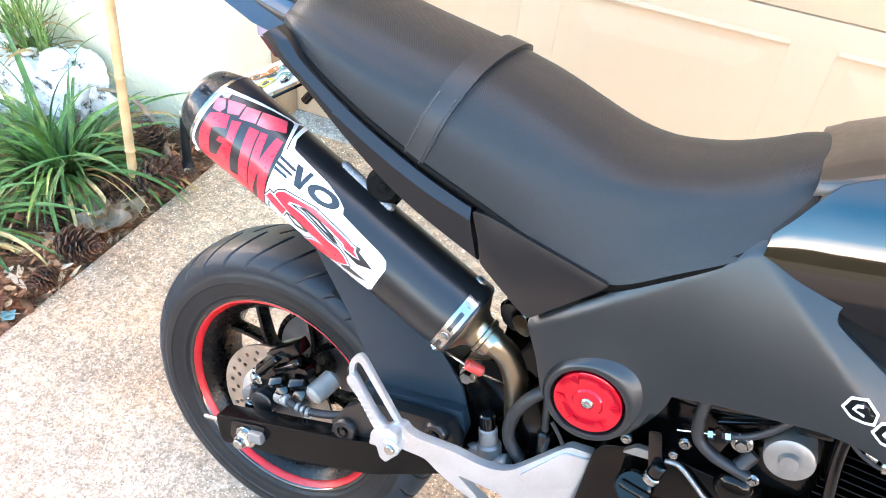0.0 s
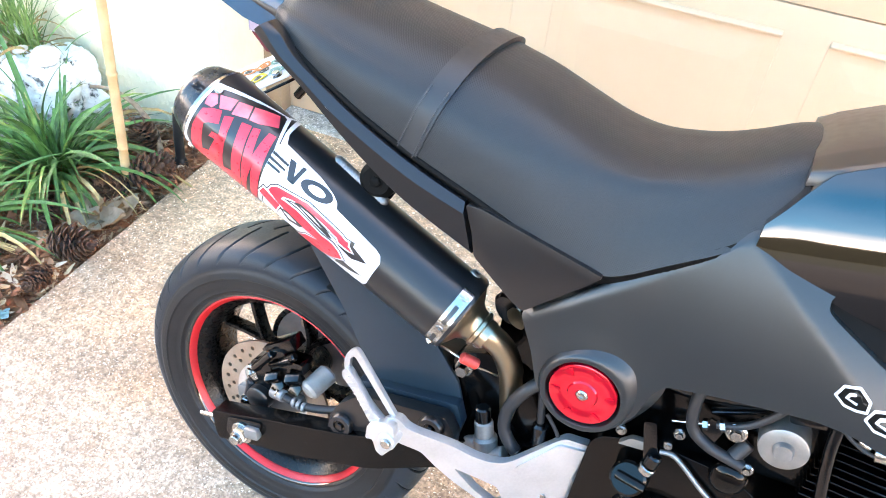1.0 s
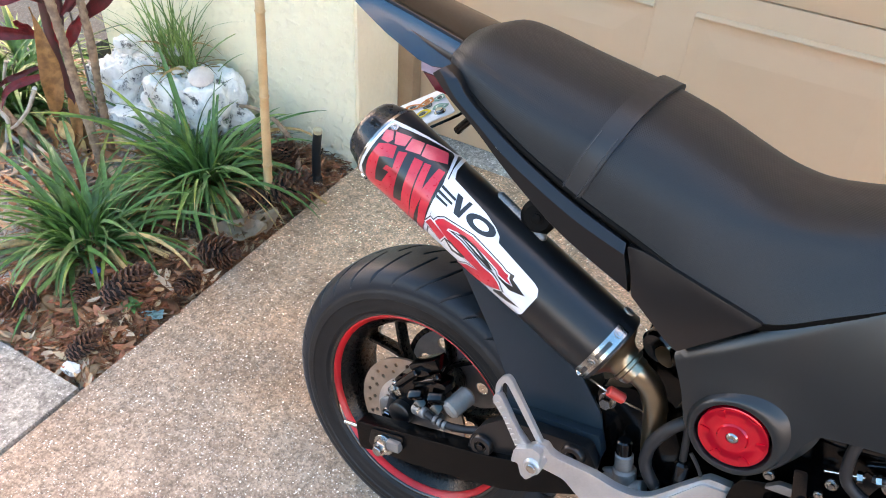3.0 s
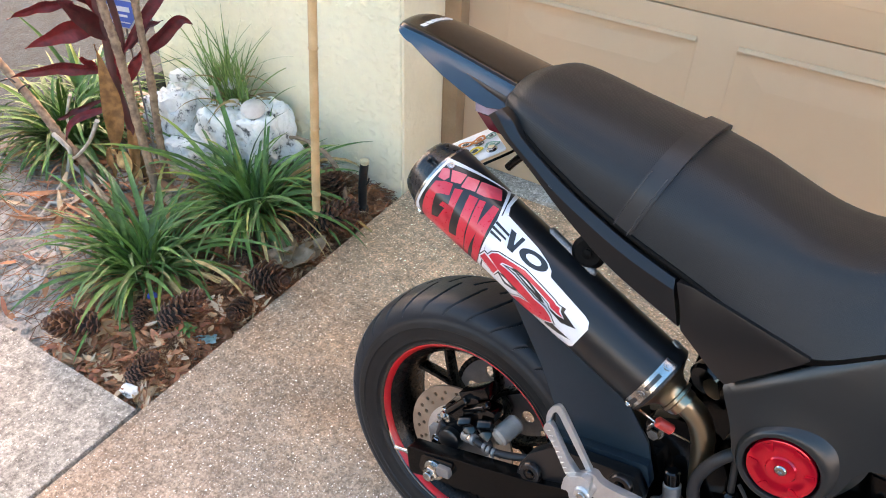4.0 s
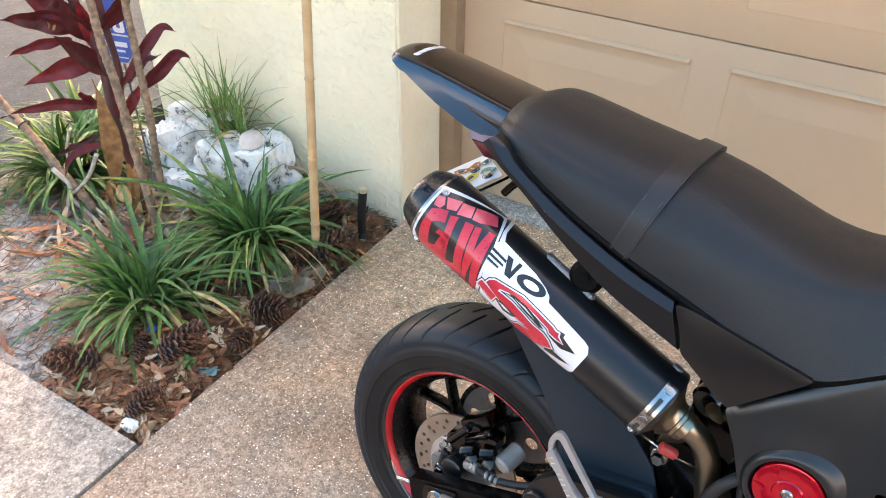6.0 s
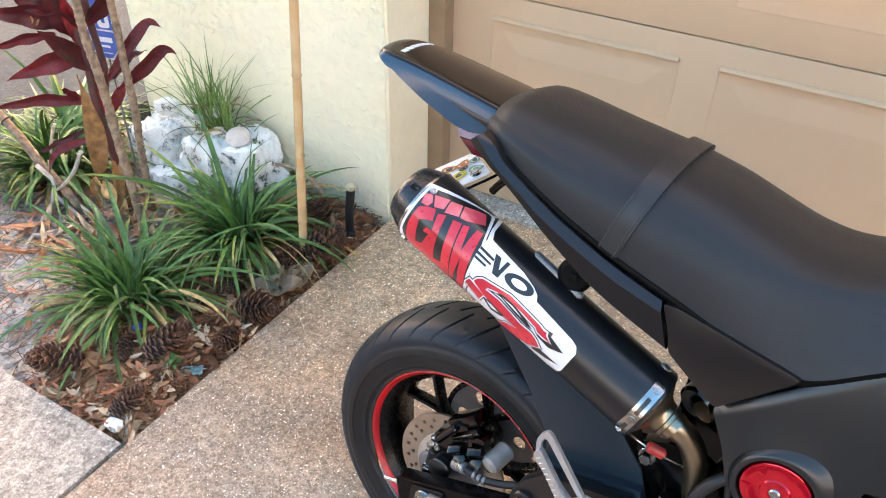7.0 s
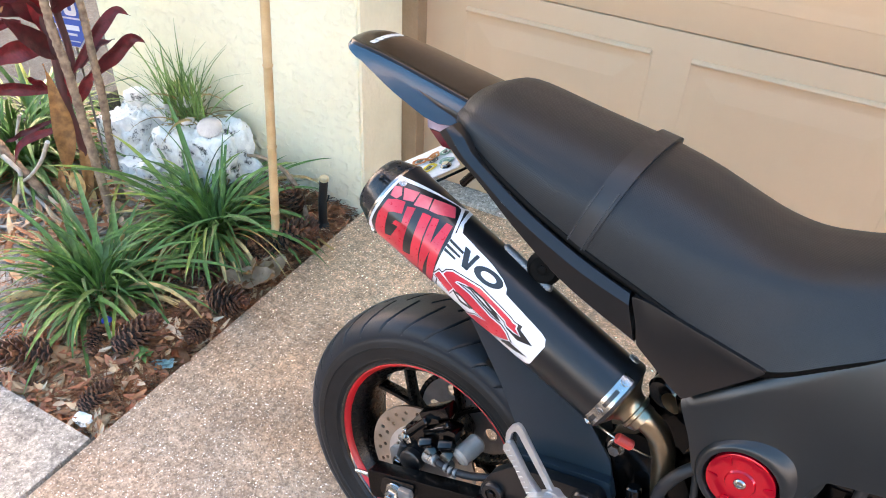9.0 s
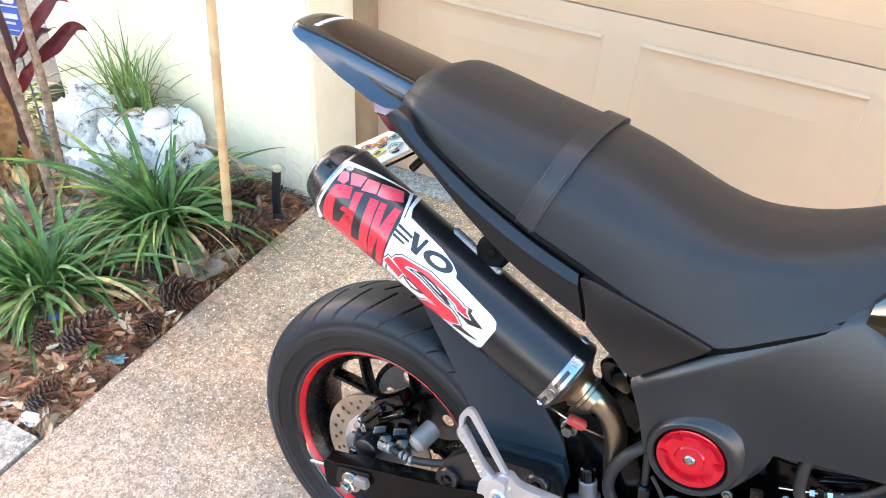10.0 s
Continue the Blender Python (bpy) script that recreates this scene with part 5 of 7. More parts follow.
# ---- rear brake ----
def brake():
    body = part("brake_caliper", plate(rim_of([(-0.026, 0.050), (-0.020, 0.082), (0.000, 0.092), (0.004, 0.110), (0.030, 0.120), (0.036, 0.108), (0.060, 0.112), (0.064, 0.094), (0.052, 0.086), (0.030, 0.066), (0.010, 0.040), (-0.008, 0.036)], 0.004, 3), -0.092, -0.066, bevel=0.005, seg=3), BLACKMETAL, bike, "black painted rear brake caliper")
    for x, z, a in ((0.022, 0.074, 30), (0.054, 0.088, 24)):
        part("caliper_rib", box((0.022, 0.014, 0.017), (x, -0.097, z), (28, -a, 12), 0.002), BLACKMETAL, body)
    for x, z, a in ((0.030, 0.064, 34), (0.056, 0.070, 30)):
        part("caliper_lug", plate(rim_of([(x - 0.008, z - 0.002), (x - 0.006, z + 0.009), (x + 0.002, z + 0.013), (x + 0.010, z + 0.008), (x + 0.008, z - 0.004)], 0.002, 2), -0.1045, -0.090, bevel=0.0015, lay=lambda u, v: 0.55 * (v - 0.064)), BLACKMETAL, body)
    part("caliper_bridge", box((0.052, 0.028, 0.018), (0.020, -0.074, 0.118), (0, -38, 0), 0.003), BLACKMETAL, body)
    for a, b, r in (((-0.014, -0.094, 0.070), (0.014, -0.094, 0.112), 0.0062), ((0.026, -0.093, 0.100), (0.050, -0.093, 0.124), 0.0060)):
        part("slide_pin", rod(a, b, r, 16, 0.002), BLACKMETAL, body)
    part("pad_spring", box((0.040, 0.006, 0.010), (0.030, -0.0965, 0.104), (20, -38, 0), 0.001), BLACKMETAL, body)
    part("pin_head", bolt((-0.016, -0.097, 0.066), (-0.3, -0.9, 0.2), 0.0058, 0.007), STEEL, body)
    part("piston_cover", lathe([(0, 0.014), (0.016, 0.014), (0.0185, 0.012), (0.0195, 0.0), (0.0, 0.0)], pose(0.000, -0.090, 0.026, 90), 36), RAIL, body)
    part("banjo_bolt", bolt((0.034, -0.098, 0.056), (0.55, -0.8, 0.2), 0.0085, 0.012), STEEL, body)
    part("banjo", rod((0.022, -0.098, 0.050), (0.046, -0.106, 0.060), 0.0085, 18, 0.002), GREYCAST, body)
    part("bleed_nipple", rod((-0.022, -0.090, 0.072), (-0.012, -0.090, 0.050), 0.0055, 14), STEEL, body)
    part("slide_boot", rod((-0.024, -0.088, 0.012), (-0.020, -0.088, 0.042), 0.0075, 16, 0.002), HOSE, body)
    part("slide_bolt", bolt((-0.023, -0.092, 0.004), (0, -1, 0), 0.0085, 0.008), STEEL, body)
    part("caliper_bracket", plate(rim_of([(-0.050, 0.014), (0.020, 0.036), (0.060, 0.046), (0.064, 0.022), (0.020, 0.000), (-0.040, -0.020)], 0.008, 3), -0.084, -0.074, [circle(-0.030, 0.000, 0.004, 10), circle(-0.016, 0.003, 0.004, 10)], bevel=0.002), GREYCAST, body)
    part("brake_hose", tube([(0.046, -0.106, 0.060), (0.066, -0.106, 0.058), (0.092, -0.104, 0.062), (0.125, -0.098, 0.074), (0.170, -0.080, 0.095), (0.230, -0.060, 0.120), (0.300, -0.075, 0.130)], 0.0056, 14, 8), HOSE, body, "black rubber brake hose")
    for t in (0.060, 0.068, 0.076):
        part("hose_crimp", rod((t, -0.106, 0.058), (t + 0.005, -0.106, 0.0585), 0.0072, 16), GREYCAST, body)
    part("anchor_bush", rod((0.076, -0.098, 0.078), (0.086, -0.060, 0.092), 0.0150, 28, 0.004), BUSH, bike, "grey-tan cast bush of the brake anchor")
    # inside: far swingarm cross tube and chain guard seen through the wheel
    part("cross_tube", rod((0.150, -0.060, 0.090), (0.150, 0.100, 0.090), 0.014, 24), BLACKMETAL, bike)
    bm = bmesh.new()
    for k in range(46):
        a = math.pi / 2 + math.pi * k / 22 if k < 22 else None
        if a is not None:
            x, z, t = 0.085 * math.cos(a), 0.085 * math.sin(a), math.degrees(a) + 90
        elif k < 34:
            x, z, t = 0.012 * (k - 22) * 1.9, 0.085 + 0.0022 * (k - 22), 8
        else:
            x, z, t = 0.012 * (k - 34) * 1.9, -0.085 + 0.006 * (k - 34), 16
        box((0.013, 0.010, 0.009), (x, 0.0605, z), (0, -t, 0), 0.002, bm, 1)
    part("drive_chain", bm, ENGINE, bike, "dark greasy drive chain")


brake()


# ---- engine and frame as far as they show under the cover ----
def engine():
    case = part("engine", plate(rim_of([(0.440, 0.05), (0.442, 0.215), (0.500, 0.240), (0.590, 0.240), (0.640, 0.215), (0.70, 0.19), (0.70, 0.02), (0.50, 0.0)], 0.02, 4), -0.098, 0.098, bevel=0.012, seg=3), ENGINE, bike, "black engine block with bright bolts")
    part("clutch_cover", lathe([(0.0, 0.118), (0.040, 0.118), (0.052, 0.113), (0.058, 0.098)], pose(0.540, 0, 0.120, 90), 48), ENGINE, case)
    part("oil_filler", lathe([(0, 0.030), (0.017, 0.030), (0.020, 0.027), (0.0205, 0.0), (0, 0)], pose(0.497, -0.096, 0.186, 62, 0, -8), 32), ENGINE, case, "black ribbed oil filler cap")
    part("filler_grip", box((0.034, 0.010, 0.009), (0.497, -0.124, 0.200), (62, 0, -8), 0.003), ENGINE, case)
    # bright cover edge and dark gaskets
    part("case_edge", tube([(0.514, -0.104, 0.238), (0.528, -0.104, 0.240), (0.545, -0.105, 0.230), (0.560, -0.105, 0.218), (0.590, -0.105, 0.196), (0.640, -0.104, 0.150)], 0.0028, 10, 8), CAPMETAL, case, "bright machined case edge")
    part("case_plate", plate(rim_of([(0.470, 0.226), (0.482, 0.240), (0.500, 0.243), (0.500, 0.232)], 0.003, 3), -0.106, -0.098, bevel=0.002), CAPMETAL, case)
    # round silver cap and its boss
    cap = part("starter_cap", lathe([(0.0, 0.016), (0.0085, 0.016), (0.0095, 0.0145), (0.0105, 0.0105), (0.021, 0.0105), (0.0236, 0.009), (0.0244, 0.004), (0.0244, -0.03), (0, -0.03)], pose(0.617, -0.098, 0.306, 90), 56), CAPMETAL, case, "round brushed grey cover cap")
    part("starter_body", rod((0.617, -0.092, 0.306), (0.617, 0.04, 0.306), 0.0230, 32, 0.003), ENGINE, case)
    # clutch arm, cable and adjuster
    part("clutch_arm", plate(rim_of([(0.487, 0.272), (0.500, 0.276), (0.516, 0.226), (0.502, 0.220)], 0.004, 3), -0.110, -0.104, bevel=0.002), BLACKMETAL, case)
    part("clutch_spring", rod((0.509, -0.112, 0.222), (0.511, -0.112, 0.238), 0.0085, 20, 0.002), BLACKMETAL, case)
    part("clutch_washer", rod((0.507, -0.112, 0.212), (0.509, -0.112, 0.221), 0.0095, 20, 0.001), STEEL, case)
    part("clutch_cable", tube([(0.553, -0.102, 0.299), (0.572, -0.102, 0.307), (0.590, -0.102, 0.324), (0.606, -0.101, 0.352), (0.618, -0.095, 0.390)], 0.0042, 12, 8), HOSE, case)
    part("cable_core", rod((0.512, -0.104, 0.283), (0.548, -0.103, 0.297), 0.0014, 8), STEEL, case)
    for a, b in (((0.541, -0.103, 0.294), (0.546, -0.103, 0.296)), ((0.557, -0.103, 0.300), (0.561, -0.103, 0.302))):
        part("cable_nut", lathe([(0, 0), (0.0062, 0), (0.0062, 0.0050), (0, 0.0050)], along(a, b), 6), STEEL, case)
    part("cable_stop", box((0.018, 0.004, 0.034), (0.551, -0.102, 0.286), (0, 12, 0), 0.001), BLACKMETAL, case)
    # breather hose looping down
    part("breather_hose", tube([(0.530, -0.090, 0.365), (0.527, -0.100, 0.339), (0.527, -0.104, 0.311), (0.534, -0.105, 0.285), (0.553, -0.105, 0.272), (0.577, -0.104, 0.266), (0.592, -0.104, 0.264)], 0.0062, 16, 8), HOSE, case, "grey-black rubber breather hose")
    part("hose_stub", rod((0.580, -0.100, 0.266), (0.590, -0.090, 0.285), 0.0082, 18, 0.002), HOSE, case)
    for x, z, r in ((0.573, 0.300, 0.0066), (0.525, 0.270, 0.0042), (0.469, 0.244, 0.0040), (0.597, 0.262, 0.0042), (0.519, 0.250, 0.0032)):
        part("bolt_flange", lathe([(0, 0.0016), (r * 1.35, 0.0016), (r * 1.6, 0.0004), (r * 1.6, -0.002), (0, -0.002)], along((x, -0.104, z), (x, -1.104, z + 0.1)), 24), STEEL, case)
        part("engine_bolt", bolt((x, -0.104, z), (0, -1, 0.1), r, r * 1.2), STEEL, case)
    part("cover_knob", lathe([(0, 0.010), (0.012, 0.010), (0.018, 0.006), (0.020, 0)], pose(0.585, -0.100, 0.240, 90), 28), ENGINE, case)
    # cylinder fins
    for k in range(13):
        part("cooling_fin", box((0.075, 0.150, 0.0022), (0.690, -0.015, 0.345 - 0.0095 * k), (0, 0, 0), 0.0006, seg=1), ENGINE, case)
    part("cylinder", box((0.060, 0.110, 0.15), (0.700, 0.0, 0.29), bevel=0.01), ENGINE, case)
    part("frame_tube", tube([(0.650, -0.100, 0.365), (0.655, -0.102, 0.320), (0.672, -0.102, 0.250), (0.70, -0.10, 0.16)], 0.0062, 16, 8), BLACKMETAL, bike)
    part("frame_rail", tube([(0.40, -0.070, 0.325), (0.50, -0.080, 0.318), (0.60, -0.080, 0.345), (0.72, -0.075, 0.400)], 0.016, 20, 8), BLACKMETAL, bike, "black steel frame tube")
    part("frame_spine", box((0.46, 0.10, 0.09), (0.52, 0, 0.395), (0, -14, 0), 0.02), BLACKMETAL, bike)
    part("seat_frame", box((0.36, 0.15, 0.03), (0.22, 0, 0.470), (0, 14, 0), 0.01), BLACKMETAL, bike)
    # Added bar, tilted to the sky to draw the highlight along an edge.
    part("edge_highlight_bar", box((0.060, 0.008, 0.008), (0.570, -0.092, 0.320), (35, -29, 0), 0.002), BLACKMETAL, bike)
    # throttle body and wiring at the front edge of the cover
    carb = part("throttle_body", rod((0.690, -0.100, 0.372), (0.672, -0.060, 0.385), 0.024, 32, 0.003), GREYCAST, bike, "grey throttle body with bright fittings")
    for a, b, r in (((0.668, -0.108, 0.352), (0.680, -0.110, 0.350), 0.006), ((0.684, -0.110, 0.348), (0.700, -0.112, 0.352), 0.010), ((0.655, -0.106, 0.362), (0.666, -0.108, 0.356), 0.005)):
        part("fitting", rod(a, b, r, 14, 0.001), STEEL, carb)
    part("wire", tube([(0.640, -0.105, 0.372), (0.660, -0.112, 0.352), (0.690, -0.116, 0.346), (0.72, -0.11, 0.36)], 0.0022, 8, 6), HOSE, carb)
    part("frame_gusset", plate(rim_of([(0.612, 0.330), (0.606, 0.362), (0.640, 0.372), (0.650, 0.340)], 0.006, 3), -0.096, -0.088, [circle(0.628, 0.354, 0.011, 18)], bevel=0.002), BLACKMETAL, bike)
    # foot brake master cylinder behind the hanger
    mc = part("brake_cylinder", rod((0.340, -0.100, 0.098), (0.325, -0.098, 0.146), 0.0150, 24, 0.003), GREYCAST, bike, "grey cast rear brake cylinder")
    part("cylinder_boot", rod((0.325, -0.098, 0.144), (0.319, -0.097, 0.166), 0.0115, 20, 0.002), GREYCAST, mc)
    part("cylinder_cap", rod((0.319, -0.097, 0.164), (0.314, -0.096, 0.184), 0.0098, 16, 0.002), BLACKMETAL, mc)
    part("cylinder_port", tube([(0.326, -0.100, 0.128), (0.312, -0.100, 0.128), (0.304, -0.100, 0.118), (0.300, -0.100, 0.100)], 0.0085, 16, 6), GREYCAST, mc)
    part("cylinder_foot", rod((0.334, -0.104, 0.120), (0.356, -0.104, 0.136), 0.0105, 16, 0.002), GREYCAST, mc)
    part("fluid_hose", tube([(0.372, -0.090, 0.250), (0.356, -0.098, 0.232), (0.344, -0.100, 0.200), (0.346, -0.100, 0.170), (0.360, -0.100, 0.150), (0.372, -0.098, 0.140)], 0.0078, 16, 8), HOSE, mc, "thick black fluid hose")
    part("hose_clip", rod((0.366, -0.099, 0.146), (0.376, -0.098, 0.140), 0.0092, 16, 0.001), BLACKMETAL, mc)
    part("switch_cable", tube([(0.374, -0.090, 0.240), (0.380, -0.092, 0.212), (0.386, -0.092, 0.180), (0.394, -0.090, 0.15)], 0.0045, 10, 6), HOSE, mc)
    part("brake_switch", rod((0.384, -0.094, 0.196), (0.390, -0.094, 0.160), 0.0095, 16, 0.003), BLACKMETAL, mc)
    part("stop_cable", tube([(0.388, -0.096, 0.214), (0.402, -0.098, 0.200), (0.416, -0.096, 0.176), (0.424, -0.094, 0.150)], 0.0024, 8, 6), HOSE, mc)
    # shock absorber lower mount beside the pipe
    shock = part("shock_mount", rod((0.305, -0.062, 0.302), (0.320, -0.010, 0.312), 0.022, 28, 0.004), BLACKMETAL, bike)
    part("mount_bush", rod((0.318, -0.066, 0.300), (0.330, -0.030, 0.306), 0.0165, 28, 0.003), PIPE, shock)
    part("mount_washer", rod((0.332, -0.072, 0.300), (0.336, -0.066, 0.302), 0.0195, 28, 0.002), BLACKMETAL, shock)
    part("pivot_plate", plate(rim_of([(0.262, 0.232), (0.300, 0.250), (0.350, 0.240), (0.40, 0.16), (0.40, 0.08), (0.300, 0.10), (0.262, 0.18)], 0.01, 3), -0.082, -0.062, bevel=0.003), ENGINE, bike)
    # Made-up black plate that darkens the gap between boss and hanger.
    part("dark_fill_plate", plate(rim_of([(0.352, 0.250), (0.400, 0.262), (0.462, 0.250), (0.470, 0.050), (0.360, 0.050)], 0.01, 3), -0.070, -0.048, bevel=0.003), ENGINE, bike)
    part("pivot_bolt", bolt((0.277, -0.084, 0.218), (0, -1, 0), 0.0085, 0.012), STEEL, bike)
    # Two made-up black blocks that keep the gaps behind the engine dark.
    part("dark_fill_block", box((0.34, 0.15, 0.17), (0.60, 0.0, 0.315), (0, -8, 0), 0.02), ENGINE, bike)
    part("far_fill_panel", box((0.30, 0.02, 0.24), (0.42, 0.07, 0.20), (0, 0, 0), 0.02), ENGINE, bike)


engine()


# ---- number plate on its stay, all lettering as plain bars ----
def number_plate():
    PLATE = mat("white plate enamel", (0.74, 0.76, 0.78), 0.3, col2=(0.55, 0.62, 0.68), scale=35, coat=0.3)
    inks = [mat("plate ink green", (0.10, 0.32, 0.28), 0.4), mat("plate ink orange", (0.62, 0.16, 0.03), 0.4), mat("plate ink yellow", (0.72, 0.52, 0.02), 0.4), mat("plate ink dark", (0.03, 0.05, 0.06), 0.4)]
    # the plate lies back under the tail lamp, its face turned up and out
    up = Vector((-0.30, -0.34, 0.89)).normalized()
    wide = Vector((0.25, -0.95, 0)).cross(up).cross(up).normalized()
    tall = up.cross(wide)
    turn = Matrix((wide, -up, tall)).transposed().to_4x4()
    turn.translation = (-0.072, -0.020, 0.448)
    turn = turn @ Matrix(((0.50, 0, 0.866, 0.0167), (0, 1, 0, 0), (-0.866, 0, 0.50, 0.035), (0, 0, 0, 1)))
    bm = plate(rim_of([(-0.058, -0.038), (0.058, -0.038), (0.058, 0.038), (-0.058, 0.038)], 0.006, 4), -0.0008, 0.0008, bevel=0.0004)
    bm.transform(turn)
    ob = part("number_plate", bm, PLATE, bike, "small white decorated number plate with coloured bars")
    # curly outlined figures, left as plain loops
    for k, (x, z, rx, rz, lean, ink) in enumerate(((-0.049, 0.014, 0.0115, 0.0075, 0.5, 0), (-0.030, 0.016, 0.0110, 0.0070, -0.4, 0), (-0.010, 0.014, 0.0120, 0.0075, 0.5, 0), (0.011, 0.016, 0.0115, 0.0070, -0.5, 1), (0.032, 0.014, 0.0110, 0.0075, 0.3, 1), (0.050, 0.012, 0.0085, 0.0075, 0.0, 0),
                                                   (-0.048, -0.010, 0.0120, 0.0070, -0.5, 2), (-0.026, -0.012, 0.0120, 0.0075, 0.6, 2), (-0.004, -0.010, 0.0110, 0.0070, -0.3, 2), (0.018, -0.012, 0.0120, 0.0075, 0.5, 2), (0.044, -0.012, 0.0105, 0.0070, -0.5, 0), (0.030, 0.002, 0.0070, 0.0045, 0.2, 3))):
        ring = [(rx * (1 + 0.16 * math.sin(3 * a + k)) * math.cos(a), rz * (1 + 0.2 * math.cos(2 * a + k)) * math.sin(a)) for a in [2 * math.pi * i / 22 for i in range(22)]]
        ring = [(x + u + lean * v, z + v) for u, v in ring]
        for outer, hole, ink_ in ((1.0, 0.66, inks[ink]), (0.40, 0.12, inks[3 if k % 2 else ink])):
            piece = plate([(x + (u - x) * outer, z + (v - z) * outer) for u, v in ring], -0.0030, -0.0022, [[(x + (u - x) * hole, z + (v - z) * hole) for u, v in ring]])
            piece.transform(turn)
            part("plate_mark", piece, ink_, ob)
    for x in (-0.04, 0.04):
        p = turn @ Vector((x, -0.001, -0.024))
        part("plate_bolt", bolt(p, turn.to_3x3() @ Vector((0, -1, 0)), 0.006, 0.005), STEEL, ob)
    part("plate_frame", tube([turn @ Vector(p) for p in ((-0.068, 0.003, -0.030), (-0.06, 0.003, -0.044), (0.06, 0.003, -0.044), (0.068, 0.003, -0.030))], 0.002, 8, 6), BLACKMETAL, ob)


number_plate()


# ---- the planting bed ----
def leafy(name, base, tip, dry, share, rough=0.45, gloss=0.32):
    """Leaf material: each leaf its own shade, tips yellowing along its length on some."""
    m = bpy.data.materials.new(name)
    m.use_nodes = True
    n, l = m.node_tree.nodes, m.node_tree.links
    p = n["Principled BSDF"]
    info, tc, sep = n.new("ShaderNodeObjectInfo"), n.new("ShaderNodeTexCoord"), n.new("ShaderNodeSeparateXYZ")
    shade = n.new("ShaderNodeValToRGB")
    shade.color_ramp.elements[0].color = (*[c * 0.62 for c in base], 1)
    shade.color_ramp.elements[1].color = (*[c * 1.35 for c in base], 1)
    pick = n.new("ShaderNodeMapRange")
    pick.inputs["From Min"].default_value, pick.inputs["From Max"].default_value = 1 - share, 1
    ns = n.new("ShaderNodeTexNoise")
    ns.inputs["Scale"].default_value, ns.inputs["Detail"].default_value = 60, 3
    far = n.new("ShaderNodeMapRange")
    far.inputs["From Min"].default_value, far.inputs["From Max"].default_value = 0.45, 1.0
    uv = n.new("ShaderNodeUVMap")
    mul, add = n.new("ShaderNodeMath"), n.new("ShaderNodeMath")
    mul.operation, add.operation = "MULTIPLY", "MULTIPLY_ADD"
    mx1, mx2 = n.new("ShaderNodeMix"), n.new("ShaderNodeMix")
    mx1.data_type = mx2.data_type = "RGBA"
    mx1.inputs["B"].default_value = (*tip, 1)
    mx2.inputs["B"].default_value = (*dry, 1)
    veins = n.new("ShaderNodeTexWave")
    veins.bands_direction = "Y"
    veins.inputs["Scale"].default_value = 6
    vmix = n.new("ShaderNodeMix")
    vmix.data_type = "RGBA"
    vmix.blend_type = "MULTIPLY"
    vmix.inputs["Factor"].default_value = 0.25
    l.new(uv.outputs["UV"], sep.inputs["Vector"])
    l.new(uv.outputs["UV"], veins.inputs["Vector"])
    l.new(info.outputs["Random"], shade.inputs["Fac"])
    l.new(info.outputs["Random"], pick.inputs["Value"])
    l.new(sep.outputs["X"], far.inputs["Value"])
    l.new(far.outputs["Result"], mul.inputs[0])
    l.new(pick.outputs["Result"], mul.inputs[1])
    l.new(tc.outputs["Object"], ns.inputs["Vector"])
    mottle, blotch = n.new("ShaderNodeHueSaturation"), n.new("ShaderNodeMapRange")
    for key, v in (("From Min", 0.35), ("From Max", 0.65), ("To Min", 1.25), ("To Max", 0.70)):
        blotch.inputs[key].default_value = v
    l.new(ns.outputs["Fac"], blotch.inputs["Value"])
    l.new(blotch.outputs["Result"], mottle.inputs["Value"])
    l.new(mul.outputs["Value"], mx1.inputs["Factor"])
    l.new(shade.outputs["Color"], mx1.inputs["A"])
    edge = n.new("ShaderNodeMapRange")
    edge.inputs["From Min"].default_value, edge.inputs["From Max"].default_value = 0.86, 1.0
    l.new(sep.outputs["X"], edge.inputs["Value"])
    l.new(edge.outputs["Result"], add.inputs[0])
    l.new(pick.outputs["Result"], add.inputs[1])
    add.inputs[2].default_value = 0.0
    l.new(add.outputs["Value"], mx2.inputs["Factor"])
    l.new(mx1.outputs["Result"], mx2.inputs["A"])
    l.new(mx2.outputs["Result"], vmix.inputs["A"])
    l.new(veins.outputs["Color"], vmix.inputs["B"])
    l.new(vmix.outputs["Result"], mottle.inputs["Color"])
    l.new(mottle.outputs["Color"], p.inputs["Base Color"])
    p.inputs["Roughness"].default_value = rough
    p.inputs["Specular IOR Level"].default_value = gloss
    p.inputs["Subsurface Weight"].default_value = 0.0
    b = n.new("ShaderNodeBump")
    b.inputs["Strength"].default_value, b.inputs["Distance"].default_value = 0.3, 0.001
    l.new(veins.outputs["Color"], b.inputs["Height"])
    l.new(b.outputs["Normal"], p.inputs["Normal"])
    return m


GREEN = leafy("border grass leaf", (0.058, 0.205, 0.050), (0.38, 0.36, 0.05), (0.55, 0.36, 0.18), 0.26, 0.36, 0.36)
GRASS = leafy("wall grass leaf", (0.17, 0.34, 0.095), (0.36, 0.33, 0.13), (0.36, 0.25, 0.13), 0.6)
MAROON = leafy("maroon leaf", (0.115, 0.010, 0.014), (0.24, 0.016, 0.018), (0.16, 0.03, 0.02), 0.6, 0.36, 0.34)
MAROONRED = leafy("crimson maroon leaf", (0.22, 0.014, 0.018), (0.40, 0.02, 0.02), (0.24, 0.03, 0.03), 0.9, 0.36, 0.34)
TANLEAF = leafy("dry tan leaf", (0.29, 0.125, 0.045), (0.19, 0.085, 0.035), (0.10, 0.045, 0.02), 0.7, 0.6)
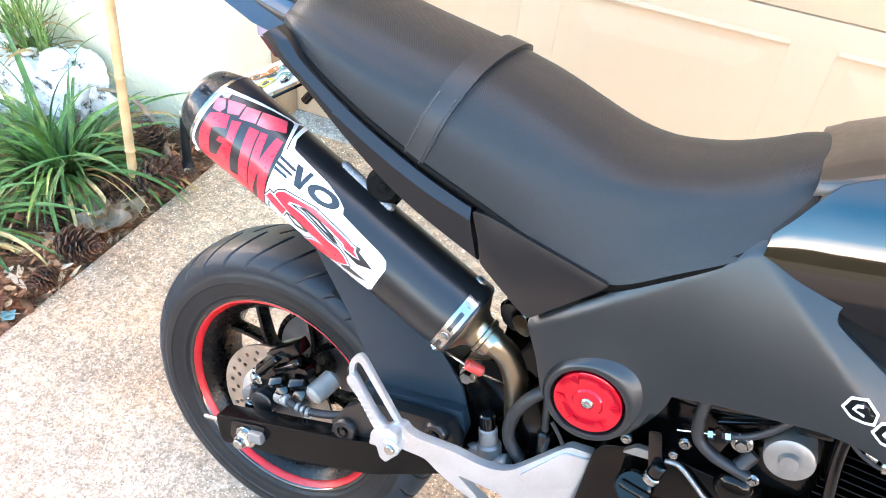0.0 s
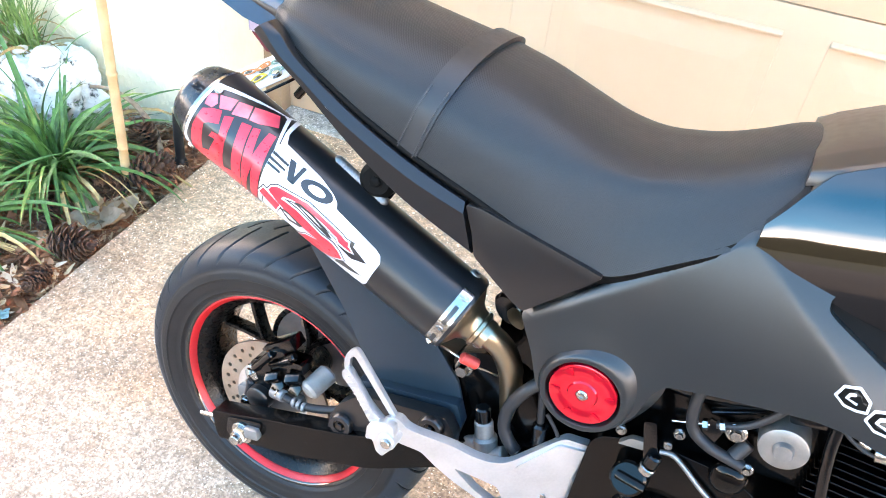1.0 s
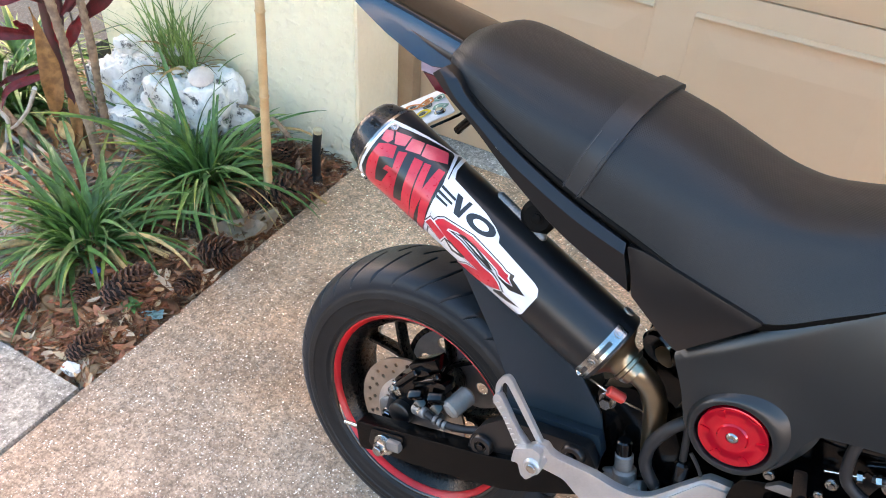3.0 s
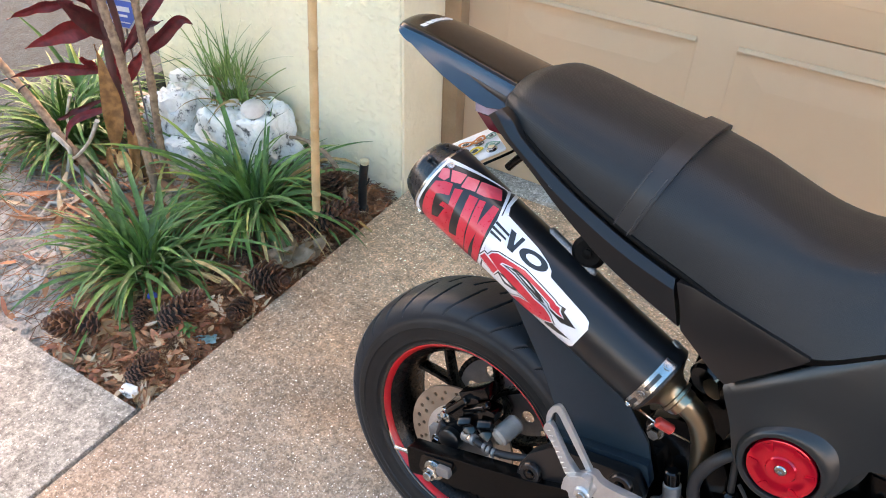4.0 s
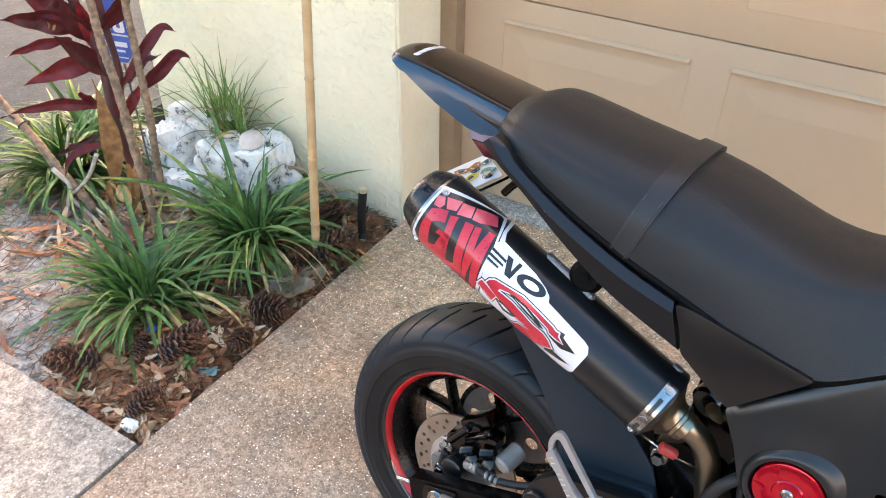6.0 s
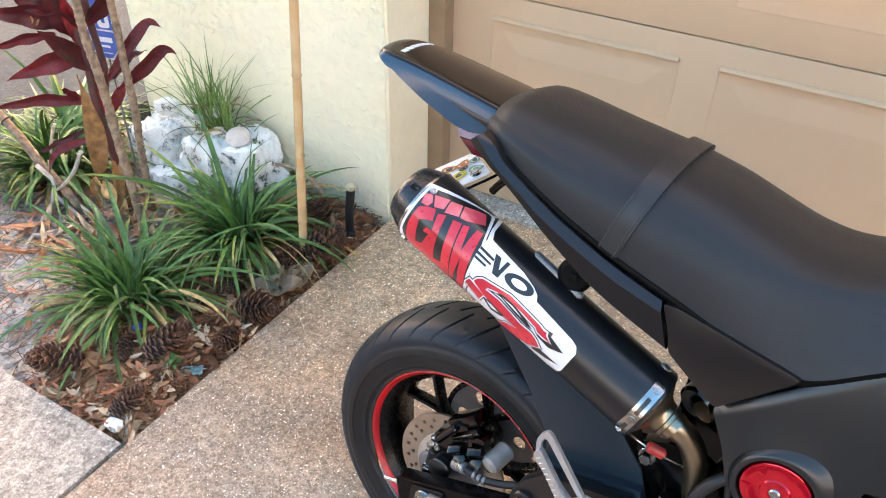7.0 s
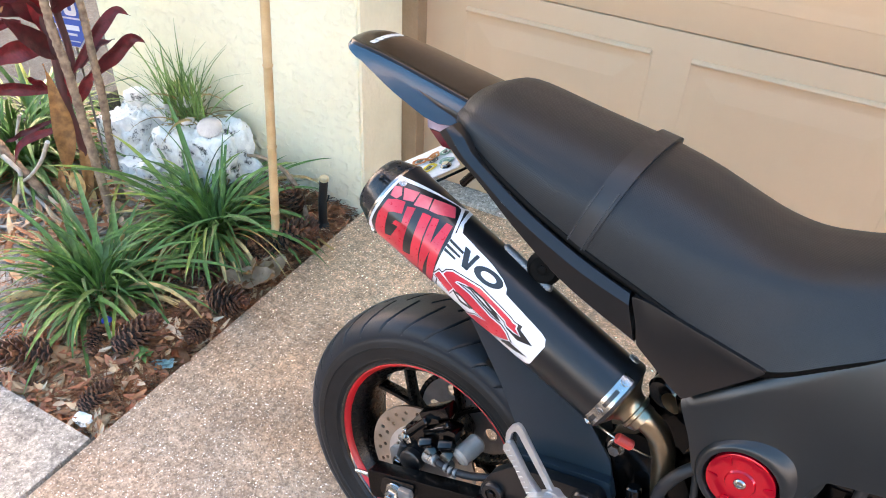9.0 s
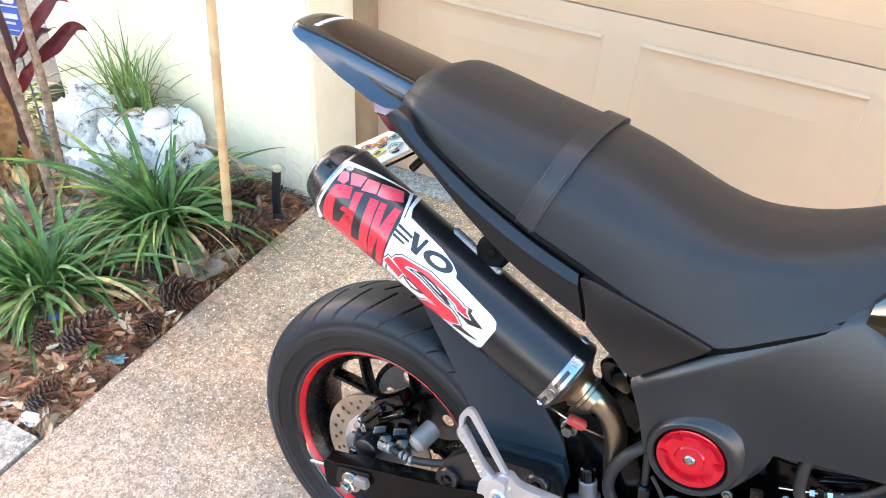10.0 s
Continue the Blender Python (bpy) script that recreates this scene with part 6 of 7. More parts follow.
STRAW = leafy("withered leaf", (0.56, 0.34, 0.15), (0.60, 0.40, 0.16), (0.34, 0.19, 0.09), 0.6, 0.7)
LITTER = [mat("dry leaf brown", (0.50, 0.205, 0.100), 0.75, col2=(0.29, 0.11, 0.055), scale=40, bump=0.3, bscale=200),
          mat("dry leaf tan", (0.64, 0.40, 0.24), 0.75, col2=(0.50, 0.28, 0.15), scale=40, bump=0.3, bscale=200),
          mat("dry leaf red", (0.54, 0.175, 0.085), 0.7, col2=(0.31, 0.092, 0.05), scale=40, bump=0.3, bscale=200),
          mat("dry leaf grey", (0.64, 0.45, 0.32), 0.8, col2=(0.50, 0.33, 0.22), scale=40, bump=0.3, bscale=200)]
NEEDLE = mat("pine needle litter", (0.46, 0.16, 0.070), 0.8, col2=(0.15, 0.058, 0.03), scale=30)
CONE = mat("pine cone scale", (0.085, 0.026, 0.014), 0.55, col2=(0.25, 0.100, 0.050), scale=90, spread=(0.46, 0.66), fine=0.25, bump=0.3, bscale=300)
# Core colour kept very dark to stand for shade between the scales.
CONECORE = mat("pine cone core", (0.016, 0.008, 0.006), 0.9, scale=60)
BARK = mat("grey-brown bark", (0.36, 0.225, 0.145), 0.85, col2=(0.17, 0.095, 0.062), scale=70, bump=0.8, bscale=90, fine=0.25, bdist=0.004)
TWIG = mat("bleached twig", (0.46, 0.41, 0.35), 0.85, col2=(0.32, 0.27, 0.22), scale=40, bump=0.5, bscale=160)
STEM = mat("dark red stem", (0.105, 0.022, 0.024), 0.55, col2=(0.07, 0.025, 0.02), scale=40, bump=0.4, bscale=150)
BAMBOO = mat("tan bamboo", (0.68, 0.415, 0.22), 0.42, col2=(0.57, 0.32, 0.155), scale=22, fine=0.12, bump=0.1, bscale=300)
ROCK = mat("white limestone", (0.79, 0.755, 0.70), 0.88, col2=(0.54, 0.51, 0.46), scale=12, spread=(0.46, 0.70), bump=0.8, bscale=70, fine=0.12, bdist=0.005)
SHELL = mat("pinkish shell", (0.66, 0.55, 0.48), 0.5, col2=(0.56, 0.44, 0.38), scale=40)


def pitted():
    """Dark pits and stains with their own shape in the limestone."""
    n, l = ROCK.node_tree.nodes, ROCK.node_tree.links
    p = n["Principled BSDF"]
    before = p.inputs["Base Color"].links[0].from_socket
    tc = next(x for x in n if x.type == "TEX_COORD")
    a = n.new("ShaderNodeTexNoise")
    a.inputs["Scale"].default_value, a.inputs["Detail"].default_value, a.inputs["Roughness"].default_value = 24, 8, 0.7
    r = n.new("ShaderNodeMapRange")
    r.inputs["From Min"].default_value, r.inputs["From Max"].default_value = 0.56, 0.63
    mx = n.new("ShaderNodeMix")
    mx.data_type = "RGBA"
    mx.inputs["B"].default_value = (0.075, 0.075, 0.072, 1)
    l.new(tc.outputs["Object"], a.inputs["Vector"])
    l.new(a.outputs["Fac"], r.inputs["Value"])
    l.new(r.outputs["Result"], mx.inputs["Factor"])
    l.new(before, mx.inputs["A"])
    l.new(mx.outputs["Result"], p.inputs["Base Color"])


pitted()


def blade(length, width, start, stop, n=9, fold=0.25, twist=0.0, shape=0.0):
    """A leaf mesh that rises at start degrees and bends to stop degrees, with a folded middle. shape 1: widest at its middle."""
    bm = bmesh.new()
    uv = bm.loops.layers.uv.new("UVMap")
    x = z = 0.0
    rows = []
    for i in range(n + 1):
        t = i / n
        a = radians(start + (stop - start) * t ** 1.2)
        if i:
            x, z = x + length / n * math.cos(a), z + length / n * math.sin(a)
        w = width * ((min(1, 0.45 + t * 3) * max(0.03, 1 - t ** 3.5)) if shape == 0 else max(0.06, math.sin(math.pi * (0.06 + 0.94 * t) ** 0.85) ** 0.8))
        c, s = math.cos(twist * t), math.sin(twist * t)
        up = Vector((-math.sin(a), 0, math.cos(a)))
        side = Vector((0, 1, 0)) * c + up * s
        mid = Vector((x, 0, z))
        rows.append(([bm.verts.new(mid - side * w / 2 + up * w * fold), bm.verts.new(mid), bm.verts.new(mid + side * w / 2 + up * w * fold)], t))
    for (a, ta), (b, tb) in zip(rows, rows[1:]):
        for k in range(2):
            f = bm.faces.new((a[k], a[k + 1], b[k + 1], b[k]))
            f.smooth = True
            for loop, (u, v) in zip(f.loops, ((ta, k / 2), (ta, (k + 1) / 2), (tb, (k + 1) / 2), (tb, k / 2))):
                loop[uv].uv = (u, v)
    return bm


def leaf_mesh(bm, material):
    me = bpy.data.meshes.new("leaf")
    bm.to_mesh(me)
    bm.free()
    me.materials.append(material)
    return me


def leaf_at(me, parent, m):
    ob = new("leaf", me)
    ob.parent = parent
    ob.matrix_local = m
    return ob


random.seed(11)
BLADES = [leaf_mesh(blade(random.uniform(0.22, 0.36), random.uniform(0.0095, 0.0145), random.uniform(62, 86), random.uniform(-85, 12), 10, 0.22, random.uniform(-0.8, 0.8)), GREEN) for _ in range(22)]


WITHERED = [leaf_mesh(blade(random.uniform(0.17, 0.33), random.uniform(0.007, 0.012), random.uniform(30, 62), random.uniform(-75, -15), 10, 0.4, random.uniform(-2.5, 2.5)), STRAW) for _ in range(10)]


def border_grass(x, y, z, count, size, seed, label):
    random.seed(seed)
    ob = empty("border_grass", pose(x, y, z), label, "plant", "border grass clumps in the bed")
    for k in range(count):
        az = random.uniform(0, 360)
        r = 0.062 * math.sqrt(random.random()) * size
        tilt = random.gauss(10, 22)
        leaf_at(random.choice(BLADES), ob, pose(r * math.cos(radians(az)), r * math.sin(radians(az)), -0.01, 0, tilt, az + random.uniform(-85, 85)) @ Matrix.Scale(size * random.uniform(0.55, 1.20), 4))
    # withered leaves hanging round the foot
    for k in range(int(count * (0.36 if x > -1.1 else 0.06))):
        az = random.uniform(0, 360)
        leaf_at(random.choice(WITHERED), ob, pose(0.05 * math.cos(radians(az)), 0.05 * math.sin(radians(az)), 0.0, 0, random.uniform(-10, 40), az) @ Matrix.Scale(size * random.uniform(0.7, 1.25), 4))
    return ob


border_grass(-1.010, 0.165, -0.01, 225, 1.00, 1, "clump of dark green strap-leaved border grass with yellowing tips")
border_grass(-0.960, 0.490, 0.0, 270, 1.04, 2, "full green border grass clump in front of the white rocks")
border_grass(-1.67, 0.46, 0.0, 330, 1.10, 3, "dense green border grass clump beside the bare trunks")
border_grass(-1.72, 0.06, 0.0, 60, 0.85, 4, "sparse green border grass clump over grey sand")
border_grass(-1.74, 0.62, 0.0, 90, 1.0, 7, "green border grass clump at the back of the bed")


def wall_grass():
    random.seed(21)
    ob = empty("wall_grass", pose(-1.225, 0.70, 0.155), "tuft of thin pale green wild grass growing against the wall", "plant")
    kinds = [leaf_mesh(blade(random.uniform(0.22, 0.36), random.uniform(0.0045, 0.0075), random.uniform(70, 90), random.uniform(20, 80), 8, 0.2, random.uniform(-1, 1)), GRASS) for _ in range(14)]
    for k in range(150):
        az = random.uniform(0, 360)
        leaf_at(random.choice(kinds), ob, pose(random.gauss(0.012, 0.038), random.gauss(0, 0.012), -0.02, 0, random.uniform(-14, 16), az) @ Matrix.Scale(random.uniform(0.45, 1.05), 4))
    for k in range(50):
        leaf_at(random.choice(WITHERED), ob, pose(random.gauss(0.012, 0.034), random.gauss(0, 0.012), -0.01, 0, random.uniform(-45, 5), random.uniform(0, 360)) @ Matrix.Scale(random.uniform(0.35, 0.75), 4))


wall_grass()


def stone(name, at, size, seed, label, amount=0.22, category="rock", material=None):
    """A broken limestone lump: squarish, with ledges, hollows and pits."""
    bm = bmesh.new()
    bmesh.ops.create_icosphere(bm, subdivisions=6 if size[0] > 0.15 else 4, radius=0.5)
    off = Vector((seed * 3.1, seed * 1.7, seed * 0.9))
    for v in bm.verts:
        d = v.co.normalized()
        square = 1 / (abs(d.x) ** 5 + abs(d.y) ** 5 + abs(d.z) ** 5) ** 0.2
        r = 0.42 * (0.25 + 0.75 * square)
        big = noise.noise(d * 1.9 + off) * 0.20 + noise.noise(d * 4.5 + off) * 0.10
        ledge = abs(noise.noise(d * 3.1 + off * 2)) * 0.16
        pit = max(0.0, noise.noise(d * 8 + off) - 0.22) * 0.20 + max(0.0, noise.noise(d * 18 + off) - 0.25) * 0.07
        v.co = d * (r * (1 + big - ledge - pit) + 0.010 * noise.noise(d * 34 + off))
        v.co.z = min(v.co.z, 0.31 + 0.09 * d.x + 0.05 * noise.noise(d * 6 + off))
        v.co.x, v.co.y, v.co.z = v.co.x * size[0], v.co.y * size[1], v.co.z * size[2]
    ob = part(name, bm, material or ROCK, smooth=70)
    ob.location = at
    return tagged(ob, label, category, "rocks in the bed" if category == "rock" else "")


stone("rock", (-1.140, 0.675, 0.075), (0.345, 0.23, 0.335), 2, "large white pitted limestone rock against the stucco wall")
stone("rock", (-1.425, 0.685, 0.050), (0.235, 0.21, 0.315), 5, "white limestone rock with dark weathered hollows")
stone("rock", (-1.300, 0.600, 0.000), (0.22, 0.17, 0.20), 7, "low white limestone rock at the foot of the pile")
stone("rock", (-1.330, 0.715, 0.165), (0.15, 0.09, 0.055), 8, "small flat pale stone lying on the rock pile")
stone("rock", (-1.398, 0.690, 0.196), (0.085, 0.07, 0.060), 9, "small rounded white stone on top of the pile")
stone("rock", (-0.735, -0.128, -0.004), (0.044, 0.032, 0.026), 12, "small white stone lying at the corner of the bed", 0.3)
stone("rock", (-1.215, 0.700, 0.225), (0.06, 0.05, 0.035), 14, "small pinkish stone under the wall grass")


def shell(at, size, turn):
    bm = bmesh.new()
    rows = []
    for i in range(11):
        t = i / 10 * math.pi / 2
        rows.append([(math.sin(t) * math.cos(a) * (1 + 0.03 * math.cos(a * 22)), math.sin(t) * math.sin(a) * (1 + 0.03 * math.cos(a * 22)), 0.45 * math.cos(t)) for a in [2 * math.pi * k / 66 for k in range(67)]])
    bm = loft([[Vector(p) * size for p in r] for r in rows], caps=False)
    bmesh.ops.remove_doubles(bm, verts=bm.verts[:], dist=1e-5)
    ob = part("sea_shell", bm, SHELL, smooth=70)
    ob.matrix_world = pose(*at, *turn)
    return tagged(ob, "pinkish ribbed sea shell lying on a white rock", "shell")


shell((-1.072, 0.640, 0.210), 0.034, (24, 4, 30))
shell((-1.150, 0.640, 0.206), 0.019, (-6, -8, 80))
shell((-1.243, 0.665, 0.204), 0.021, (40, -10, 140))


def tapered_trunk(name, pts, r, label, seed, twist=1.0):
    random.seed(seed)
    bm = tube(pts, r, 20, 14, taper=lambda t: 1 - 0.25 * t)
    for v in bm.verts:
        # ring scars and peeling bark
        v.co += Vector((1, 1, 0)) * 0.0007 * math.sin(v.co.z * 420 + 3 * noise.noise(v.co * 25))
        v.co += Vector((1, 1, 0.2)) * 0.0012 * noise.noise(v.co * 60 + Vector((seed, 0, 0))) + Vector((1, 1, 0)) * 0.0008 * noise.noise(v.co * 12)
    ob = tagged(part(name, bm, BARK, smooth=80), label, "trunk", "bare trunks in the bed")
    return ob


tapered_trunk("shrub_trunk", [(-1.192, 0.37, -0.04), (-1.198, 0.37, 0.06), (-1.202, 0.37, 0.126), (-1.210, 0.37, 0.259), (-1.214, 0.37, 0.383), (-1.224, 0.37, 0.483), (-1.235, 0.37, 0.564), (-1.234, 0.37, 0.643), (-1.24, 0.37, 0.85), (-1.25, 0.37, 1.25)], 0.0122, "slender grey-brown bare shrub trunk with peeling bark", 1)
tapered_trunk("shrub_trunk", [(-1.268, 0.46, -0.03), (-1.264, 0.46, 0.076), (-1.254, 0.46, 0.205), (-1.239, 0.46, 0.325), (-1.238, 0.46, 0.419), (-1.236, 0.46, 0.508), (-1.233, 0.46, 0.579), (-1.22, 0.46, 0.90), (-1.21, 0.46, 1.25)], 0.0110, "second slender grey bare shrub trunk beside the rocks", 2)
tapered_trunk("shrub_trunk", [(-1.430, 0.36, -0.03), (-1.482, 0.35, 0.058), (-1.548, 0.35, 0.103), (-1.612, 0.35, 0.173), (-1.705, 0.35, 0.250), (-1.80, 0.35, 0.33), (-1.95, 0.35, 0.46)], 0.0135, "leaning brown bare shrub trunk tied with wire", 3)
tagged(part("tie_wire", tube([(-1.650, 0.328, 0.250), (-1.672, 0.327, 0.256), (-1.74, 0.33, 0.226), (-1.83, 0.335, 0.187), (-2.0, 0.34, 0.13)], 0.0024, 8, 6), HOSE), "thin black tie wire round the leaning trunk", "wire")
tagged(part("tie_wire", lathe([(0.0165, -0.002), (0.0190, -0.0015), (0.0190, 0.0015), (0.0165, 0.002)], along((-1.655, 0.35, 0.222), (-1.715, 0.35, 0.274)), 24, close=True), HOSE), "black wire loop round the leaning trunk", "wire")
for pts, r in (([(-1.546, 0.33, 0.122), (-1.512, 0.33, 0.105), (-1.490, 0.33, 0.085), (-1.500, 0.32, 0.040), (-1.505, 0.31, 0.010), (-1.482, 0.266, 0.006), (-1.436, 0.198, 0.004), (-1.39, 0.12, 0.0)], 0.0072),
               ([(-1.319, 0.33, 0.236), (-1.376, 0.33, 0.159), (-1.450, 0.33, 0.089), (-1.492, 0.33, 0.060)], 0.0060), ([(-1.474, 0.37, 0.248), (-1.520, 0.37, 0.170), (-1.526, 0.37, 0.140), (-1.554, 0.37, 0.090), (-1.555, 0.36, 0.02)], 0.0045),
               ([(-1.500, 0.325, 0.045), (-1.473, 0.335, 0.016), (-1.416, 0.326, 0.006), (-1.36, 0.31, 0.0)], 0.0068),
               ([(-1.44, 0.20, 0.004), (-1.36, 0.24, 0.006), (-1.27, 0.25, 0.003)], 0.005), ([(-1.36, 0.36, 0.01), (-1.26, 0.28, 0.01), (-1.12, 0.22, 0.0)], 0.006)):
    tagged(part("dry_branch", tube(pts, r, 10, 8, taper=lambda t: 1 - 0.4 * t), TWIG), "bleached dry forked branch lying on the soil", "branch", "dry branches")


tagged(part("dry_frond", tube([(-0.945, 0.64, 0.165), (-0.903, 0.65, 0.166), (-0.860, 0.655, 0.155), (-0.826, 0.655, 0.138), (-0.790, 0.655, 0.095), (-0.772, 0.65, 0.04), (-0.765, 0.64, -0.02)], 0.0085, 10, 8, taper=lambda t: 0.5 + 0.6 * t), BARK), "arched brown dry frond stalk behind the bamboo stake", "branch")


def ti_plant():
    ob = empty("ti_plant", pose(-1.33, 0.42, 0.0, 0, 0, 50.7), "maroon-leaved ti plant with drooping dry leaves at its base", "plant")
    part("stem", tube([(0.008, 0, -0.03), (0.008, 0, 0.172), (-0.002, 0, 0.276), (-0.001, 0, 0.357), (0.003, 0, 0.433), (-0.002, 0, 0.515), (-0.021, 0, 0.593), (-0.03, 0, 0.72)], 0.0125, 14, 8), STEM, ob)
    part("stem", tube([(0.004, 0.01, 0.30), (0.026, 0.02, 0.36), (0.036, 0.02, 0.43), (0.03, 0.02, 0.55), (0.03, 0.02, 0.70)], 0.009, 12, 8), STEM, ob)

    def leaf(width, roll, front, *line, mat_=MAROON, turn=0.6, wave=0.003, fold=0.30, blunt=0.85):
        """A lance-shaped leaf along a bowed line (across, up), its face rolled about the line, front: how far before the stem it ends."""
        ctrl = [Vector((x, -front * k / (len(line) - 1), z)) for k, (x, z) in enumerate(line)]
        mids = smooth_path(ctrl, 22 // (len(line) - 1))
        bm = bmesh.new()
        uv = bm.loops.layers.uv.new("UVMap")
        rows, n = [], len(mids) - 1
        for i, mid in enumerate(mids):
            t = i / n
            way = (mids[min(n, i + 1)] - mids[max(0, i - 1)]).normalized()
            side0 = way.cross(Vector((0, -1, 0.25))).normalized()
            face = side0.cross(way)
            c = roll + turn * (t - 0.5)
            side = side0 * math.cos(c) + face * math.sin(c)
            up = face * math.cos(c) - side0 * math.sin(c)
            w = 0.5 * width * 0.80 * max(0.05, math.sin(math.pi * min(1, 0.05 + 0.945 * t) ** blunt) ** 1.25) * (1 + 0.10 * noise.noise((t * 6, width * 90, roll)))
            row = []
            for q in (-1, -0.66, -0.33, 0, 0.33, 0.66, 1):
                ripple = wave * abs(q) * math.sin(19 * t + 3 * roll + (1.4 if q > 0 else 0)) + wave * 0.5 * noise.noise((t * 9, q, width * 50))
                row.append(bm.verts.new(mid + side * w * q + up * (w * fold * abs(q) + ripple)))
            rows.append((row, t))
        for (ra, ta), (rb, tb) in zip(rows, rows[1:]):
            for k in range(6):
                f = bm.faces.new((ra[k], ra[k + 1], rb[k + 1], rb[k]))
                f.smooth = True
                for loop, (u, v) in zip(f.loops, ((ta, k / 6), (ta, (k + 1) / 6), (tb, (k + 1) / 6), (tb, k / 6))):
                    loop[uv].uv = (u, v)
        leaf_at(leaf_mesh(bm, mat_), ob, Matrix())
    # living leaves, top to bottom
    leaf(0.074, 0.3, 0.05, (-0.027, 0.545), (-0.097, 0.585), (-0.183, 0.604))
    leaf(0.070, -0.3, 0.03, (-0.023, 0.587), (-0.079, 0.608), (-0.127, 0.655))
    leaf(0.034, 0.5, 0.06, (-0.050, 0.524), (-0.132, 0.528), (-0.195, 0.519))
    leaf(0.066, -0.5, 0.07, (0.010, 0.425), (-0.033, 0.492), (-0.078, 0.560))
    leaf(0.066, 0.2, 0.05, (-0.005, 0.468), (-0.093, 0.458), (-0.178, 0.441), mat_=MAROONRED, blunt=0.70, turn=0.3)
    leaf(0.044, 0.4, 0.04, (-0.020, 0.340), (-0.128, 0.370), (-0.245, 0.366))
    leaf(0.037, 0.2, 0.01, (0.034, 0.385), (0.109, 0.477), (0.163, 0.531), (0.194, 0.516))
    leaf(0.050, -0.3, 0.02, (0.044, 0.350), (0.123, 0.411), (0.185, 0.461), (0.216, 0.449))
    leaf(0.027, 0.6, -0.02, (0.050, 0.393), (0.102, 0.440), (0.146, 0.450))
    leaf(0.036, 0.1, 0.01, (0.028, 0.300), (0.059, 0.354), (0.090, 0.384), mat_=MAROONRED)
    leaf(0.058, -0.5, 0.01, (0.020, 0.540), (0.068, 0.585), (0.110, 0.635))
    leaf(0.062, 0.3, 0.04, (-0.004, 0.515), (-0.032, 0.574), (-0.048, 0.645))
    leaf(0.052, 0.0, 0.03, (0.000, 0.490), (-0.005, 0.557), (-0.016, 0.630), mat_=MAROONRED)
    leaf(0.020, 0.2, 0.05, (-0.040, 0.262), (-0.120, 0.247), (-0.166, 0.238))
    leaf(0.027, -0.3, 0.06, (0.000, 0.243), (-0.082, 0.235), (-0.129, 0.224), (-0.152, 0.184), mat_=MAROONRED)
    leaf(0.032, 0.4, 0.02, (-0.030, 0.338), (-0.055, 0.375), (-0.072, 0.395), mat_=MAROONRED)
    leaf(0.024, 0.2, 0.02, (0.010, 0.300), (0.018, 0.345), (0.012, 0.400), mat_=MAROONRED)
    # dry leaves hanging at the foot
    leaf(0.066, 0.1, 0.04, (-0.028, 0.415), (-0.022, 0.273), (-0.040, 0.118), mat_=TANLEAF, turn=0.9, wave=0.005, fold=0.22, blunt=1.5)
    leaf(0.040, 0.3, 0.05, (0.012, 0.192), (0.004, 0.111), (-0.019, 0.010), mat_=TANLEAF, turn=1.4, wave=0.006, fold=0.5)
    leaf(0.022, 0.5, 0.04, (-0.062, 0.120), (-0.065, 0.077), (-0.057, 0.024), mat_=TANLEAF, turn=1.6, wave=0.004, fold=0.5)
    leaf(0.058, -0.4, 0.04, (-0.056, 0.122), (-0.015, 0.068), (0.006, -0.030), mat_=STRAW, turn=1.2, wave=0.008, fold=0.4)
    leaf(0.028, 0.4, 0.05, (0.012, 0.115), (0.020, 0.040), (0.018, -0.030), mat_=TANLEAF, turn=1.5, wave=0.005, fold=0.6)
    leaf(0.030, 0.2, 0.03, (-0.062, 0.615), (-0.080, 0.580), (-0.090, 0.545), mat_=TANLEAF, turn=1.0)


ti_plant()


# ---- pine cones, litter ----
def cone_mesh(seed, open_=1.0, length=0.085, wide=0.034):
    random.seed(seed)
    bm = bmesh.new()
    lathe([(0, 0), (wide * 0.5, length * 0.1), (wide * 0.62, length * 0.4), (wide * 0.35, length * 0.8), (0, length)], Matrix(), 14, bm)
    for f in bm.faces:
        f.material_index = 1
    n = 96
    for k in range(n):
        t = k / n
        az = math.radians(137.5 * k)
        r = wide * (0.35 + 0.75 * math.sin(math.pi * (0.12 + 0.80 * t)) ** 0.9)
        h = length * (0.04 + 0.90 * t)
        up = radians(10 + 62 * t) + random.uniform(-0.1, 0.1)
        m = pose(0, 0, h, 0, 0, math.degrees(az)) @ pose(0, 0, 0, 0, -math.degrees(up) * 0.8, 0)
        l, w = r * open_ * random.uniform(0.92, 1.08), 0.0085 * (1 - 0.45 * t)
        th = 0.0022
        pts = [(l * 0.25, -w * 0.35, 0), (l * 0.25, w * 0.35, 0), (l * 0.85, w, 0.001), (l, w * 0.55, 0.003), (l, -w * 0.55, 0.003), (l * 0.85, -w, 0.001)]
        top = [bm.verts.new(m @ Vector((x, y, z + th))) for x, y, z in pts]
        low = [bm.verts.new(m @ Vector((x, y, z))) for x, y, z in pts]
        bm.faces.new(top)
        bm.faces.new(low[::-1])
        for a in range(6):
            bm.faces.new((top[a], low[a], low[(a + 1) % 6], top[(a + 1) % 6]))
    return bm


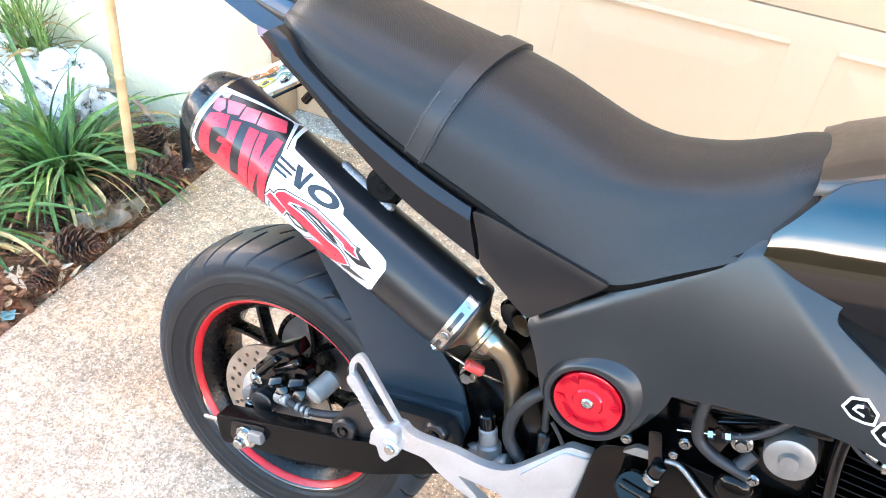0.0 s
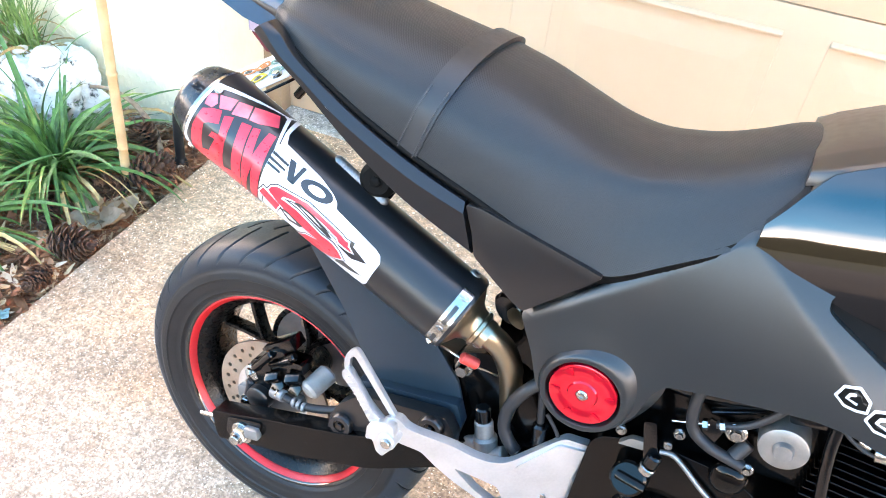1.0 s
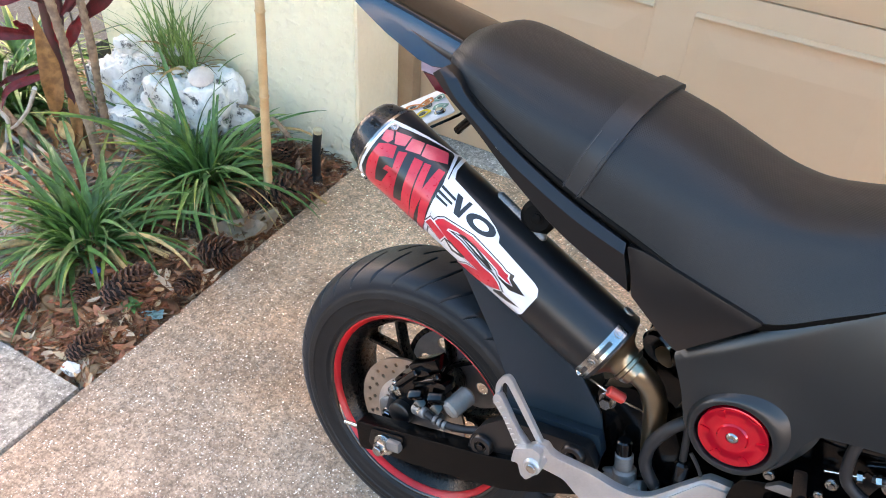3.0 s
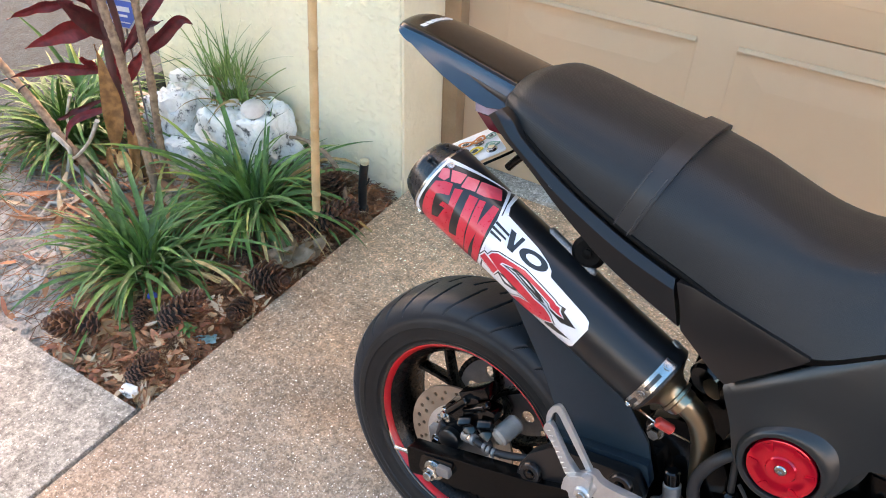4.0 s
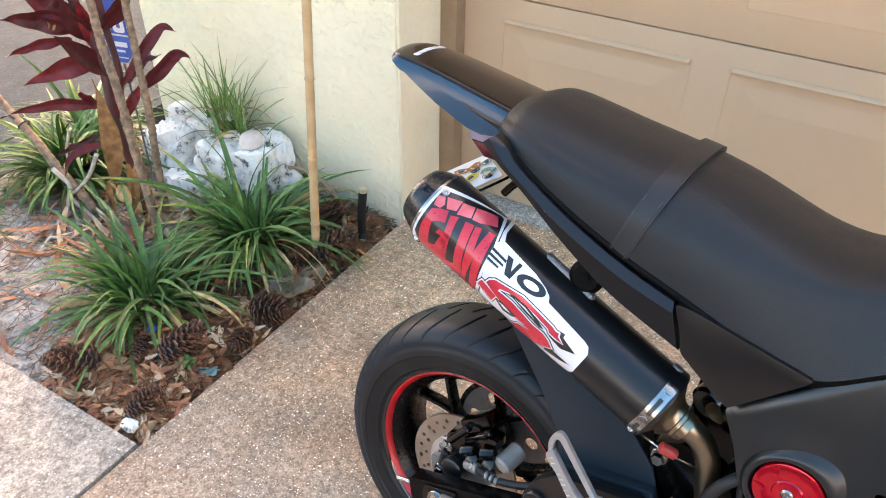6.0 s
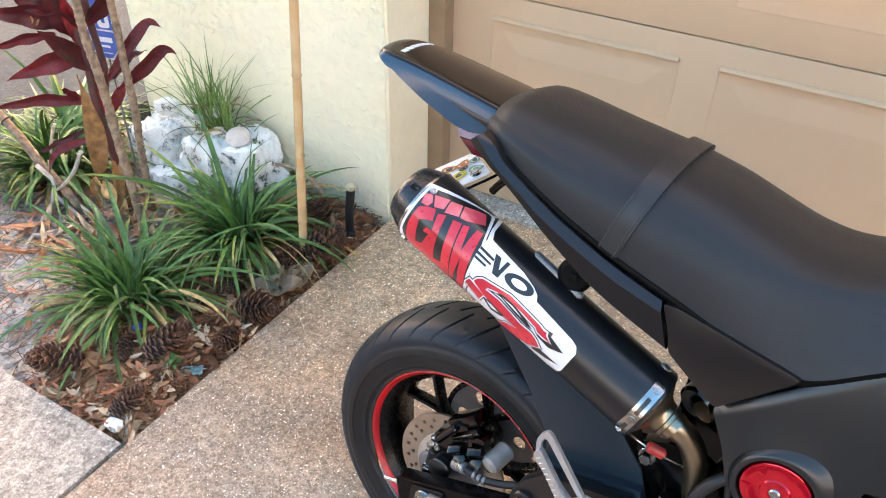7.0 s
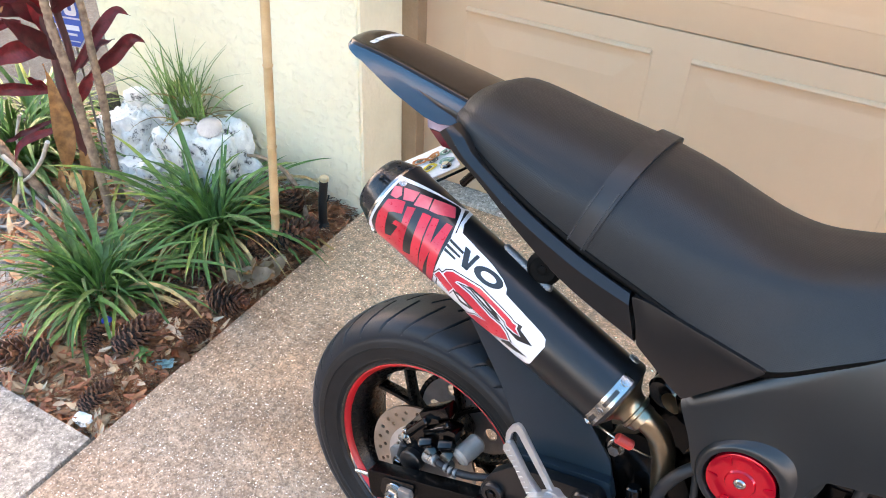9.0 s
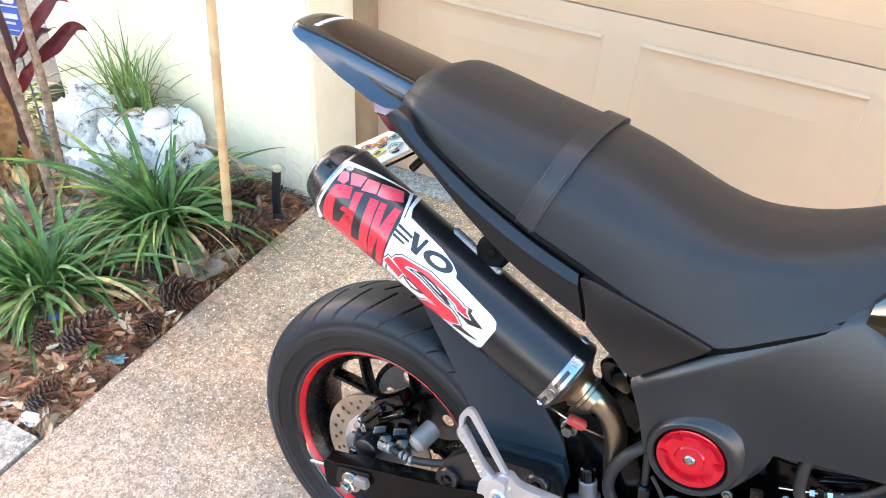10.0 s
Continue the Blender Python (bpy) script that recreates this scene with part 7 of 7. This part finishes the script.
CONES = [cone_mesh(3), cone_mesh(4, 1.15, 0.075, 0.036), cone_mesh(5, 0.9, 0.095, 0.032)]
protos = []
for k, (x, y, z, rx, rz, size) in enumerate([(-0.800, 0.640, 0.045, 22, 20, 1.12), (-0.722, 0.535, 0.030, 78, 140, 1.22), (-0.792, 0.052, 0.022, 62, 150, 1.22), (-0.933, -0.078, 0.022, 70, -35, 1.20), (-0.722, 0.275, 0.008, 80, 100, 1.08),
                                             (-0.740, -0.088, 0.004, 60, 160, 0.85), (-0.702, 0.165, 0.000, 75, 20, 0.85), (-0.775, 0.480, 0.006, 80, -60, 0.90), (-0.870, 0.025, 0.004, 85, 40, 0.85), (-0.830, 0.330, 0.004, 88, 30, 0.9)]):
    m = pose(x, y, z + 0.018, rx, 0, rz) @ Matrix.Translation((0, 0, -0.04))
    if k < 3:
        cone = part("pine_cone", CONES[k], [CONE, CONECORE], smooth=0)
        tagged(cone, "open brown pine cone lying on the leaf litter", "pine cone", "pine cones in the bed")
        cone.matrix_world = m
        cone.scale = (size,) * 3
        protos.append(cone)
    else:
        src = protos[k % 3]
        c = copy_thing(src, m)
        c.scale = (size,) * 3


def bed_z(x, y):
    edge = min(1, (-0.668 - x) / 0.10, (y + 0.149) / 0.12)
    return -0.035 + 0.03 * max(0, edge) + 0.018 * noise.noise((x * 7, y * 7, 0)) + 0.008 * noise.noise((x * 28, y * 28, 3))


def litter():
    random.seed(41)
    groups = [bmesh.new() for _ in LITTER]
    for k in range(2000):
        near = random.random() < 0.88
        x = -0.675 - abs(random.gauss(0, 0.14)) if near else random.uniform(-1.35, -0.70)
        y = random.uniform(-0.14, 0.76)
        if random.random() < 0.18:
            x, y = random.uniform(-1.0, -0.68), -0.14 + abs(random.gauss(0, 0.08))
        if x < -1.84:
            continue
        kind = random.choices(range(4), (4.5, 2.4, 3.5, 1.6))[0]
        bm = groups[kind]
        length, width = random.uniform(0.014, 0.060), random.uniform(0.005, 0.017)
        m = pose(x, y, bed_z(x, y) + random.uniform(0.003, 0.022), random.uniform(-35, 35), random.uniform(-35, 35), random.uniform(0, 360))
        curl = random.uniform(-0.6, 0.9)
        rows = []
        for i in range(6):
            t = i / 5
            w = width * math.sin(math.pi * (0.06 + 0.90 * t)) * 0.5
            px, pz = (t - 0.5) * length, curl * length * (t - 0.5) ** 2
            rows.append([bm.verts.new(m @ Vector((px, s * w, pz + abs(s) * w * 0.6 * curl))) for s in (-1, 0, 1)])
        for a, b in zip(rows, rows[1:]):
            for q in range(2):
                bm.faces.new((a[q], a[q + 1], b[q + 1], b[q]))
    # broad dead leaves heaped under the shrubs
    for k in range(150):
        x, y = random.gauss(-1.30, 0.13), random.gauss(0.30, 0.10)
        if not (-1.8 < x < -0.72 and -0.12 < y < 0.72):
            continue
        bm = groups[random.choices(range(4), (4, 1.2, 1.5, 1.5))[0]]
        length, width, curl = random.uniform(0.05, 0.15), random.uniform(0.008, 0.020), random.uniform(-0.9, 1.2)
        m = pose(x, y, bed_z(x, y) + random.uniform(0.005, 0.03), random.uniform(-40, 40), random.uniform(-25, 25), random.uniform(0, 360))
        rows = []
        for i in range(7):
            t = i / 6
            w = width * math.sin(math.pi * (0.05 + 0.92 * t)) * 0.5
            px, pz = (t - 0.5) * length, curl * length * (t - 0.5) ** 2
            rows.append([bm.verts.new(m @ Vector((px, q * w, pz + abs(q) * w * 0.7 * curl))) for q in (-1, 0, 1)])
        for a, b in zip(rows, rows[1:]):
            for q in range(2):
                bm.faces.new((a[q], a[q + 1], b[q + 1], b[q]))
    words = ("brown", "pale tan", "reddish brown", "weathered grey")
    for bm, m, w in zip(groups, LITTER, words):
        tagged(part("leaf_litter", bm, m, smooth=180), f"{w} dry curled leaf litter on the planting bed", "leaf litter", kind="stuff")
    bm = bmesh.new()
    for k in range(6000):
        x = -0.672 - abs(random.gauss(0, 0.16)) if random.random() < 0.85 else random.uniform(-1.8, -0.7)
        y = random.uniform(-0.145, 0.77)
        if x < -1.84:
            continue
        a, length = random.uniform(0, math.pi), random.uniform(0.04, 0.12)
        z = bed_z(x, y) + random.uniform(0.002, 0.016)
        d = Vector((math.cos(a), math.sin(a), random.uniform(-0.12, 0.12))) * length / 2
        p = Vector((x, y, z))
        if (p + d).x > -0.670 or (p - d).x > -0.670 or (p + d).y < -0.148 or (p - d).y < -0.148:
            continue
        mid = p + Vector((0, 0, 0.004)) + Vector((-d.y, d.x, 0)) * random.uniform(-0.3, 0.3)
        tube([p - d, mid, p + d], 0.0009, 3, 1, bm)
    tagged(part("needle_litter", bm, NEEDLE, smooth=180), "reddish brown pine needles strewn over the bed", "needle litter", kind="stuff")
    bm = bmesh.new()
    for k in range(2600):
        x, y = random.uniform(-1.80, -0.90), random.uniform(-0.14, 0.50)
        s = random.choice((0.002, 0.003, 0.004, 0.005, 0.007, 0.010))
        piece = bmesh.new()
        bmesh.ops.create_icosphere(piece, subdivisions=1, radius=s, matrix=pose(x, y, bed_z(x, y) + s * 0.3, random.uniform(0, 90), 0, random.uniform(0, 90)) @ Matrix.Diagonal((1, random.uniform(0.6, 1), 0.6, 1)))
        joined(bm, piece)
    tagged(part("pebbles", bm, SOIL, smooth=0), "small pale pebbles in the grey sand", "pebbles", kind="stuff")
    # larger dead leaves along the slab
    for k, (x, y, rz, s, kind) in enumerate([(-0.742, 0.405, 30, 1.7, 1), (-0.715, 0.380, 80, 1.3, 1), (-0.735, 0.440, -20, 1.5, 3), (-0.690, 0.120, 60, 1.2, 2), (-0.705, 0.095, 10, 1.3, 0), (-0.86, -0.10, 100, 1.2, 1), (-0.885, -0.03, 20, 1.2, 1), (-0.745, -0.02, 150, 1.0, 1), (-0.70, -0.115, 75, 0.8, 1)]):
        bm = bmesh.new()
        rows = []
        for i in range(9):
            t = i / 8
            w = 0.019 * s * math.sin(math.pi * (0.05 + 0.92 * t)) ** 0.9
            px = (t - 0.5) * 0.066 * s
            rows.append([bm.verts.new((px, q * w, 0.008 * s * (2 * t - 1) ** 2 + 0.007 * s * q * q + 0.002 * math.sin(px * 190 + q))) for q in (-1, -0.5, 0, 0.5, 1)])
        for a, b in zip(rows, rows[1:]):
            for q in range(4):
                bm.faces.new((a[q], a[q + 1], b[q + 1], b[q]))
        bmesh.ops.solidify(bm, geom=bm.faces[:], thickness=0.0006)
        ob = part("dead_leaf", bm, LITTER[kind], smooth=180)
        ob.matrix_world = pose(x, y, bed_z(x, y) + 0.016, random.uniform(-15, 15), random.uniform(-15, 15), rz)
        tagged(ob, "large curled dead leaf at the edge of the slab", "dead leaf", "dead leaves")


litter()


# ---- stake, pipe stub, sign ----
def bamboo():
    a, b = Vector((-0.766, 0.515, -0.05)), Vector((-0.671, 0.515, 1.30))
    length = (b - a).length
    prof, nodes = [(0.0, 0.0)], [0.172, 0.366, 0.575, 0.80, 1.03]
    steps = sorted([length * k / 40 for k in range(41)] + [n + d for n in nodes for d in (-0.005, -0.0025, 0, 0.002, 0.004)])
    for h in steps:
        near = min(abs(h - n) for n in nodes)
        r = 0.0112 - 0.0012 * h + (0.0016 * max(0, 1 - near / 0.005) if near < 0.005 else 0) - (0.0006 if 0.004 <= near < 0.008 else 0)
        prof.append((r, h))
    prof.append((0.0, length))
    ob = part("bamboo_stake", lathe(prof, along(a, b), 24), BAMBOO)
    return tagged(ob, "pale tan bamboo stake pushed into the bed", "stake")


bamboo()
CUT = mat("cut pipe end", (0.62, 0.46, 0.28), 0.6, scale=60)
stub = empty("pipe_stub", pose(-0.722, 0.662, -0.02), "short black upright pipe stub with a tan cut end", "pipe")
part("tube", tube([(0, 0, -0.02), (0.004, 0, 0.10), (0.016, -0.003, 0.178)], 0.0118, 16, 6), HOSE, stub)
part("tube_end", rod((0.016, -0.003, 0.175), (0.017, -0.003, 0.188), 0.0122, 16, 0.002), CUT, stub, "tan cut end")
part("collar", lathe([(0, 0.04), (0.012, 0.04), (0.017, 0.03), (0.019, 0.0), (0.019, -0.02)], Matrix(), 20), HOSE, stub)
part("side_branch", tube([(0.008, 0, 0.10), (0.022, -0.002, 0.115), (0.030, -0.004, 0.135)], 0.0022, 8, 6), HOSE, stub)

SIGNBLUE = mat("blue sign enamel", (0.035, 0.14, 0.50), 0.35, col2=(0.03, 0.12, 0.44), scale=14, coat=0.2)
SIGNWHITE = mat("white sign enamel", (0.78, 0.80, 0.82), 0.4, scale=14)


def yard_sign():
    ob = empty("yard_sign", pose(-1.362, 0.505, 0.0, 0, 0, 14), "blue eight-sided yard sign with white bars on a thin stake", "sign")
    face = [(-0.045, 0.445), (-0.022, 0.418), (0.022, 0.418), (0.045, 0.445), (0.045, 0.570), (0.022, 0.600), (-0.022, 0.600), (-0.045, 0.570)]
    board = part("board", plate(face, -0.002, 0.002, bevel=0.0006), SIGNWHITE, ob)
    inner = [(x * 0.92, 0.506 + (z - 0.506) * 0.94) for x, z in face]
    part("field", plate(inner[:4] + [(0.0414, 0.494), (-0.0414, 0.494)], -0.0065, -0.004), SIGNBLUE, board, "blue field")
    for z, w, h in ((0.474, 0.070, 0.013), (0.456, 0.050, 0.006), (0.438, 0.058, 0.0025)):
        part("bar", plate([(-w / 2, z - h / 2), (w / 2, z - h / 2), (w / 2, z + h / 2), (-w / 2, z + h / 2)], -0.0100, -0.0085), SIGNWHITE, board)
    part("field", plate([(-0.0414, 0.500), (0.0414, 0.500)] + inner[4:], -0.0065, -0.004), SIGNBLUE, board, "blue field")
    for x in (-0.021, 0.021):
        outer = rim_of([(x - 0.017, 0.506), (x + 0.017, 0.506), (x + 0.017, 0.560), (x - 0.017, 0.560)], 0.010, 4)
        part("bar", plate(outer, -0.0100, -0.0085, [rim_of([(x - 0.006, 0.518), (x + 0.006, 0.518), (x + 0.006, 0.549), (x - 0.006, 0.549)], 0.004, 3)]), SIGNWHITE, board)
    part("stake", rod((0, 0.006, -0.05), (0, 0.006, 0.58), 0.0028, 12), GREYCAST, ob)


yard_sign()


# ---- odd bits lying in the bed ----
def oddments():
    BLUECAP = mat("blue bottle cap plastic", (0.02, 0.08, 0.42), 0.4, scale=60)
    FILM = mat("teal plastic film", (0.10, 0.32, 0.32), 0.3, col2=(0.20, 0.42, 0.42), scale=50, spec=0.6)
    SPROUT = leafy("weed leaf", (0.07, 0.22, 0.06), (0.14, 0.26, 0.06), (0.2, 0.2, 0.06), 0.3)
    cap = part("bottle_cap", lathe([(0, 0.010), (0.0105, 0.010), (0.0120, 0.008), (0.0124, 0.0), (0.0110, 0.0), (0.0105, 0.0075), (0, 0.0075)], Matrix(), 28), BLUECAP)
    cap.matrix_world = pose(-0.899, 0.086, bed_z(-0.899, 0.086) + 0.012, 60, 10, 20)
    tagged(cap, "small blue plastic bottle cap lying in the leaf litter", "bottle cap")
    # crumpled film
    rows = []
    for i in range(9):
        rows.append([Vector((0.007 * (i - 4), 0.004 * (j - 3), 0.006 * noise.noise((i * 0.9, j * 0.9, 2)) + 0.003 * noise.noise((i * 2.1, j * 2.3, 7)))) for j in range(7)])
    bm = loft(rows, caps=False)
    bmesh.ops.solidify(bm, geom=bm.faces[:], thickness=0.0004)
    film = part("plastic_scrap", bm, FILM, smooth=20)
    film.matrix_world = pose(-0.712, 0.060, bed_z(-0.712, 0.060) + 0.022, 8, -6, 35)
    tagged(film, "crumpled scrap of teal plastic film on the litter", "litter scrap")
    random.seed(77)
    weed = empty("weed", pose(-0.751, 0.051, bed_z(-0.751, 0.051)), "tiny green weed seedling among dry leaves", "plant")
    kinds = [leaf_mesh(blade(random.uniform(0.018, 0.030), random.uniform(0.010, 0.015), 55, random.uniform(-20, 20), 6, 0.15, 0.2, 1), SPROUT) for _ in range(4)]
    for k in range(11):
        leaf_at(kinds[k % 4], weed, pose(random.uniform(-0.008, 0.008), random.uniform(-0.008, 0.008), 0.012 + 0.002 * k, 0, random.uniform(-10, 25), 137.5 * k))
    for x, y, rz, s, kind in ((-0.722, 0.375, 25, 1.8, 3), (-0.760, 0.395, -25, 1.6, 1), (-0.712, 0.425, 70, 1.5, 3)):
        rows = []
        for i in range(11):
            t = i / 10
            w = 0.019 * s * math.sin(math.pi * (0.05 + 0.92 * t)) ** 0.9
            px = (t - 0.5) * 0.070 * s
            rows.append([Vector((px, q * w, 0.010 * s * (2 * t - 1) ** 2 + 0.010 * s * q * q + 0.003 * math.sin(px * 150 + q * 2))) for q in (-1, -0.5, 0, 0.5, 1)])
        bm = loft(rows, caps=False)
        bmesh.ops.solidify(bm, geom=bm.faces[:], thickness=0.0006)
        ob = part("dead_leaf", bm, LITTER[kind], smooth=180)
        ob.matrix_world = pose(x, y, bed_z(x, y) + 0.024, 12, -8, rz)
        tagged(ob, "broad pale dead leaf under the border grass", "dead leaf", "dead leaves")


oddments()
